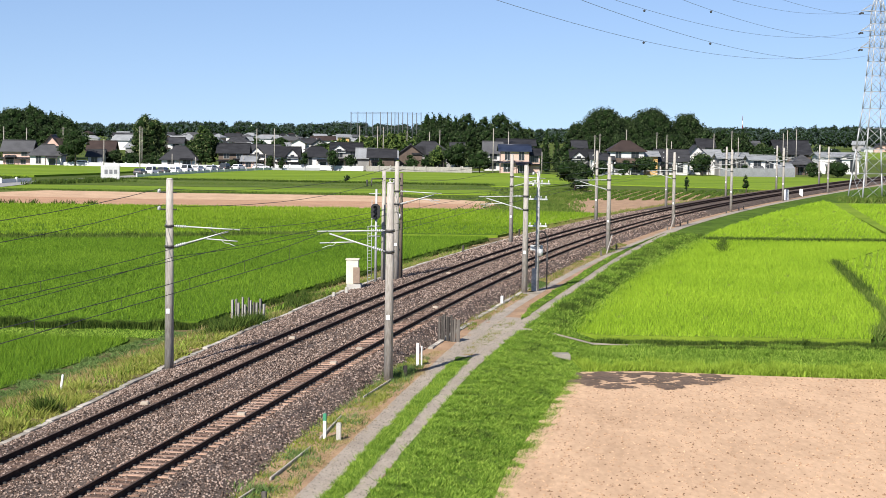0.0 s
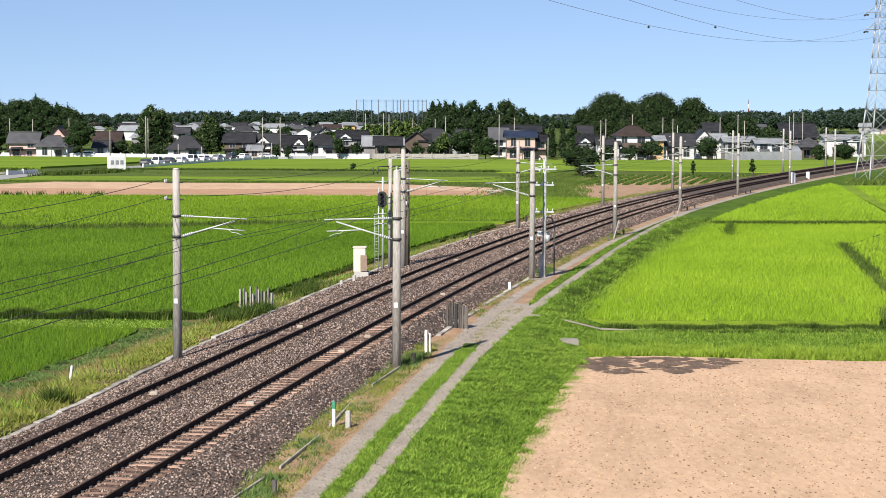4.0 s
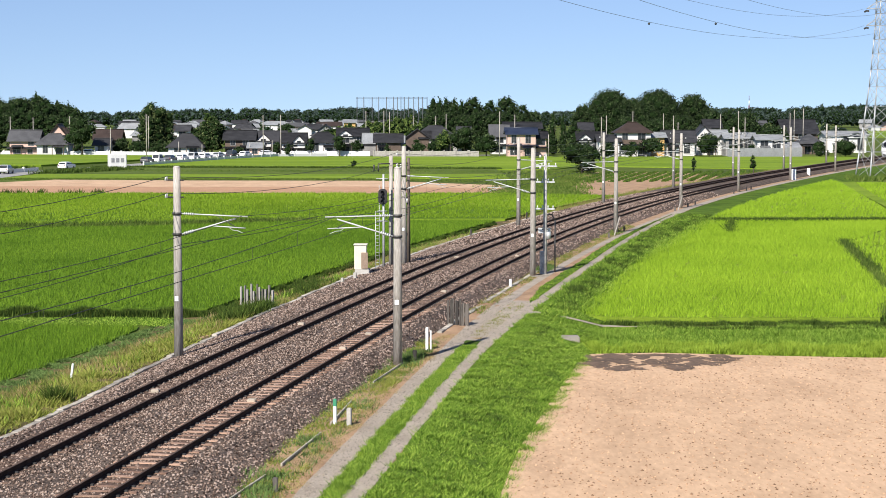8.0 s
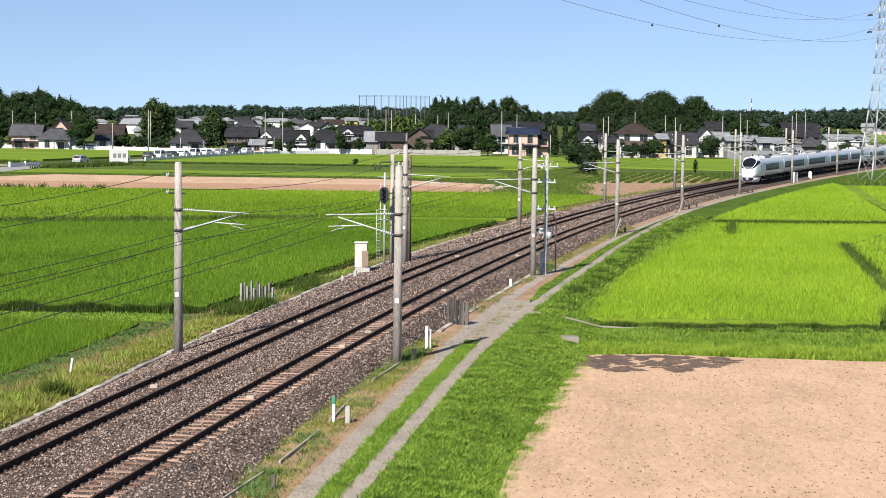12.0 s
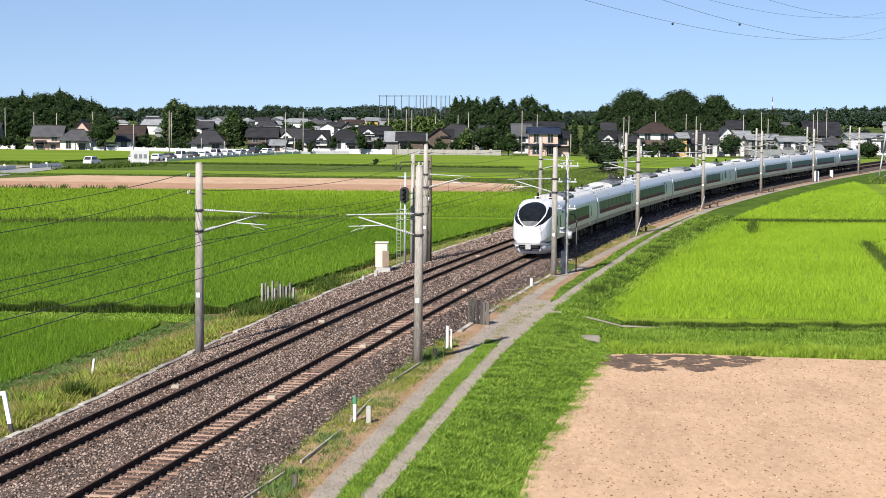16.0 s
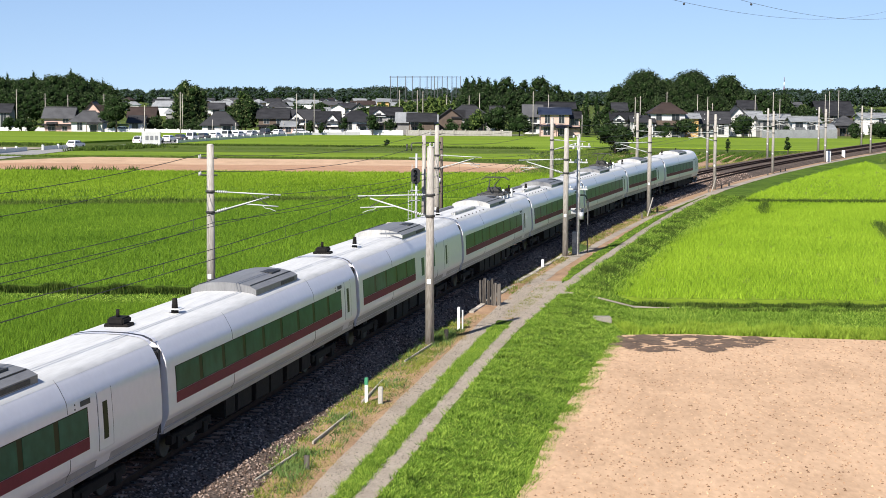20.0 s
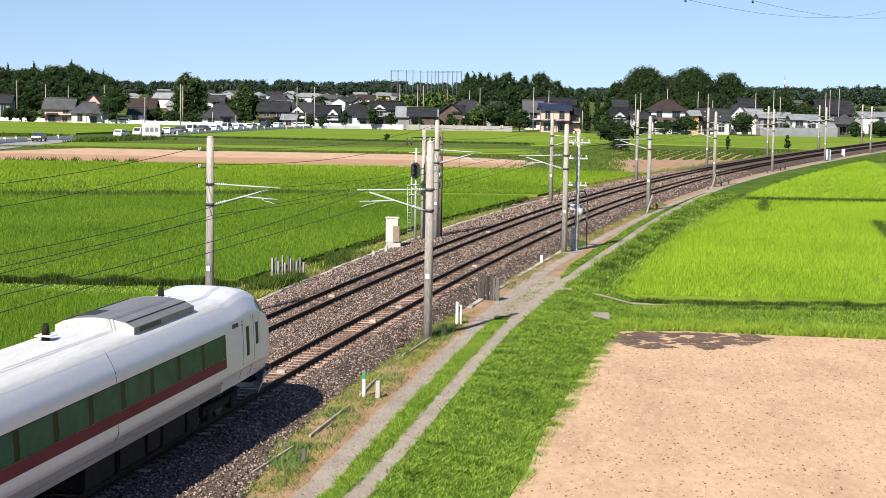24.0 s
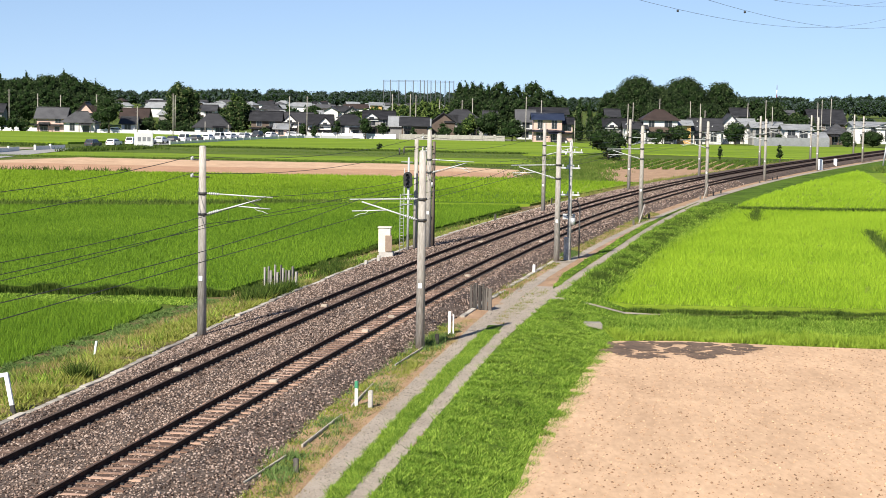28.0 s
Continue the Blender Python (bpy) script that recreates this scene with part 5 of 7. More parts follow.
tufted("far_side_dry", scatter(10, 120, lambda s: -11.4, lambda s: trough_off(s) - 0.5, 3800, 34, None, 1.8), 0.1, 0.45, 0.6, 0.012, 0.12, 5, DRY_LEAF, "dry brown stalks beside the trough", "weeds", 34, 0.5)
tufted("paling_bush", np.concatenate([scatter(55.0, 60.6, lambda s: -9.6, lambda s: -8.0, 520, 35), scatter(66, 76, lambda s: -9.8, lambda s: -8.4, 160, 37, None, 1.8), scatter(30.4, 31.2, lambda s: -7.6, lambda s: -7.2, 40, 36)]), 0.4, 1.0, 0.5, 0.03, 0.14, 8, DARK_LEAF, "dark leafy weeds round the paling", "weeds", 35, 0.45)
tufted("bleached_strip", scatter(96, 180, lambda s: -12.0, lambda s: -9.2, 4200, 62, None, 0.5), 0.03, 0.12, 0.7, 0.03, 0.16, 5, DRY_GRASS, "bleached dry grass strip beside the rice", "grass", 62, 1.0)
tufted("pole_foot_weeds", np.concatenate([scatter(a, b, lambda s: ballast_right(s) + 0.1, lambda s: ballast_right(s) + 0.8, n, 40 + i) for i, (a, b, n) in enumerate(((42.3, 46, 170), (84, 88, 240), (24.5, 26, 60), (17, 20.5, 90), (118, 122, 160)))]), 0.08, 0.36, 0.8, 0.02, 0.12, 7, LOW_LEAF, "dark weeds at the feet of the poles", "weeds", 38, 0.6)
def sown(x0, x1, y0, y1, n, seed):
    """Points by chance over the strip between ploughed field and rice."""
    return np.array([(x, y, -1.31) for x, y in np.random.default_rng(seed).uniform((x0, y0), (x1, y1), (n, 2))])


tufted("paddy_edge_grass", sown(8.0, 36, 78.6, 86.6, 17000, 15), 0.08, 0.3, 0.7, 0.016, 0.1, 6, GRASS_LEAF, "green grass between ploughed field and rice", "grass", 15, 0.7)
lime = sown(8.2, 36, 75.2, 80.2, 11000, 19)
lime = lime[(lime[:, 1] > np.interp(lime[:, 0], (8, 11, 16, 20, 36), (77.2, 77.4, 76.4, 75.7, 74.8)) + 0.1) & (lime[:, 1] < np.interp(lime[:, 0], (8, 36), (80.4, 78.4)))]
tufted("paddy_lime_weeds", lime, 0.12, 0.5, 0.8, 0.02, 0.1, 6, LIME_LEAF, "lime-green weeds along the ploughed field", "weeds", 19, 0.6)
# Narrow rows of dark blades paint the shadow line along the rice.
tufted("paddy_edge_shade", np.concatenate([sown(9.0, 36, 87.7, 88.3, 1700, 16), sown(12, 36, 85.6, 86.0, 700, 18)]), 0.16, 0.36, 0.7, 0.02, 0.08, 5, DARK_LEAF, "dark blades for the shadow line of the rice", "weeds", 16, 0.45)
tufted("bund_grass", np.array([(x, np.interp(x, (-60, -24, -12), (96.5, 89.2, 87.6)) + 5.4 * k * np.interp(x, (-24, -12), (1.0, 0.75)), -1.32) for x, k in np.random.default_rng(20).uniform((-48, 0), (-12.4, 1), (10000, 2))]), 0.04, 0.13, 0.6, 0.022, 0.12, 6, GRASS_LEAF, "mown light green grass bund between rice fields", "grass", 20, 0.8)
# Dark blades paint the shade on the railway side of the middle rice.
tufted("rice_side_shade", np.array([tuple(at(61.5 + 76 * u, -11.85 + 0.1 * v, -1.3)) for u, v in np.random.default_rng(21).uniform((0, 0), (1, 1), (5200, 2))]), 0.3, 0.5, 0.6, 0.03, 0.04, 5, DARK_LEAF, "dark blades for the shaded cut side of the rice", "weeds", 22, 0.15)
step_x = np.random.default_rng(17).uniform(0, 1, 3600)
tufted("paddy_step_blades", np.stack([-24 + (at(61.3, -11.9).x + 24) * step_x, 91.75 + (at(61.3, -11.9).y - 91.75) * step_x, np.full(3600, -1.3)], 1)[:2600], 0.36, 0.62, 0.6, 0.03, 0.05, 5, DARK_LEAF, "dark blades along the cut edge of the rice", "weeds", 17, 0.2)
tufted("paddy_step_blades_far", np.stack([-60 + 36 * step_x, 99.2 - 7.5 * step_x, np.full(3600, -1.3)], 1)[:2200], 0.36, 0.62, 0.6, 0.035, 0.05, 5, DARK_LEAF, "dark blades along the cut edge of the rice", "weeds", 18, 0.2)


def pebbles(name, base, size, material, label, category, seed):
    """Small eight-sided lumps."""
    r = np.random.default_rng(seed)
    n = len(base)
    oct_ = np.array([(1, 0, 0), (-1, 0, 0), (0, 1, 0), (0, -1, 0), (0, 0, 0.8), (0, 0, -0.8)])
    f = np.array([(0, 2, 4), (2, 1, 4), (1, 3, 4), (3, 0, 4), (2, 0, 5), (1, 2, 5), (3, 1, 5), (0, 3, 5)])
    v = oct_[None] * r.uniform(0.6, 1.4, (n, 6, 1)) * (size * r.uniform(0.6, 1.5, n))[:, None, None]
    a = r.uniform(0, 2 * np.pi, n)
    c, s = np.cos(a)[:, None], np.sin(a)[:, None]
    v = np.stack([v[..., 0] * c - v[..., 1] * s, v[..., 0] * s + v[..., 1] * c, v[..., 2]], 2) + base[:, None, :]
    tri = (np.arange(n)[:, None, None] * 6 + f[None]).reshape(-1, 3)
    return raw_mesh(name, v.reshape(-1, 3), tri, material, label, category)


def ballast_points(s0, s1, n, seed):
    r = np.random.default_rng(seed)
    s, u = r.uniform(s0, s1, n), r.uniform(0, 1, n)
    out = []
    for a, b in zip(s, u):
        cr = ballast_cross(a)
        o = cr[0][0] + (cr[-1][0] - cr[0][0]) * b
        inner = min(abs(o), abs(o + SPACING))
        if 0.5 < inner < 0.64 or (abs(o) < 1.0 and a < 62 and abs((a - 6.0 + 0.3) % 0.6 - 0.3) < 0.12):
            continue
        out.append(tuple(at(a, o, float(np.interp(o, [c[0] for c in cr], [c[1] for c in cr])) + r.uniform(-0.005, 0.02) + (0.012 if inner < 0.5 else 0))))
    return np.array(out)


pebbles("ballast_stones", ballast_points(8, 46, 36000, 21), 0.036, STONES, "loose brown and grey ballast stones", "ballast stones", 21)
pebbles("ballast_stones_farther", ballast_points(46, 100, 25000, 22), 0.044, STONES, "loose brown and grey ballast stones", "ballast stones", 22)
pebbles("ballast_stones_distant", ballast_points(100, 190, 15000, 26), 0.07, STONES, "loose brown and grey ballast stones", "ballast stones", 26)
cl = np.random.default_rng(23).uniform((2, 36), (24, 76), (11000, 2))
cl = cl[inside(edge(9.8, -25, 47) + [(13, 76.2), (40, 74.4), (40, 0)], cl)]
pebbles("soil_clods", np.c_[cl, np.full(len(cl), -1.257)], 0.032, CLODS, "small clods on the ploughed soil", "clods", 23)
pebbles("path_gravel", np.concatenate([scatter(8, 70, lambda s: RUT_L(s) - 0.36, lambda s: RUT_L(s) + 0.34, 2500, 24), scatter(8, 70, lambda s: RUT_R(s) - 0.26, lambda s: RUT_R(s) + 0.28, 2500, 25)]) + (0, 0, 0.03), 0.022, island_mat("path gravel", [(0.15, 0.13, 0.105), (0.3, 0.262, 0.215), (0.42, 0.37, 0.31)]), "loose gravel on the path", "gravel", 24)

# ---- trees and woods ----
LEAF = island_mat("tree leaves", [(0.009, 0.017, 0.007), (0.026, 0.043, 0.016), (0.062, 0.09, 0.034)], patch=0.3, scale=0.08)
LEAF_L = island_mat("light tree leaves", [(0.03, 0.05, 0.012), (0.075, 0.115, 0.025), (0.15, 0.2, 0.05)], patch=0.3, scale=0.1)
LEAF_P = island_mat("plumed tree leaves", [(0.018, 0.032, 0.012), (0.055, 0.08, 0.028), (0.16, 0.185, 0.075)], patch=0.2, scale=0.1)
# Near-black solid cores paint the shade inside crowns and close see-through gaps.
SHADE_CORE = mat("shade-dark crown filler", (0.006, 0.014, 0.004), (0.016, 0.032, 0.009), 0.95, 0.5, 3, 0.3, spec=0.05)
BARK = mat("bark", (0.05, 0.04, 0.03), (0.12, 0.095, 0.075), 0.9, 1, 9, 0.4)


def leaf_cloud(lobes, leaf, per_m2, seed):
    """Small triangles over the shells of lobes (x, y, z, rx, ry, rz), turned by chance; and the lobes' dark cores."""
    r = np.random.default_rng(seed)
    co = []
    for x, y, z, a, b, c in lobes:
        n = max(12, int(per_m2 * 4 * math.pi * ((a * b) ** 1.6 / 3 + (a * c) ** 1.6 / 3 + (b * c) ** 1.6 / 3) ** (1 / 1.6)))
        d = r.normal(size=(n, 3))
        d /= np.linalg.norm(d, axis=1)[:, None]
        d = d[d[:, 2] > -0.75]
        n = len(d)
        k = r.uniform(0.72, 1.12, n)[:, None]
        p = np.array((x, y, z)) + d * (a, b, c) * k
        t = r.normal(size=(n, 3, 3)) * leaf * r.uniform(0.5, 1.2, (n, 1, 1))
        co.append(p[:, None, :] + t)
    co = np.concatenate(co).reshape(-1, 3)
    return co, np.arange(len(co)).reshape(-1, 3)


def ico_template(sub):
    bm = bmesh.new()
    bmesh.ops.create_icosphere(bm, subdivisions=sub, radius=1)
    v = np.array([tuple(q.co) for q in bm.verts])
    bm.verts.index_update()
    f = np.array([[q.index for q in g.verts] for g in bm.faces])
    bm.free()
    return v, f


ICO, ICO_FAR = ico_template(2), ico_template(1)


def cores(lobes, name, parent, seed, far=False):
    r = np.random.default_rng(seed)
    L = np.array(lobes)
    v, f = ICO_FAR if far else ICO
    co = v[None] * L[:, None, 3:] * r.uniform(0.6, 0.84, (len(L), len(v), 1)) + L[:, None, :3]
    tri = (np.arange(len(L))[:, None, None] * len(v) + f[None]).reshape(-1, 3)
    ob = raw_mesh(name, co.reshape(-1, 3), tri, SHADE_CORE, "", "", "")
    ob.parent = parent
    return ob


def lobes_of(h, w, seed, shape="round"):
    """Lobes of one crown over its foot."""
    r = random.Random(seed)
    out = []
    if shape == "conifer":
        n = max(6, int(h / 1.3))
        for i in range(n):
            t = i / (n - 1)
            rad = w / 2 * (1 - 0.78 * t) * r.uniform(0.85, 1.1)
            out.append((r.uniform(-0.3, 0.3), r.uniform(-0.3, 0.3), h * (0.18 + 0.78 * t), rad, rad, h / n * 1.15))
        return out
    if shape == "dome":
        m = int(16 + 2.2 * w)
        for i in range(m):
            u, a = (i + 0.5) / m, i * 2.39996
            zc = 1 - 1.25 * u
            q = math.sqrt(max(0, 1 - zc * zc)) if zc > 0 else 1.0
            rad = w * r.uniform(0.13, 0.19)
            out.append((math.cos(a) * q * w * 0.4, math.sin(a) * q * w * 0.4, h * 0.42 + zc * h * 0.5, rad, rad, min(rad, h * 0.14)))
        out.append((0, 0, h * 0.46, w * 0.45, w * 0.45, h * 0.47))
        return out
    if shape == "plume":
        for i in range(int(w * 1.7)):
            a, q = i * 2.4, math.sqrt((i + 0.5) / (w * 1.7))
            hh = h * r.uniform(0.82, 1.0) * (1 - 0.2 * q * q)
            for k in range(5):
                rad = w * r.uniform(0.1, 0.15)
                out.append((math.cos(a) * q * w * 0.4 + r.uniform(-0.3, 0.3), math.sin(a) * q * w * 0.4, hh * (0.28 + 0.17 * k), rad, rad, hh * 0.12))
        return out
    n = 5 + int(w * 0.9)
    for i in range(n):
        a, q = r.uniform(0, 6.28), math.sqrt(r.random())
        t = r.uniform(0.35, 0.85) if shape == "round" else r.uniform(0.2, 0.8)
        env = math.sqrt(max(0.05, 1 - ((t - 0.5) / 0.55) ** 2))
        rad = w * r.uniform(0.16, 0.27)
        out.append((math.cos(a) * q * w * 0.36 * env, math.sin(a) * q * w * 0.36 * env, h * t, rad, rad, rad * 0.85))
    out.append((0, 0, h * 0.55, w * 0.34, w * 0.34, h * 0.3))
    out.append((r.uniform(-0.1, 0.1) * w, 0, h * 0.87, w * 0.2, w * 0.2, h * 0.12))
    return out


def tree(x, y, h, w, label, seed, shape="round", leaf=0.28, material=None, z=None, name="tree", dens=2.2, trunk=True):
    root = thing(name, pose(x, y, GROUND_Z if z is None else z), label, name.split("_")[-1], "trees round the village" if name == "tree" else "")
    lobes = lobes_of(h, w, seed, shape)
    co, tri = leaf_cloud(lobes, leaf * 0.85, dens * 2.0, seed)
    crown = raw_mesh("crown", co, tri, material or LEAF, "", "", "")
    crown.parent = root
    cores(lobes, "crown_shade_core", crown, seed, y > 500)
    if trunk:
        bm = bmesh.new()
        rod(bm, (0, 0, -0.2), (0.1, 0, h * 0.55), 0.035 * h * 0.6 + 0.06, 0.06, 9)
        for i in range(4):
            a = i * 1.7 + seed
            rod(bm, (0.03, 0, h * (0.28 + 0.06 * i)), (math.cos(a) * w * 0.28, math.sin(a) * w * 0.28, h * (0.5 + 0.06 * i)), 0.09, 0.04, 6)
        part("trunk", bm, BARK, root)
    return root


def wood(name, spots, leaf, dens, label, seed, material=None):
    """A wood too thick to count: many crowns in one."""
    lobes = []
    for k, (x, y, h, w, shape) in enumerate(spots):
        for a, b, c, ra, rb, rc in lobes_of(h, w, seed * 100 + k, shape):
            lobes.append((x + a, y + b, GROUND_Z + c, ra, rb, rc))
    co, tri = leaf_cloud(lobes, leaf, dens * 1.35, seed)
    crown = raw_mesh(name, co, tri, material or LEAF, label, "wood", "stuff")
    cores(lobes, "wood_shade_core", crown, seed, True)
    return crown


# ---- houses ----
ROOF_D = mat("dark grey roof tiles", (0.012, 0.012, 0.014), (0.042, 0.042, 0.046), 0.7, 0.5, 6, 0.4, stretch=(1, 1, 4), vary=0.3, spec=0.2)
ROOF_G = mat("grey roof tiles", (0.03, 0.03, 0.033), (0.085, 0.085, 0.09), 0.7, 0.5, 6, 0.4, vary=0.3, spec=0.2)
ROOF_B = mat("blue-black roof tiles", (0.012, 0.016, 0.034), (0.03, 0.04, 0.068), 0.4, 0.5, 6, 0.4)
ROOF_W = mat("pale metal roof", (0.15, 0.155, 0.16), (0.3, 0.31, 0.32), 0.6, 0.4, 5, 0.1)
ROOF_BR = mat("brown roof tiles", (0.025, 0.018, 0.016), (0.06, 0.042, 0.036), 0.6, 0.5, 6, 0.3, spec=0.2)
WALL_W = mat("white house wall", (0.5, 0.49, 0.47), (0.68, 0.67, 0.65), 0.85, 0.4, 5, 0.1, vary=0.2)
WALL_P = mat("pink house wall", (0.5, 0.34, 0.28), (0.62, 0.44, 0.37), 0.85, 0.4, 5, 0.1)
WALL_B = mat("brown timber wall", (0.06, 0.042, 0.033), (0.13, 0.094, 0.072), 0.85, 0.6, 7, 0.2)
WALL_G = mat("grey house wall", (0.16, 0.155, 0.15), (0.32, 0.31, 0.3), 0.85, 0.4, 5, 0.1, vary=0.4)
WALL_O = mat("ochre house wall", (0.5, 0.3, 0.1), (0.62, 0.4, 0.16), 0.85, 0.4, 5, 0.1)
HGLASS = mat("dark house window", (0.015, 0.018, 0.022), (0.05, 0.055, 0.06), 0.15, 1, 6, 0.0)
FRAME_M = mat("window frame", (0.25, 0.24, 0.23), (0.4, 0.39, 0.38), 0.5, 3, 20, 0.0)
HOUSES = {}


def gable_roof(bm, w, d, z0, z1, over, hip):
    """A roof with thickness; its ridge runs along x; hip: how far the ridge ends stand in."""
    t = 0.16
    a, b = w / 2 + over, d / 2 + over
    zo = z0 - over * (z1 - z0) / (d / 2)
    r = (w / 2 + over) if not hip else max(0.3, w / 2 - hip)
    for k in (0, -t):
        lo = [(-a, -b, zo + k), (a, -b, zo + k), (a, b, zo + k), (-a, b, zo + k)]
        hi = [(-r, 0, z1 + k), (r, 0, z1 + k)]
        v = [bm.verts.new(p) for p in lo + hi]
        for f in ((0, 1, 5, 4), (2, 3, 4, 5), (1, 2, 5), (3, 0, 4)):
            if not hip and len(f) == 3:
                continue
            bm.faces.new([v[i] for i in (f if k == 0 else f[::-1])])
        if k == 0:
            top = v
        else:
            for i in range(4):
                if hip or i in (0, 2):
                    bm.faces.new((top[i], v[i], v[(i + 1) % 4], top[(i + 1) % 4]))
            if not hip:
                for i, e in ((0, 4), (3, 4), (1, 5), (2, 5)):
                    bm.faces.new((top[i], top[e], v[e], v[i]))
    bmesh.ops.recalc_face_normals(bm, faces=bm.faces[:])
    rod(bm, (-r, 0, z1 + 0.06), (r, 0, z1 + 0.06), 0.14, 0.14, 6)


def house(x, y, w, d, eave, ridge, turn, wall, roof, label, hip=0.0, two=True, seed=0, balcony=None, windows=True):
    r = random.Random(seed)
    cross = (0, 0, 1, -1, 1, 0, -1)[seed % 7] if w > 5.5 and seed < 60 and not balcony and (not hip or seed % 2) else 0
    porch = (1, -1)[seed % 2] if seed < 60 and w > 5 else 0
    root = thing("house", pose(x, y, GROUND_Z, 0, 0, turn), label, "house", "village houses")
    bm = bmesh.new()
    box(bm, -w / 2, w / 2, -d / 2, d / 2, -0.3, eave)
    if not hip:
        for k in (-1, 1):
            vs = [bm.verts.new(p) for p in ((k * w / 2, -d / 2, eave), (k * w / 2, d / 2, eave), (k * w / 2, 0, ridge - 0.1))]
            bm.faces.new(vs)
    part("wall", bm, wall, root)
    bm = bmesh.new()
    gable_roof(bm, w, d, eave, ridge, 0.7, hip)
    part("roof", bm, roof, root)
    if two:
        bm = bmesh.new()
        for k in (-1, 1):
            z = eave * 0.5
            loft(bm, [[(-w / 2 - 0.9, k * (d / 2 + 1.1), z - 0.35), (w / 2 + 0.9, k * (d / 2 + 1.1), z - 0.35)], [(-w / 2 - 0.2, k * (d / 2 + 0.01), z + 0.1), (w / 2 + 0.2, k * (d / 2 + 0.01), z + 0.1)]])
        bmesh.ops.solidify(bm, geom=bm.faces[:], thickness=0.12)
        part("lower_roof", bm, roof, root)
    if windows:
        rows = ((eave * 0.5 + 0.45, eave - 0.45), (0.5, eave * 0.5 - 0.55)) if two else ((0.7, eave - 0.5),)
        for z0, z1 in rows:
            n = max(1, int(w / 3.0))
            for i in range(n):
                if r.random() < 0.22:
                    continue
                c = -w / 2 + w * (i + 0.5) / n + r.uniform(-0.2, 0.2)
                hw = r.uniform(0.6, 1.05)
                for fy in (-1,):
                    bm = bmesh.new()
                    yy = fy * d / 2
                    box(bm, c - hw - 0.07, c + hw + 0.07, yy - 0.06, yy + 0.02, z0 - 0.07, z1 + 0.07)
                    win = part("window", bm, FRAME_M, root)
                    for q in (-1, 1):
                        bm = bmesh.new()
                        box(bm, c + (q - 1) * hw / 2 + 0.03, c + (q + 1) * hw / 2 - 0.03, yy - 0.075, yy - 0.03, z0, z1)
                        part("pane", bm, HGLASS, win)
    if cross:
        # a gable that stands out to the front, with its own roof and a pale triangle
        c, g, zr = cross * w * 0.25, w * 0.24, eave + (ridge - eave) * 0.72
        ze = eave - 0.15
        bm = bmesh.new()
        f = [(c - g, -d / 2 - 0.5, ze), (c + g, -d / 2 - 0.5, ze), (c, -d / 2 - 0.5, zr - 0.12)]
        lo = [bm.verts.new((x_, y_, z_)) for x_, y_, z_ in [(c - g, -d / 2 - 0.5, ze - 0.7), (c + g, -d / 2 - 0.5, ze - 0.7)]]
        v = [bm.verts.new(p) for p in f]
        bm.faces.new((lo[0], lo[1], v[1], v[2], v[0]))
        for k, q in ((0, 0), (1, 1)):
            p0, p1 = bm.verts.new((c + (2 * k - 1) * g, -d / 2 + 0.3, ze - 0.7)), bm.verts.new((c + (2 * k - 1) * g, -d / 2 + 0.3, ze))
            bm.faces.new((lo[q], p0, p1, v[q]))
        fg = part("front_gable", bm, WALL_W, root, "pale front gable")
        bm = bmesh.new()
        for k in (-1, 1):
            loft(bm, [[(c + k * (g + 0.5), y_, ze - 0.4), (c, y_, zr)] for y_ in (-d / 2 - 0.9, -0.2)])
        bmesh.ops.solidify(bm, geom=bm.faces[:], thickness=0.14)
        part("gable_roof", bm, roof, fg)
        bm = bmesh.new()
        box(bm, c - g * 0.35, c + g * 0.35, -d / 2 - 0.56, -d / 2 - 0.51, ze - 0.5, ze + 0.25)
        part("gable_window", bm, HGLASS, fg)
    if porch:
        c, g = porch * w * 0.22, min(1.6, w * 0.2)
        bm = bmesh.new()
        loft(bm, [[(c - g, -d / 2 - 1.7, 2.15), (c + g, -d / 2 - 1.7, 2.15)], [(c - g, -d / 2 + 0.02, 2.7), (c + g, -d / 2 + 0.02, 2.7)]])
        bmesh.ops.solidify(bm, geom=bm.faces[:], thickness=0.12)
        po = part("porch_roof", bm, roof, root)
        for k in (-1, 1):
            bm = bmesh.new()
            box(bm, c + k * (g - 0.15) - 0.08, c + k * (g - 0.15) + 0.08, -d / 2 - 1.6, -d / 2 - 1.44, -0.2, 2.1)
            part("porch_post", bm, WALL_B, po)
        bm = bmesh.new()
        box(bm, c - 0.8, c + 0.8, -d / 2 - 0.05, -d / 2 + 0.02, 0.0, 2.0)
        part("front_door", bm, HGLASS, root)
    if balcony:
        bm = bmesh.new()
        box(bm, -w / 2 + 0.4, w / 2 + 0.2, -d / 2 - 1.2, -d / 2 - 1.1, eave * 0.5, eave * 0.5 + 1.0)
        box(bm, -w / 2 + 0.4, w / 2 + 0.2, -d / 2 - 1.2, -d / 2, eave * 0.5 - 0.15, eave * 0.5)
        part("balcony", bm, balcony, root, "timber balcony")
    return root


house(-120.4, 473, 3.5, 6.0, 5.1, 6.9, 0, WALL_G, ROOF_D, "dark-roofed low house behind shrubs", 0, False, 0)
house(-99.1, 445, 7.1, 6.0, 4.2, 6.4, 0, WALL_P, ROOF_G, "two-storey house with pinkish upper wall and grey roof", 0, True, 1)
house(-91.4, 443, 7.8, 6.3, 3.3, 5.5, 0, WALL_W, ROOF_G, "low white house with a broad grey tiled roof", 2.2, False, 2)
house(-94.3, 464, 6.0, 5.0, 4.9, 7.8, 90, WALL_P, ROOF_BR, "pinkish gabled house with a brown roof", 0, True, 3)
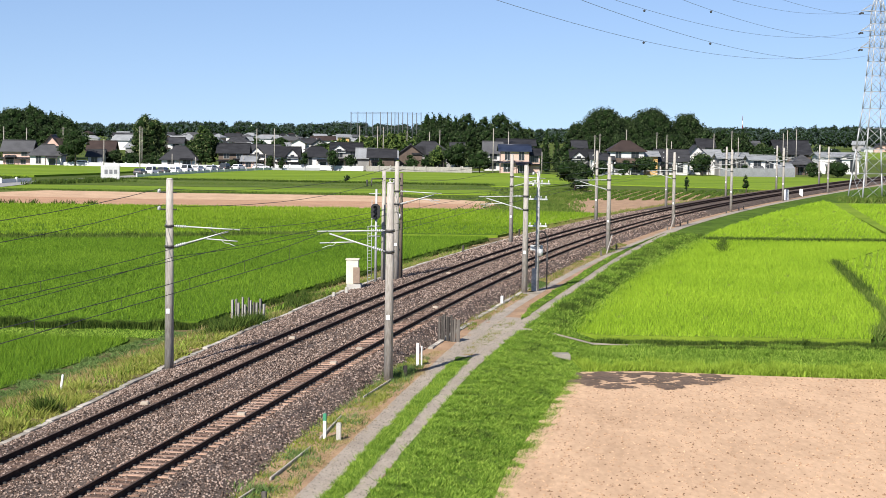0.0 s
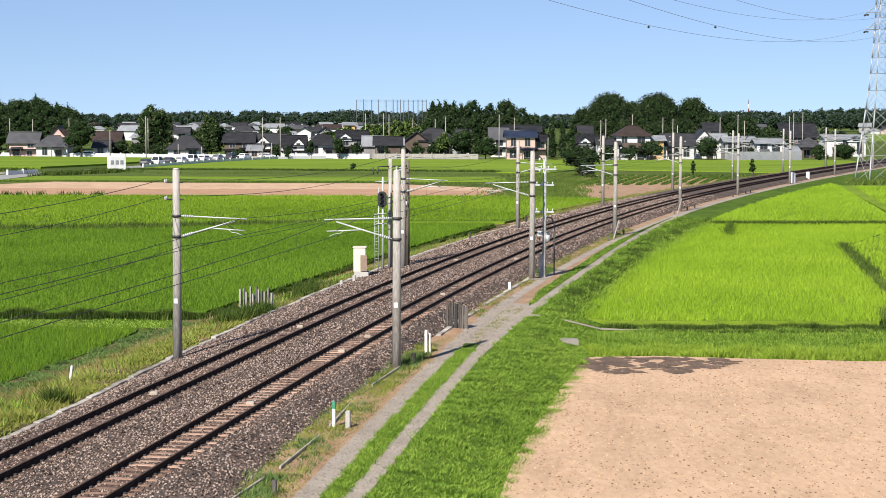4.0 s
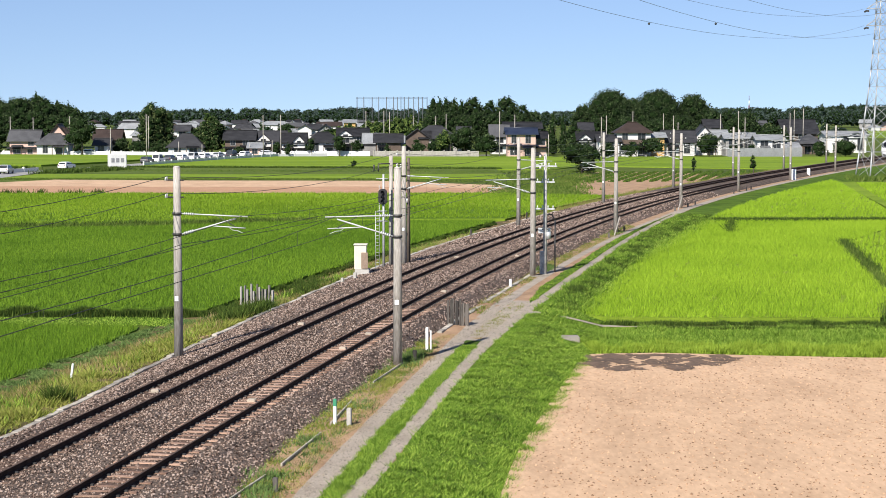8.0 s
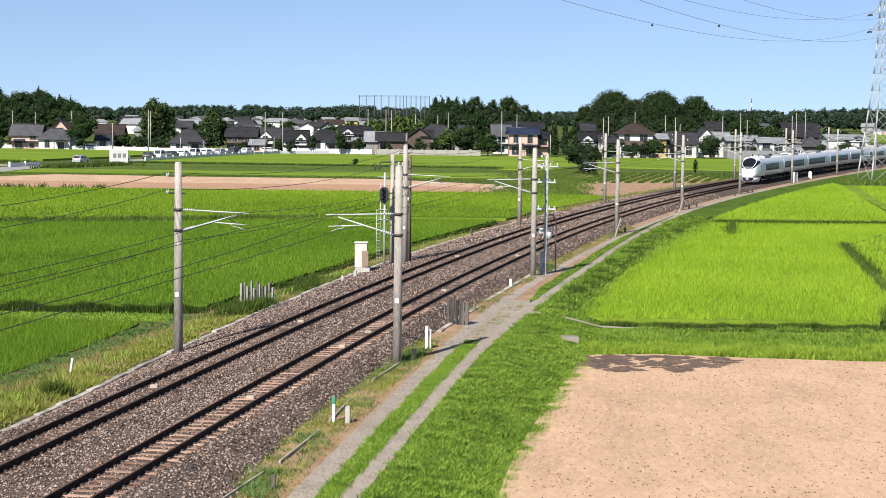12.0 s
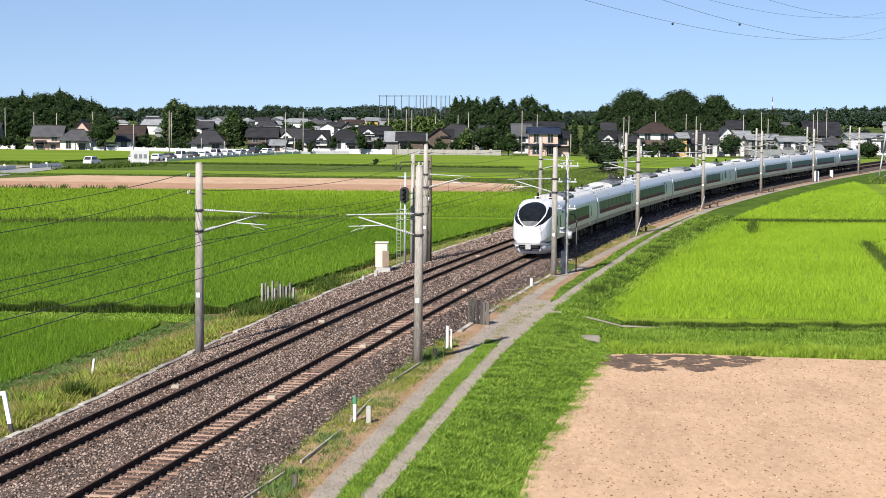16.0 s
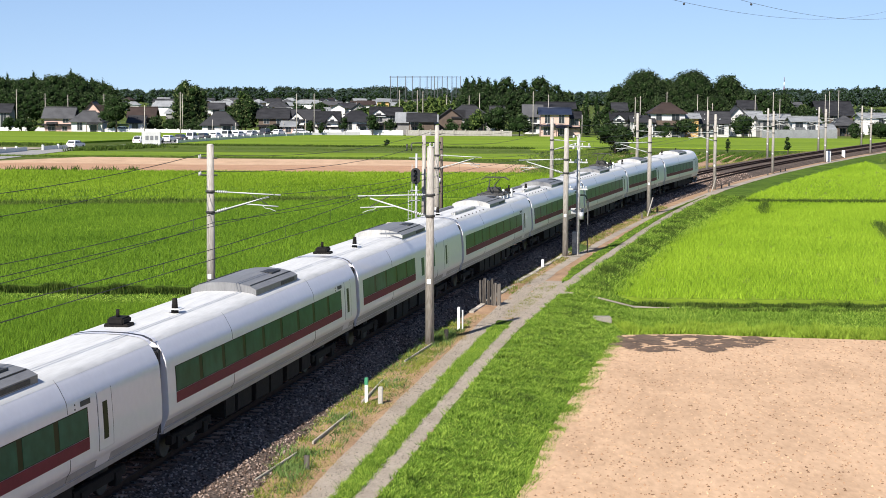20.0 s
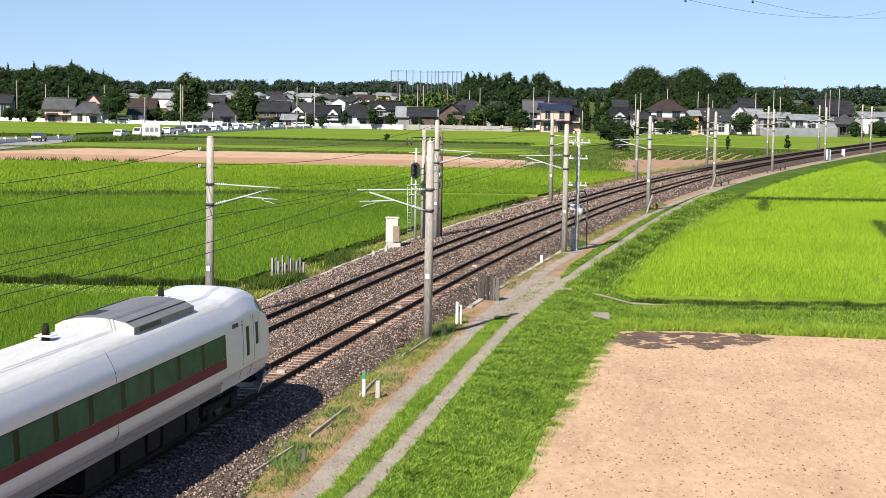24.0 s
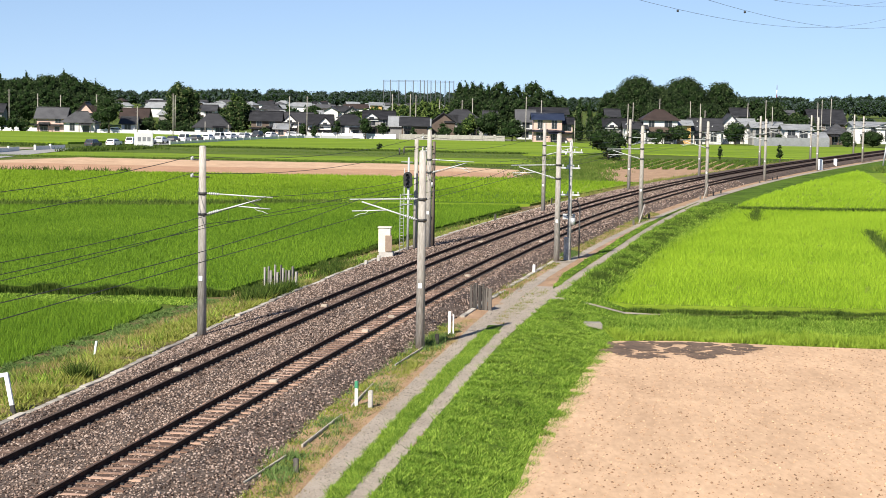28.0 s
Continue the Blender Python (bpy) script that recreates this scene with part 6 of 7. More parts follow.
house(-79.3, 445, 3.5, 6.0, 2.9, 4.3, 0, WALL_W, ROOF_D, "small low house with a pale awning", 0, False, 4)
house(-82.8, 473, 6.8, 6.0, 4.1, 6.3, 0, WALL_G, ROOF_BR, "low house with a brown roof", 0, False, 5)
house(-57.1, 439, 8.6, 6.9, 2.8, 5.6, 0, WALL_W, ROOF_D, "low house with a large dark hipped roof", 3, False, 6)
house(-64.3, 488, 3.1, 6.0, 6.1, 7.4, 0, WALL_W, ROOF_G, "white two-storey house behind trees", 0, True, 7)
house(-43.8, 441, 7.2, 6.0, 4.5, 6.4, 0, WALL_B, ROOF_D, "two-storey house with timber walls and dark roof", 0, True, 8)
house(-39.3, 435, 3.0, 6.0, 2.4, 3.3, 0, WALL_P, ROOF_W, "small pink flat-roofed shed", 0, False, 9)
house(-36.9, 453, 7.2, 6.0, 4.0, 6.1, 0, WALL_W, ROOF_D, "dark-tiled two-storey village house with white walls", 0, True, 10)
house(-30.3, 443, 5.8, 6.0, 3.7, 5.7, 0, WALL_W, ROOF_D, "white and timber gabled house with dark roof", 0, True, 11)
house(-22.9, 445, 8.0, 6.4, 3.8, 5.9, 0, WALL_W, ROOF_D, "dark hip-roofed house behind a white wall", 2.5, False, 12)
house(-15.8, 461, 7.6, 6.1, 5.1, 6.8, 0, WALL_G, ROOF_D, "two-storey grey house with dark tiled roof", 0, True, 13)
house(-10.2, 449, 4.4, 6.0, 3.5, 5.5, 0, WALL_G, ROOF_W, "low gabled house with a pale roof", 0, False, 14)
house(-6.1, 441, 6.4, 6.0, 3.8, 5.5, 0, WALL_B, ROOF_D, "gabled timber house with dark roof", 0, False, 15)
house(-4.0, 448, 3.0, 6.0, 3.3, 5.0, 0, WALL_G, ROOF_W, "low house with a pale roof", 0, False, 16)
house(1.3, 455, 6.0, 6.0, 4.6, 6.8, 90, WALL_B, ROOF_D, "dark timber house with a steep dark roof", 0, False, 17)
house(6.1, 466, 11.8, 9.0, 4.5, 7.4, 0, WALL_G, ROOF_D, "long low house with a dark tiled roof", 4, False, 18)
house(14.1, 473, 3.0, 6.0, 5.6, 7.1, 0, WALL_W, ROOF_G, "white low house beside the wood", 0, False, 19)
house(23.0, 458, 4.3, 6.0, 5.2, 7.7, 0, WALL_W, ROOF_G, "white house with a grey slanting roof", 0, True, 20)
house(30.1, 474, 9.7, 7.8, 6.9, 8.3, 0, WALL_G, ROOF_D, "two-storey house with a grey tiled roof", 0, True, 21)
house(27.1, 431, 7.0, 6.0, 5.9, 7.1, 0, WALL_P, ROOF_B, "pink two-storey house with blue-black tiled roof", 0, True, 22)
house(31.9, 433, 3.0, 6.0, 4.9, 6.2, 0, WALL_P, ROOF_D, "pink side wing with dark roof", 0, True, 23)
house(45.8, 443, 6.7, 6.0, 4.3, 6.0, 0, WALL_G, ROOF_D, "low grey house with dark tiled roof", 0, False, 24)
house(47.4, 473, 3.2, 6.0, 6.6, 8.2, 0, WALL_G, ROOF_D, "dark-roofed house before the wood", 0, False, 25)
house(55.5, 435, 8.5, 6.8, 6.4, 8.5, 0, WALL_W, ROOF_BR, "white two-storey house with brown hipped roof", 3, True, 26, balcony=WALL_B)
house(49.1, 433, 5.1, 6.0, 4.1, 5.3, 0, WALL_W, ROOF_D, "small white annex with dark roof", 0, False, 27)
house(62.0, 437, 3.0, 6.0, 5.0, 5.9, 0, WALL_O, ROOF_W, "ochre flat-roofed shed in the village", 0, False, 28)
house(67.6, 439, 7.7, 6.2, 4.0, 6.4, 0, WALL_W, ROOF_D, "long house with a dark roof and white base", 0, False, 29)
house(75.3, 448, 6.0, 3.6, 5.8, 7.7, 90, WALL_W, ROOF_G, "white gabled house in the village", 0, True, 30)
house(78.2, 447, 5.9, 6.0, 5.0, 6.4, 0, WALL_W, ROOF_W, "low house with a pale grey roof", 0, False, 31)
house(83.8, 483, 4.1, 6.0, 7.2, 9.0, 0, WALL_G, ROOF_D, "dark-roofed house behind the white gable", 0, False, 32)
house(81.0, 439, 3.2, 6.0, 4.7, 5.6, 0, WALL_G, ROOF_W, "low grey shed in the village", 0, False, 33)
house(85.6, 443, 4.1, 6.0, 4.7, 5.7, 0, WALL_G, ROOF_W, "low grey workshop in the village", 0, False, 34)
house(89.9, 435, 6.5, 6.0, 4.4, 5.3, 0, WALL_W, ROOF_W, "long low white shed", 0, False, 35)
house(117.5, 527, 10.2, 14.0, 5.0, 8.8, 0, WALL_B, ROOF_D, "large barn with a high dark roof", 0, False, 36)
house(104.8, 455, 5.4, 6.0, 3.4, 5.4, 0, WALL_B, ROOF_G, "low house with a weathered grey roof", 3, False, 37)
house(95.1, 433, 3.0, 6.0, 2.5, 3.4, 0, WALL_W, ROOF_W, "small white shed in the village", 0, False, 38)
house(118.6, 474, 10.9, 8.7, 4.9, 5.8, 0, WALL_W, ROOF_W, "long low white building", 0, False, 39)
house(-25.4, 705, 4.6, 10.0, 7.1, 8.0, 0, WALL_O, ROOF_W, "far ochre block building", 0, True, 40)
tree(-83.5, 438, 9.6, 7.9, "dense dark round tree beside the houses", 91, "round", 0.28, dens=2.2)
tree(-66.2, 446, 12.9, 10.4, "tall bamboo-like tree standing over the houses", 92, "plume", 0.26, LEAF_P, dens=2.2)
tree(-51.0, 440, 9.6, 7.2, "leafy dark tree between houses", 93, "plume", 0.24, LEAF_P, dens=2.2)
tree(-55.6, 470, 11.3, 4.3, "pale leafy tree behind the houses", 94, "round", 0.28, LEAF_L, dens=2.2)
tree(-25.5, 436, 4.5, 3.1, "small round garden tree", 95, "round", 0.28, dens=2.2)
tree(-18.3, 434, 5.2, 3.8, "dark round garden tree", 96, "round", 0.28, dens=2.2)
tree(-14.2, 436, 4.1, 3.4, "small garden tree in the village", 97, "round", 0.28, dens=2.2)
tree(8.1, 432, 6.8, 4.8, "dense dark garden tree before the wood", 98, "round", 0.28, LEAF_L, dens=2.2)
tree(12.9, 430, 7.2, 7.0, "dense dark garden tree before the wood", 99, "round", 0.28, dens=2.2)
tree(18.3, 428, 5.6, 6.6, "dense dark garden tree before the wood", 100, "round", 0.28, dens=2.2)
tree(36.8, 452, 10.3, 3.7, "pointed dark conifer in the village", 101, "conifer", 0.28, dens=2.2)
tree(39.3, 450, 9.9, 3.1, "pointed dark conifer in the village", 102, "conifer", 0.28, dens=2.2)
tree(41.9, 444, 7.8, 5.5, "dark round tree beside conifers", 103, "round", 0.28, dens=2.2)
tree(30.0, 305, 5.6, 7.2, "large dark bush beside the railway fields", 104, "low", 0.2, dens=4, name="bush")
tree(-11.5, 338, 1.6, 1.4, "small dark round bush in the rice field", 105, "low", 0.14, dens=8, name="bush")
tree(52.0, 318, 2.8, 1.3, "small dark bush in the far field", 106, "low", 0.14, dens=8, name="bush")
tree(59.5, 300, 3.7, 1.7, "slim young tree by the line", 107, "round", 0.14, LEAF_L, dens=4)
tree(59.1, 427, 4.6, 5.9, "dark hedge tree before the white house", 108, "round", 0.28, dens=2.2)
tree(54.1, 426, 3.9, 4.5, "dark garden shrub in the village", 109, "low", 0.2, dens=3, name="bush")
tree(73.8, 428, 5.0, 6.5, "dark garden tree in the village", 110, "round", 0.28, dens=2.2)
tree(93.1, 440, 5.4, 4.3, "dark tree by the sheds", 111, "round", 0.28, dens=2.2)
tree(101.7, 428, 3.8, 4.5, "dark shrub by the sheds", 112, "low", 0.2, dens=3, name="bush")
tree(108.3, 430, 3.8, 6.3, "dark shrub by the sheds", 113, "low", 0.2, dens=3, name="bush")
tree(84.5, 428, 3.0, 3.1, "dark shrub by the sheds", 114, "low", 0.2, dens=3, name="bush")
tree(-111.3, 440, 4.0, 4.0, "dark garden shrub before the houses", 115, "low", 0.22, dens=3, name="bush")
tree(-108.1, 440, 4.7, 4.6, "dark garden shrub before the houses", 116, "low", 0.22, dens=3, name="bush")
tree(-105.7, 440, 3.8, 3.8, "dark garden shrub before the houses", 117, "low", 0.22, dens=3, name="bush")
tree(-69.9, 440, 3.7, 4.8, "dark garden shrub before the houses", 118, "low", 0.22, dens=3, name="bush")
tree(-65.1, 440, 3.3, 4.9, "dark garden shrub before the houses", 119, "low", 0.22, dens=3, name="bush")
tree(-62.1, 440, 3.1, 4.6, "dark garden shrub before the houses", 120, "low", 0.22, dens=3, name="bush")
tree(80.5, 428, 3.5, 3.5, "dark garden shrub in the village", 121, "low", 0.22, dens=3, name="bush")
tree(48.6, 428, 3.5, 4.2, "dark garden shrub in the village", 122, "low", 0.22, dens=3, name="bush")
tree(1.2, 428, 4.5, 4.5, "dark garden shrub in the village", 123, "low", 0.22, dens=3, name="bush")
tree(5.1, 428, 3.7, 3.4, "dark garden shrub in the village", 124, "low", 0.22, dens=3, name="bush")
tree(-42.9, 428, 2.7, 3.1, "dark garden shrub in the village", 125, "low", 0.22, dens=3, name="bush")
tree(-30.6, 428, 3.4, 2.5, "dark garden shrub in the village", 126, "low", 0.22, dens=3, name="bush")
tree(-6.3, 428, 3.3, 2.1, "dark garden shrub in the village", 127, "low", 0.22, dens=3, name="bush")

for k in range(34):
    r = random.Random(700 + k)
    x = -118 + 7.0 * k + r.uniform(-2.5, 2.5)
    if -60 < x < -36:
        continue
    h = r.uniform(2.2, 4.6)
    tree(x, r.uniform(446, 462), h, h * r.uniform(0.9, 1.5), "dark leafy shrub in a hedge between houses", 700 + k, "low", 0.24, dens=2.6, name="bush")

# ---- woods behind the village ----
# Paler, bluish greens put distance haze into the leaf colour.
HAZE_LEAF = island_mat("haze-tinted tree leaves", [(0.03, 0.048, 0.042), (0.043, 0.064, 0.054), (0.06, 0.086, 0.068)], patch=0.3, scale=0.02)
def crest_wood(name, xs, hs, y, rows, dx, shapes, leaf, dens, label, seed, depth=9.0, material=None, even=0.86):
    r = random.Random(seed)
    spots = []
    for k in range(rows):
        x = xs[0]
        while x < xs[-1]:
            h = float(np.interp(x, xs, hs)) * r.uniform(even, 1.0) * (0.8 if k == 0 and rows > 1 else 1.0)
            spots.append((x + r.uniform(-0.4, 0.4) * dx, y + k * depth + r.uniform(-3, 3), h, dx * r.uniform(1.1, 1.7), r.choice(shapes)))
            x += dx * r.uniform(0.7, 1.2)
    return wood(name, spots, leaf, dens, label, seed, material)


HILL_X, HILL_H = (-152, -137.4, -133.9, -130.4, -126.9, -123.4, -119.8, -117.2, -114.6, -111.9, -109.3, -106.6, -104, -102.2, -100.1), (16.5, 15.6, 13.9, 16.2, 14.9, 15.8, 16.7, 17.3, 15.9, 14.6, 14.1, 13.3, 13.0, 11.2, 9.5)
hill = [(x, 540 + 4 * math.sin(x), float(np.interp(x, HILL_X, HILL_H)) * 0.95, 11.0, "dome") for x in np.arange(-150, -104, 3.6)]
hill += [(x, 548, float(np.interp(x, HILL_X, HILL_H)) - 0.2, 5.0, "conifer") for x in (-146, -142, -138.5, -134, -130.4, -126.5, -118.5, -112, -108.5)]
hill += [(x, 530, float(np.interp(x, HILL_X, HILL_H)) * 0.7, 9.0, "dome") for x in np.arange(-148, -103, 5.5)]
wood("hill_wood", hill, 0.26, 1.9, "dense dark mixed wood on a low hill", 3)
VW_X, VW_H = (4.5, 5.6, 8.1, 11, 13.8, 16.2, 18.7, 21.2, 23.6, 26.8, 29.3, 31, 33.4, 35.9, 38), (14.2, 15.3, 15.1, 15.6, 14.3, 15.8, 15.7, 14.5, 15.3, 16, 15.7, 14.6, 13.1, 11.8, 10)
vw = [(x, 500 + 3 * math.sin(3 * x), float(np.interp(x, VW_X, VW_H)) * 0.95, 7.5, "conifer") for x in np.arange(5.6, 15, 2.1)]
vw += [(x, 499, float(np.interp(x, VW_X, VW_H)) * 0.95, 6.5, "dome") for x in (7.0, 10.5, 14)]
vw += [(x, 503, float(np.interp(x, VW_X, VW_H)), w, "dome") for x, w in ((17.5, 7.5), (22.5, 5.5), (27.5, 8.0), (32, 5.5), (35.5, 5))]
vw += [(x, 494, float(np.interp(x, VW_X, VW_H)) * 0.72, 7.0, "dome") for x in np.arange(6, 37, 4.2)]
wood("village_wood", vw, 0.24, 2.6, "tall dark trees close behind the houses", 4)
wood("shrine_wood", [(53.5, 540, 13.6, 7.5, "dome"), (61.8, 540, 17.7, 15.0, "dome"), (76.8, 540, 17.6, 16.0, "dome"), (88.2, 541, 16.9, 11.5, "dome"), (69.5, 546, 15.2, 12.0, "dome"), (94.5, 545, 12.2, 7.0, "dome"), (57, 530, 9, 8, "dome"), (66, 530, 9.5, 9, "dome"), (75, 530, 9, 9, "dome"), (83, 531, 10, 9, "dome"), (91, 533, 9, 8, "dome")], 0.24, 3.4, "broad dark domed evergreen trees", 5)
crest_wood("bamboo_edge", (-22, -14, -5, 5), (7.5, 9.0, 10.5, 10.0), 520, 2, 4.0, ("dome",), 0.3, 1.6, "pale green bamboo at the edge of a wood", 6, material=LEAF_L)
crest_wood("small_wood", (92, 97, 102, 105.5, 108), (12.0, 12.6, 12.0, 10.6, 7.5), 520, 2, 5.5, ("dome",), 0.26, 2.0, "dark trees behind the low sheds", 7, even=0.93)
crest_wood("far_tree_line", (-360, -237, -220, -196, -171, -147, -131, -106, -90, -57, -33, -16, 8, 94, 110, 212, 253, 274, 294, 322, 400), (11, 11.8, 11.3, 11.7, 12.9, 14.5, 14, 14, 12.7, 14.1, 15.7, 13.1, 14.2, 11.7, 12, 14.5, 15.2, 14.8, 15.9, 17.2, 17.5), 1250, 3, 8.0, ("dome", "dome", "round"), 0.6, 0.34, "far tree line along the horizon", 8, 12, material=HAZE_LEAF, even=0.95)
for k in range(64):
    r = random.Random(900 + k)
    D = r.uniform(540, 1080)
    u = r.uniform(-0.24, 0.0) if k < 52 else r.uniform(0.19, 0.3)
    tree(u * D, D, r.uniform(3, 6.5), r.uniform(4, 9), "distant leafy tree among houses", 300 + k, "dome", 0.4, r.choice((None, HAZE_LEAF, LEAF_P)), dens=0.45, trunk=D < 700)


# ---- distant small houses ----
for k in range(170):
    r = random.Random(500 + k)
    D = r.uniform(640, 1230)
    wall = r.choice((WALL_W, WALL_W, WALL_W, WALL_G, WALL_P, WALL_B))
    roof = r.choice((ROOF_D, ROOF_D, ROOF_G, ROOF_G, ROOF_BR, ROOF_W, ROOF_W))
    two = r.random() < 0.5
    e = 4.6 if two else 2.7
    u = r.uniform(-0.24, 0.01) if k < 154 else r.uniform(0.2, 0.3)
    if k >= 154:
        D = r.uniform(1040, 1150)
    house(u * D, D, r.uniform(5, 9), r.uniform(5, 7.5), e, e + r.uniform(1.2, 1.9), r.choice((0, 0, 90, 90, 20, -25)), wall, roof, "distant tiled house among other houses", r.choice((0, 0, 2.2)), two and D < 700, 500 + k, None, D < 640)


# ---- village poles ----
def village_pole(x, y, h):
    root = thing("village_pole", pose(x, y, GROUND_Z), "slim pale concrete utility pole with cross-arms", "utility pole", "village utility poles")
    bm = bmesh.new()
    rod(bm, (0, 0, -0.2), (0, 0, h), 0.13, 0.08, 8)
    part("shaft", bm, POLE, root)
    if h > 7:
        for z in (h - 0.4, h - 1.3):
            bm = bmesh.new()
            box(bm, -0.5, 0.5, -0.04, 0.04, z - 0.04, z + 0.04)
            part("cross_arm", bm, DARKSTEEL, root)


village_pole(-111.7, 450, 10.9)
village_pole(-104.7, 452, 9.9)
village_pole(-102.7, 470, 9.6)
village_pole(-91.9, 465, 9.9)
village_pole(-74.9, 430, 7.2)
village_pole(-61.4, 400, 10.6)
village_pole(-67.0, 440, 10.1)
village_pole(-36.2, 420, 10.3)
village_pole(-32.7, 430, 10.4)
village_pole(-12.6, 470, 11.4)
village_pole(-7.4, 450, 11.4)
village_pole(-6.0, 455, 11.1)
village_pole(0.3, 520, 10.0)
village_pole(3.7, 520, 9.9)
village_pole(6.5, 480, 10.0)
village_pole(9.2, 470, 10.6)
village_pole(21.5, 425, 11.2)
village_pole(27.9, 470, 10.4)
village_pole(33.8, 428, 5.5)
village_pole(46.9, 428, 9.9)
village_pole(49.5, 440, 10.2)
village_pole(60.1, 470, 11.3)
village_pole(69.9, 480, 10.7)
village_pole(72.7, 480, 10.1)
village_pole(74.0, 480, 8.3)
village_pole(81.4, 455, 10.6)
village_pole(83.3, 440, 11.4)
village_pole(85.0, 440, 9.7)
village_pole(103.1, 470, 10.9)
village_pole(109.0, 480, 12.1)
village_pole(110.9, 500, 11.8)
village_pole(-35.0, 432, 4.0)
village_pole(-40.6, 432, 3.2)
village_pole(-52.5, 432, 3.0)
village_pole(-58.3, 432, 3.7)


# ---- garden walls, guard rail and road in front of the village ----
def run_wall(name, pts, h, t, m, label, step=6.0, cap=None):
    """A wall in straight lengths along pts, with a pier at each joint."""
    root = tagged(new(name), label, "wall")
    root["kind"] = "structure"
    for (x0, y0), (x1, y1) in zip(pts, pts[1:]):
        ln = math.hypot(x1 - x0, y1 - y0)
        n = max(1, round(ln / step))
        ang = math.degrees(math.atan2(y1 - y0, x1 - x0))
        for i in range(n):
            k = (i + 0.5) / n
            bm = bmesh.new()
            box(bm, -ln / n / 2 + 0.15, ln / n / 2 - 0.15, -t / 2, t / 2, -0.3, h, 0.02)
            p = part("panel", bm, m, root)
            p.matrix_local = pose(x0 + (x1 - x0) * k, y0 + (y1 - y0) * k, GROUND_Z, 0, 0, ang)
            bm = bmesh.new()
            box(bm, -0.16, 0.16, -t, t, -0.3, h + 0.25, 0.03)
            q = part("pier", bm, cap or m, root)
            q.matrix_local = pose(x0 + (x1 - x0) * i / n, y0 + (y1 - y0) * i / n, GROUND_Z, 0, 0, ang)


STONEW = mat("grey stone wall", (0.22, 0.2, 0.18), (0.42, 0.4, 0.36), 0.9, 0.8, 4, 0.4)
WHITEC = mat("sunlit white concrete", (0.56, 0.56, 0.54), (0.7, 0.7, 0.68), 0.8, 0.5, 6, 0.1)
run_wall("white_garden_wall", [(-33, 437), (-10.5, 435)], 1.25, 0.2, WHITEC, "long white garden wall before the houses", 3.6)
run_wall("stone_garden_wall", [(-9.5, 426), (16.5, 424)], 1.5, 0.3, STONEW, "grey stone garden wall before the houses", 3.0)
run_wall("white_guard_wall", [(-125, 450), (-76.6, 438.5), (-64, 432)], 1.15, 0.15, WHITEC, "white guard rail along the village road", 4.0)
run_wall("white_guard_wall_right", [(-64, 432), (-40, 431)], 1.1, 0.15, WHITEC, "white guard rail along the village road", 4.0)
run_wall("road_parapet", [(-77, 286), (-74.2, 306)], 0.8, 0.2, WHITEC, "pale bridge parapet beside the road", 5)
run_wall("road_parapet_far", [(-72.8, 312), (-69.5, 322)], 0.75, 0.2, WHITEC, "pale bridge parapet beside the road", 5)
run_wall("shed_fence", [(78, 425), (97, 427)], 2.2, 0.1, ROOF_W, "pale fence round the sheds", 4)
ROAD_PTS = [(-90, 200), (-76, 248), (-73.2, 264), (-72.6, 281.7), (-70.8, 310.3), (-67.2, 322.1), (-63, 336.7), (-57.3, 359.7), (-53.1, 379.8), (-47.1, 403.2), (-37.7, 428), (-20, 440)]
ROAD_M = mat("pale worn asphalt", (0.2, 0.195, 0.185), (0.34, 0.33, 0.31), 0.9, 0.3, 6, 0.2)


def road_at(q, off=0.0):
    """A place q metres along the road, off metres to its right, with its heading."""
    for (x0, y0), (x1, y1) in zip(ROAD_PTS, ROAD_PTS[1:]):
        ln = math.hypot(x1 - x0, y1 - y0)
        if q <= ln or (x1, y1) == ROAD_PTS[-1]:
            k = q / ln
            a = math.atan2(y1 - y0, x1 - x0)
            return x0 + (x1 - x0) * k + math.sin(a) * off, y0 + (y1 - y0) * k - math.cos(a) * off, math.degrees(a)
        q -= ln


bm = bmesh.new()
loft(bm, [[(*road_at(q, o)[:2], GROUND_Z + 0.07) for o in (-3.6, 0, 3.6)] for q in steps(0, 262, 4)])
tagged(part("village_road", bm, ROAD_M), "pale worn asphalt road across the fields", "road", kind="structure")
sheet("village_street", -125, 20, 440, 447, GROUND_Z + 0.05, ROAD_M, 6, 1)["label"] = "pale worn street before the houses"
run_wall("white_road_guard", [road_at(q, 4.0)[:2] for q in (158, 178, 198, 218, 238, 252)], 0.75, 0.15, WHITEC, "white guard rail beside the waiting cars", 4.0)
bm = bmesh.new()
box(bm, -1.6, 1.6, -1.2, 1.2, 0.35, 3.1, 0.08)
kiosk = thing("white_box_hut", pose(-56.2, 329.5, GROUND_Z, 0, 0, 20), "white box-shaped hut beside the road", "hut")
part("cabin", bm, WHITEC, kiosk)
bm = bmesh.new()
box(bm, -1.4, 1.4, -1.0, 1.0, -0.1, 0.35)
part("base", bm, CONCRETE, kiosk)
for k in range(3):
    bm = bmesh.new()
    box(bm, -1.3 + 0.9 * k, -0.7 + 0.9 * k, -1.23, -1.19, 1.5, 2.3)
    part("window", bm, ROOF_W, kiosk)


# ---- cars on the road ----
CAR_GLASS = mat("car glass", (0.02, 0.022, 0.025), (0.05, 0.055, 0.06), 0.1, 1, 4, 0.0)
TYRE = mat("tyre", (0.01, 0.01, 0.01), (0.025, 0.025, 0.025), 0.85, 4, 20, 0.1)
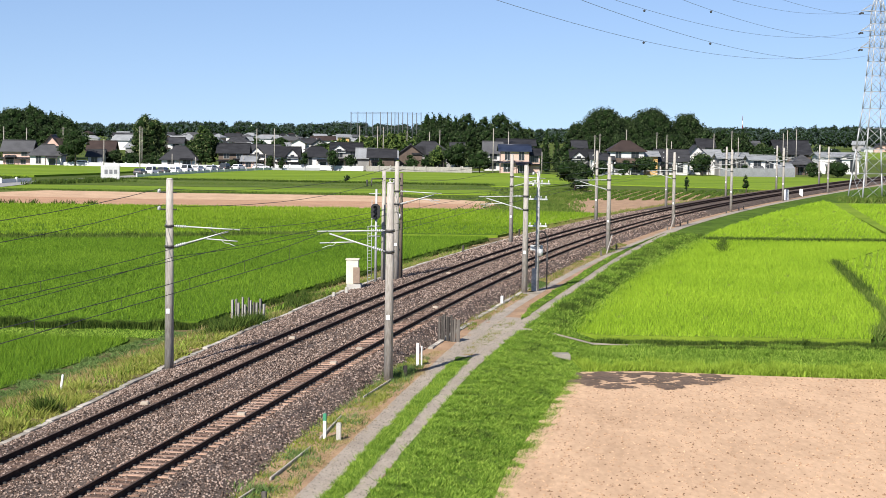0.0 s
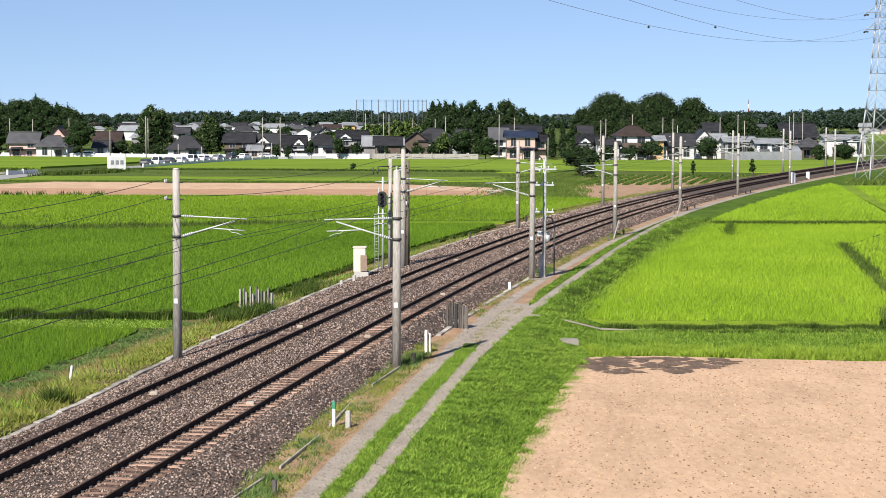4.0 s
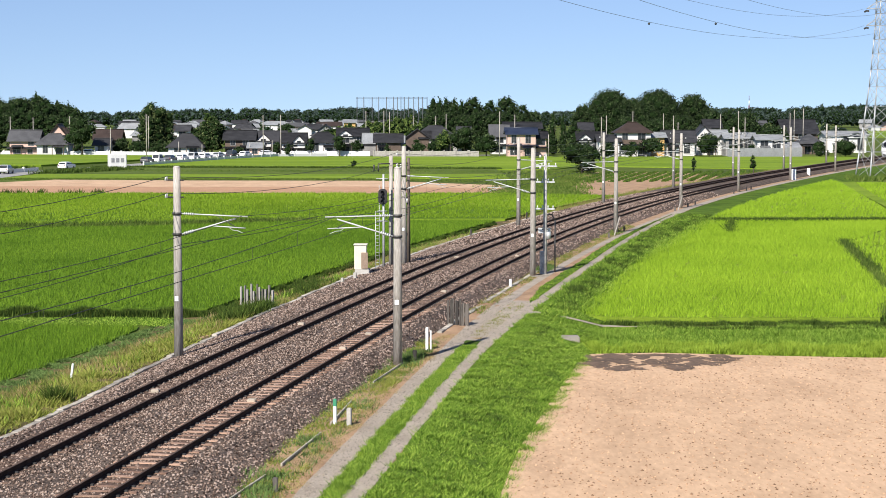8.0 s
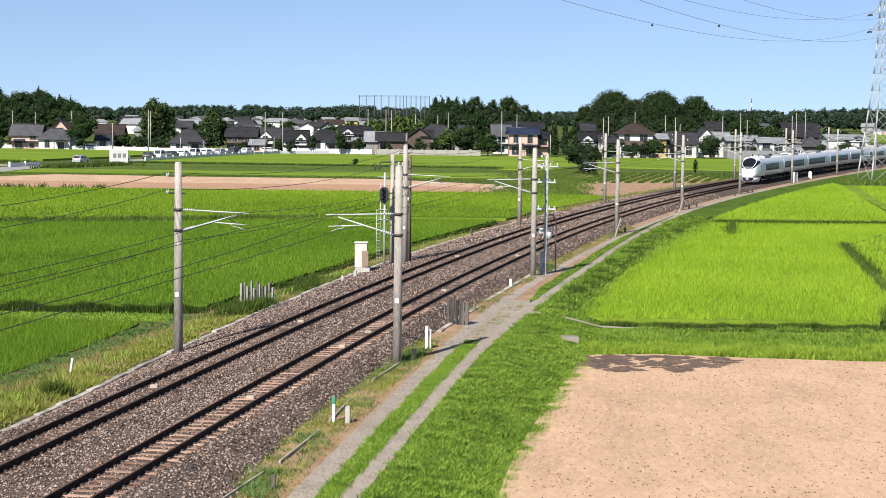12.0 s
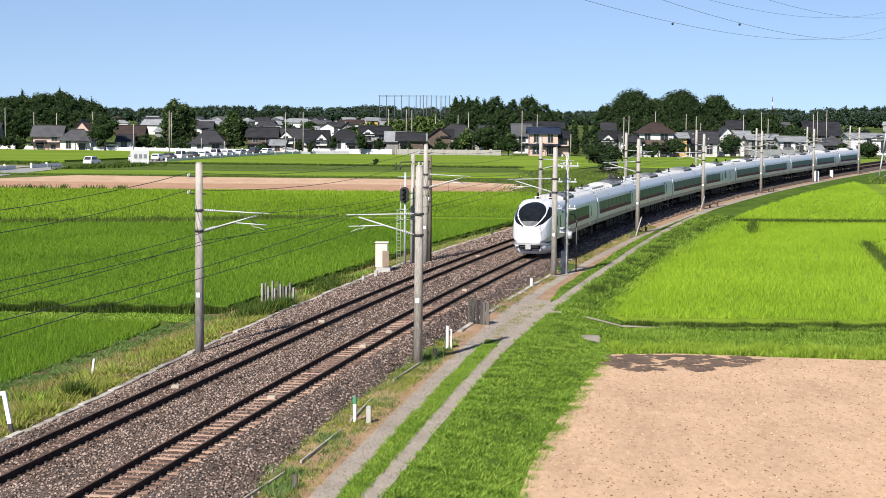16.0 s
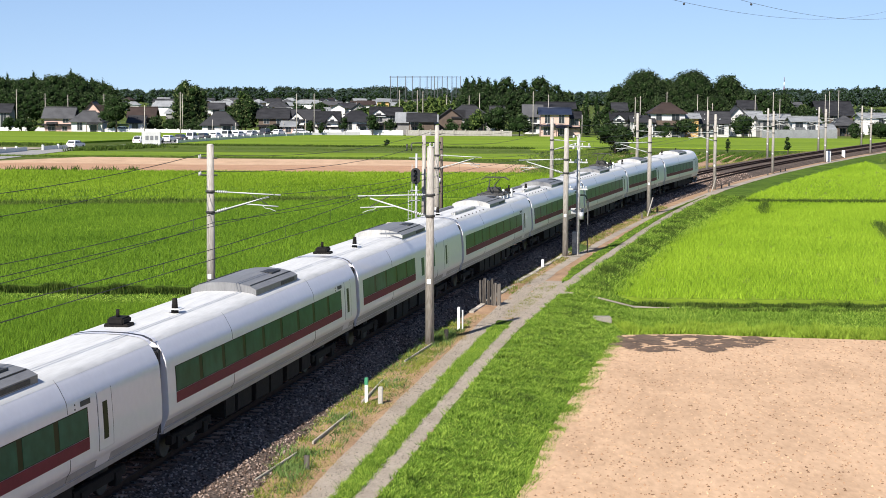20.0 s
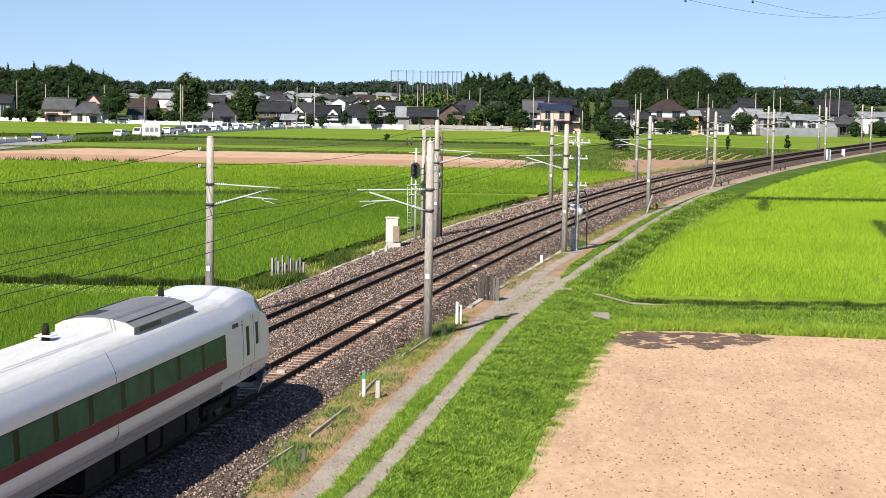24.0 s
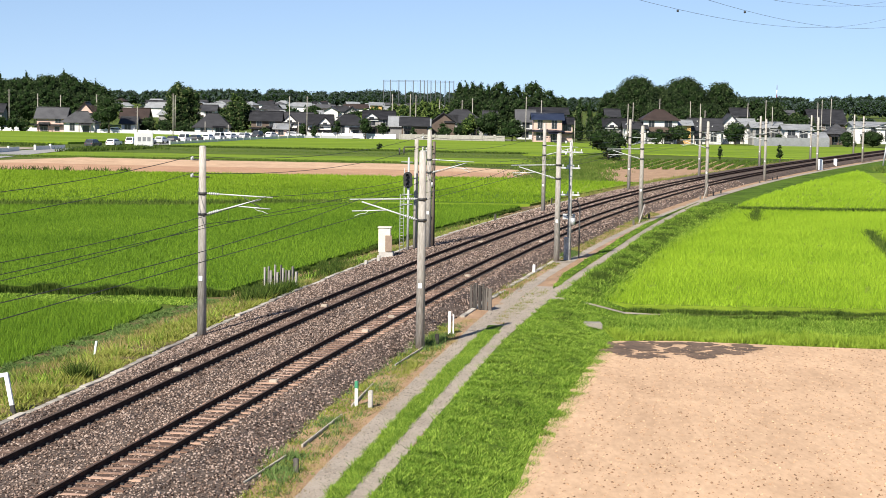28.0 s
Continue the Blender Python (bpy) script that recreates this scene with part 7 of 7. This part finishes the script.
CARPAINT = [mat("white car paint", (0.68, 0.68, 0.68), (0.76, 0.76, 0.76), 0.25, 1, 5, 0.0, coat=0.5), mat("dark car paint", (0.025, 0.03, 0.035), (0.05, 0.055, 0.06), 0.25, 1, 5, 0.0, coat=0.5), mat("silver car paint", (0.42, 0.43, 0.44), (0.5, 0.51, 0.52), 0.3, 1, 5, 0.0, metal=0.4)]


def road_car(m, paint, label, high=1.55):
    root = thing("car", m, label, "car", "cars on the village road")
    prof = [(-2.0, 0.35), (-2.05, 0.75), (-1.95, 0.95), (-1.0, 1.02), (-0.45, high - 0.08), (0.3, high), (1.5, high - 0.03), (1.95, 1.0), (2.05, 0.7), (2.0, 0.35)]
    bm = bmesh.new()
    rows = []
    for x, k in ((-0.84, 0.0), (-0.78, 1.0), (0.78, 1.0), (0.84, 0.0)):
        rows.append([(x * (0.86 if z > 1.05 else 1.0), y, z if k or z < 1.0 else z - 0.04) for y, z in prof])
    vs = loft(bm, rows)
    bm.faces.new(vs[0]), bm.faces.new(vs[-1][::-1])
    bmesh.ops.recalc_face_normals(bm, faces=bm.faces[:])
    part("body", bm, paint, root)
    for sx in (-1, 1):
        bm = bmesh.new()
        g = [(-0.85, 1.04), (-0.4, high - 0.14), (1.35, high - 0.12), (1.65, 1.04)]
        loft(bm, [[(sx * (0.845 if z < 1.1 else 0.735), y, z) for y, z in g[:2]], [(sx * (0.845 if z < 1.1 else 0.735), y, z) for y, z in g[:1:-1]]])
        part("side_window", bm, CAR_GLASS, root)
    for y0, z0, y1, z1 in ((-1.02, 1.05, -0.44, high - 0.1), (1.93, 1.03, 1.54, high - 0.1)):
        bm = bmesh.new()
        off = -0.02 if y0 < 0 else 0.02
        loft(bm, [[(-0.68, y0 + off, z0), (0.68, y0 + off, z0)], [(-0.62, y1 + off, z1), (0.62, y1 + off, z1)]])
        part("windscreen", bm, CAR_GLASS, root)
    for sx in (-1, 1):
        for y in (-1.25, 1.25):
            bm = bmesh.new()
            rod(bm, (sx * 0.66, y, 0.32), (sx * 0.85, y, 0.32), 0.32, 0.32, 14)
            part("wheel", bm, TYRE, root)
        bm = bmesh.new()
        box(bm, sx * 0.62 - 0.12, sx * 0.62 + 0.12, -2.06, -1.98, 0.68, 0.82, 0.02)
        part("headlight", bm, LAMP, root)
        bm = bmesh.new()
        box(bm, sx * 0.66 - 0.1, sx * 0.66 + 0.1, 1.98, 2.06, 0.72, 0.9, 0.02)
        part("tail_light", bm, REDM, root)
    return root


def car_pose(q, off=-1.5):
    x, y, a = road_at(q, off)
    return pose(x, y, GROUND_Z + 0.07, 0, 0, a + 90)


# the queue before the crossing: cars that wait all the time
for k, (q, paint) in enumerate(((174, 1), (181, 0), (188, 1), (195, 0), (202, 0), (209, 0), (216, 2), (223, 1), (230, 0), (238, 0))):
    road_car(car_pose(q), CARPAINT[paint], "dark car waiting on the road" if paint == 1 else "white car waiting on the road" if paint == 0 else "silver car waiting on the road", 1.85 if k % 3 == 1 else 1.5)
for k, (x, y, a) in enumerate(((-98, 447.5, 75), (-82, 443.5, 75), (-44, 440, 90), (-30, 443, 90))):
    road_car(pose(x, y - 2.2, GROUND_Z + 0.06, 0, 0, a), CARPAINT[(0, 0, 0, 2)[k]], "white car on the village street" if k < 3 else "silver car on the village street", 1.6)
# the cars that arrive: times and places along the road
ARRIVALS = [
    (0, [(0, 10), (5, 85), (8, 134), (10, 151), (14, 167), (28, 167)]),
    (2, [(0, -0.0), (5, 60), (8, 111), (10, 130), (15, 153), (18, 160), (28, 160)]),
    (0, [(0, 2), (10, 40), (13, 100), (15, 129), (18, 147), (20, 152), (28, 152)]),
    (0, [(0, 4), (14, 30), (17, 95), (18, 105), (19, 115), (20, 124), (21, 132), (24, 143), (28, 143)]),
    (1, [(0, 6), (20, 40), (23, 98), (24, 110), (26, 124), (28, 134)]),
]
MOVING_CARS = [(road_car(car_pose(rows[0][1]), CARPAINT[p], ("white", "dark", "silver")[p] + " car driving up to the queue", 1.5 + 0.1 * (i % 3)), rows) for i, (p, rows) in enumerate(ARRIVALS)]


# ---- golf-range net far behind the village ----
net = thing("golf_net", pose(-13.5, 1100, GROUND_Z), "tall far netting frame of a golf range", "net frame")
NETM = mat("dark steel net posts", (0.05, 0.055, 0.06), (0.1, 0.105, 0.11), 0.7, 2, 9, 0.0)
for i, x in enumerate((-22.3, -17.3, -12.5, -7.8, -3.2, 1.6, 4.0, 6.3, 8.3, 11.2, 14.4, 17.4, 20.2, 22.9)):
    bm = bmesh.new()
    rod(bm, (x, 0 if i % 2 else 22, -0.3), (x, 0 if i % 2 else 22, 21.0), 0.28, 0.22, 6)
    part("post", bm, NETM, net)
for z in (20.6, 19.9):
    bm = bmesh.new()
    rod(bm, (-22.3, 0, z), (22.9, 0, z), 0.07, 0.07, 5)
    part("top_rope", bm, NETM, net)
bm = bmesh.new()
for i in range(60):
    rod(bm, (-22 + 0.75 * i, 1, 9), (-22 + 0.75 * i, 1, 20.6), 0.02, 0.02, 3, False)
part("netting", bm, NETM, net)
mast = thing("striped_mast", pose(293, 1500, GROUND_Z), "far red and white radio mast", "mast")
for i in range(6):
    bm = bmesh.new()
    rod(bm, (0, 0, 4.3 * i), (0, 0, 4.3 * (i + 1)), 1.1 - 0.16 * i, 0.94 - 0.16 * i, 8)
    part("section", bm, REDM if i % 2 else WHITE, mast)


# ---- lattice pylon and its conductors ----
PYL = mat("pylon steel", (0.3, 0.31, 0.32), (0.5, 0.51, 0.52), 0.5, 1, 8, 0.0, metal=0.3)
PX, PY = 77.4, 284.0
pyl = thing("transmission_pylon", pose(PX, PY, GROUND_Z, 0, 0, 8), "tall grey lattice transmission pylon", "pylon")
LEVELS = (0.0, 4.5, 8.5, 12.0, 15.2, 18.0, 20.6, 23.0, 25.2, 27.2, 29.2, 31.2, 33.4)


def pyl_half(z):
    return float(np.interp(z, (0, 15.2, 25.2, 31.2, 35.0), (3.05, 1.55, 0.95, 0.85, 0.12)))


for sx in (-1, 1):
    for sy in (-1, 1):
        bm = bmesh.new()
        zs = LEVELS + (35.0,)
        for a, b in zip(zs, zs[1:]):
            rod(bm, (sx * pyl_half(a), sy * pyl_half(a), a), (sx * pyl_half(b), sy * pyl_half(b), b), 0.13 if a < 15 else 0.09, 0.13 if b < 15 else 0.09, 6)
        part("leg", bm, PYL, pyl)
        bm = bmesh.new()
        box(bm, sx * 3.05 - 0.4, sx * 3.05 + 0.4, sy * 3.05 - 0.4, sy * 3.05 + 0.4, -0.3, 0.35, 0.05)
        part("footing", bm, CONCRETE, pyl)
for a, b in zip(LEVELS, LEVELS[1:]):
    p, q = pyl_half(a), pyl_half(b)
    for f in range(4):
        c, s_ = ((1, 0), (0, 1), (-1, 0), (0, -1))[f]
        rot = lambda u, v, z: (u * c - v * s_, u * s_ + v * c, z)
        for k in (-1, 1):
            bm = bmesh.new()
            rod(bm, rot(k * p, -p, a), rot(-k * q, -q, b), 0.04, 0.04, 4)
            part("brace", bm, PYL, pyl)
        bm = bmesh.new()
        rod(bm, rot(-q, -q, b), rot(q, -q, b), 0.035, 0.035, 4)
        part("crossbar", bm, PYL, pyl)
ARM_LEVELS = (25.2, 27.95, 31.2)
for z in ARM_LEVELS:
    for sx in (-1, 1):
        bm = bmesh.new()
        for sy in (-1, 1):
            rod(bm, (sx * 0.9, sy * 0.9, z), (sx * 2.9, 0, z), 0.06, 0.05, 4)
            rod(bm, (sx * 0.9, sy * 0.9, z + 1.2), (sx * 2.9, 0, z), 0.05, 0.05, 4)
        arm = part("cross_arm", bm, PYL, pyl)
        for k in (-0.5, 0.5):
            bm = bmesh.new()
            for i in range(6):
                rod(bm, (sx * 2.9 + k * 0.1, k * (0.3 + 0.28 * i), z - 0.35 - 0.02 * i), (sx * 2.9 + k * 0.1, k * (0.36 + 0.28 * i), z - 0.35 - 0.02 * i), 0.16, 0.12, 8)
            part("insulator_string", bm, DARKSTEEL, arm)
LINE_WIRE = mat("grey conductor", (0.2, 0.2, 0.22), (0.3, 0.3, 0.32), 0.5, 1, 5, 0.0, metal=0.4)
for z in ARM_LEVELS:
    for sx in (-1, 1):
        x0 = PX + sx * 2.9
        bm = bmesh.new()
        hang = lambda u, k=0.0: Vector((x0 - 0.40 * u, PY + 1 - u, z + GROUND_Z + 0.05 - k - 0.0986 * u + 0.000374 * u * u))
        tube(bm, [hang(330.0 * i / 49) for i in range(50)], 0.017)
        w = tagged(part("power_conductor", bm, LINE_WIRE), "thin grey high-voltage conductor across the sky", "power line", "high-voltage conductors")
        if z < 28:
            bm = bmesh.new()
            p = hang(135.0, 0.14)
            bmesh.ops.create_uvsphere(bm, u_segments=8, v_segments=6, radius=0.11)
            bmesh.ops.translate(bm, verts=bm.verts[:], vec=p)
            part("damper", bm, DARKSTEEL, w)


# ---- vegetable rows and odd field pieces ----
VEG = island_mat("vegetable leaves", [(0.02, 0.05, 0.008), (0.06, 0.11, 0.016), (0.11, 0.16, 0.025)])
field("vegetable_plot", [tuple(at(215, -8.6)[:2]), tuple(at(262, -9.0)[:2]), (50, 312), (26, 318), (20, 268), tuple(at(188, -11)[:2])], -1.27, SOIL, "pale earth plot with rows of vegetables", "plot")
for k in range(17):
    a, b = Vector((25 + 2.1 * k, 268 + 0.5 * k, -1.28)), Vector((36 + 2.1 * k, 312 + 0.5 * k, -1.28))
    q = np.array([tuple(a.lerp(b, t)) for t in np.linspace(0, 1, 170)])
    blades("vegetable_row", q, 0.36, 0.1, 0.2, 11, VEG, "row of dark green vegetable plants", "vegetables", 60 + k, 0.5)["group"] = "vegetable rows"
RIDGE = island_mat("ridge weeds", [(0.03, 0.07, 0.008), (0.08, 0.13, 0.02), (0.17, 0.2, 0.05)], patch=0.5, scale=0.1)


def ridge(name, pts, n, h, spread, seed, label, m=RIDGE, w=0.07):
    r = np.random.default_rng(seed)
    p = np.array(pts, float)
    u = np.concatenate([[0], np.cumsum(np.hypot(*np.diff(p, axis=0).T))])
    t = r.uniform(0, u[-1], n)
    q = np.stack([np.interp(t, u, p[:, 0]), np.interp(t, u, p[:, 1])], 1) + r.normal(0, spread, (n, 2))
    return blades(name, np.c_[q, np.full(n, GROUND_Z)], h, w, 0.2, 6, m, label, "weeds", seed, 0.4)


ridge("weedy_ridge_middle", [(-70, 150), (-45, 156), (-25, 160), (-10, 169)], 3400, 0.75, 0.9, 71, "weedy ridge between rice fields")
ridge("weedy_ridge_back", [(-110, 284), (-36, 282.5), (-6, 281), (15, 272), (20, 240), (13, 205)], 5000, 0.3, 1.2, 72, "weedy ridge along the bare field", w=0.05)
ridge("weedy_ridge_far", [(-58, 322), (-20, 318), (15, 315)], 3600, 0.3, 4.0, 73, "dark weeds on the fallow strip", w=0.09)
ridge("fallow_edge", [(-62, 341), (-30, 337), (16, 330)], 1800, 0.6, 0.8, 79, "dark weeds along the far rice", DARK_LEAF, 0.09)
ridge("road_end_weeds", [(-64, 308), (-60, 316), (-55, 326)], 900, 0.9, 1.6, 83, "dark weeds beside the road", DARK_LEAF, 0.1)
ridge("lot_edge_weeds", [(-120, 344), (-78, 340)], 1500, 0.5, 2.5, 84, "dark weeds behind the gravel lot", DARK_LEAF, 0.1)
ridge("plot_scrub", [(14, 215), (19, 250), (22, 285), (28, 318)], 6000, 0.5, 3.0, 85, "green scrub beside the vegetable plot", RIDGE, 0.06)
ridge("ridge_bushes", [(-70, 152), (-42, 157.5), (-22, 162), (-14, 166)], 900, 0.95, 0.8, 86, "dark weeds on the ridge between rice fields", DARK_LEAF, 0.08)
ridge("ditch_notch", [(31.6, 169), (29.2, 158), (28.0, 151)], 260, 0.74, 0.08, 87, "dark weeds in a short ditch in the rice", DARK_LEAF, 0.05)
ridge("field_corner_ditch", [(35.4, 141), (33.0, 126), (31.0, 114)], 480, 0.74, 0.14, 88, "dark weeds in a short ditch in the rice", DARK_LEAF, 0.05)
ridge("bare_field_tufts", [(-60, 231), (-56, 230.5), (-46, 229.5), (-40, 230)], 60, 0.9, 0.5, 89, "dark tufts along the bare field", DARK_LEAF, 0.1)
ridge("near_line_scrub", [tuple(at(100, -9.5)[:2]), tuple(at(150, -9.2)[:2]), tuple(at(190, -9.5)[:2])], 700, 0.35, 0.6, 90, "green scrub between line and rice", RIDGE, 0.04)
ridge("line_side_scrub", [tuple(at(150, -10)[:2]), tuple(at(200, -10.5)[:2]), tuple(at(300, -10)[:2])], 5000, 0.55, 1.0, 74, "low scrub beside the railway", WEED_LEAF, 0.045)
ridge("paddy_divider", [(29.5, 168.2), (43, 168.4), (49, 168.6)], 1500, 0.72, 0.3, 75, "dark weeds on the ridge between rice fields", DARK_LEAF, 0.05)
ridge("ditch_edge", [(24.5, 89), (28, 98), (35, 139)], 900, 0.64, 0.1, 76, "weeds along a ditch beside the rice", w=0.06)
ridge("slope_scrub", [tuple(at(95, 7.0)[:2]), tuple(at(150, 7.2)[:2]), tuple(at(250, 6.6)[:2])], 6500, 0.6, 0.6, 77, "green scrub on the slope below the path", GRASS_LEAF, 0.05)
ridge("pylon_scrub", [(70, 278), (84, 288), (98, 300)], 1600, 0.8, 2.5, 78, "green scrub round the pylon", w=0.1)
DARKSOIL = mat("dark ragged soil", (0.06, 0.04, 0.026), (0.18, 0.115, 0.075), 0.95, 0.9, 7, 0.6, depth=0.03)
rw = random.Random(81)
for k in range(110):
    u = rw.random() ** 1.25
    x = 7.4 + 6.8 * u + rw.uniform(-0.3, 0.3)
    y = float(np.interp(x, (7, 11, 15), (76.9, 77.0, 76.3))) - 0.3 - rw.random() ** 1.2 * float(np.interp(u, (0, 0.6, 1), (4.6, 4.6, 1.2)))
    n = 13
    bm = bmesh.new()
    w, h = rw.uniform(0.15, 0.6), rw.uniform(0.2, 0.8)
    bm.faces.new([bm.verts.new((x + math.cos(6.283 * i / n) * w * rw.uniform(0.5, 1.15), y + math.sin(6.283 * i / n) * h * rw.uniform(0.4, 1.1), -1.255 + 0.0001 * k)) for i in range(n)])
    tagged(part("dark_soil_patch", bm, DARKSOIL), "dark ragged patch on the ploughed soil", "soil patch", kind="structure")


def motions():
    """The express train runs along the near track at an even speed; cars drive up to the queue."""
    for i, car in enumerate(CARS):
        rows = []
        for k in range(57):
            t = k * 0.5
            s = 40.2 - 33.6 * (t - 18.0) - 10.25 + 20.5 * i + (0.1 if i == 9 else 0)
            a, b = at(s - 7.0), at(s + 7.0)
            c = (a + b) / 2
            rows.append((t, pose(c.x, c.y, 0.0, 0, 0, math.degrees(math.atan2(b.y - a.y, b.x - a.x)) - 90 + (180 if i == 9 else 0))))
        walk(car, rows)
    for car, stops in MOVING_CARS:
        ts, qs = [a for a, b in stops], [b for a, b in stops]
        walk(car, [(k * 0.5, car_pose(float(np.interp(k * 0.5, ts, qs)))) for k in range(57)])


motions()
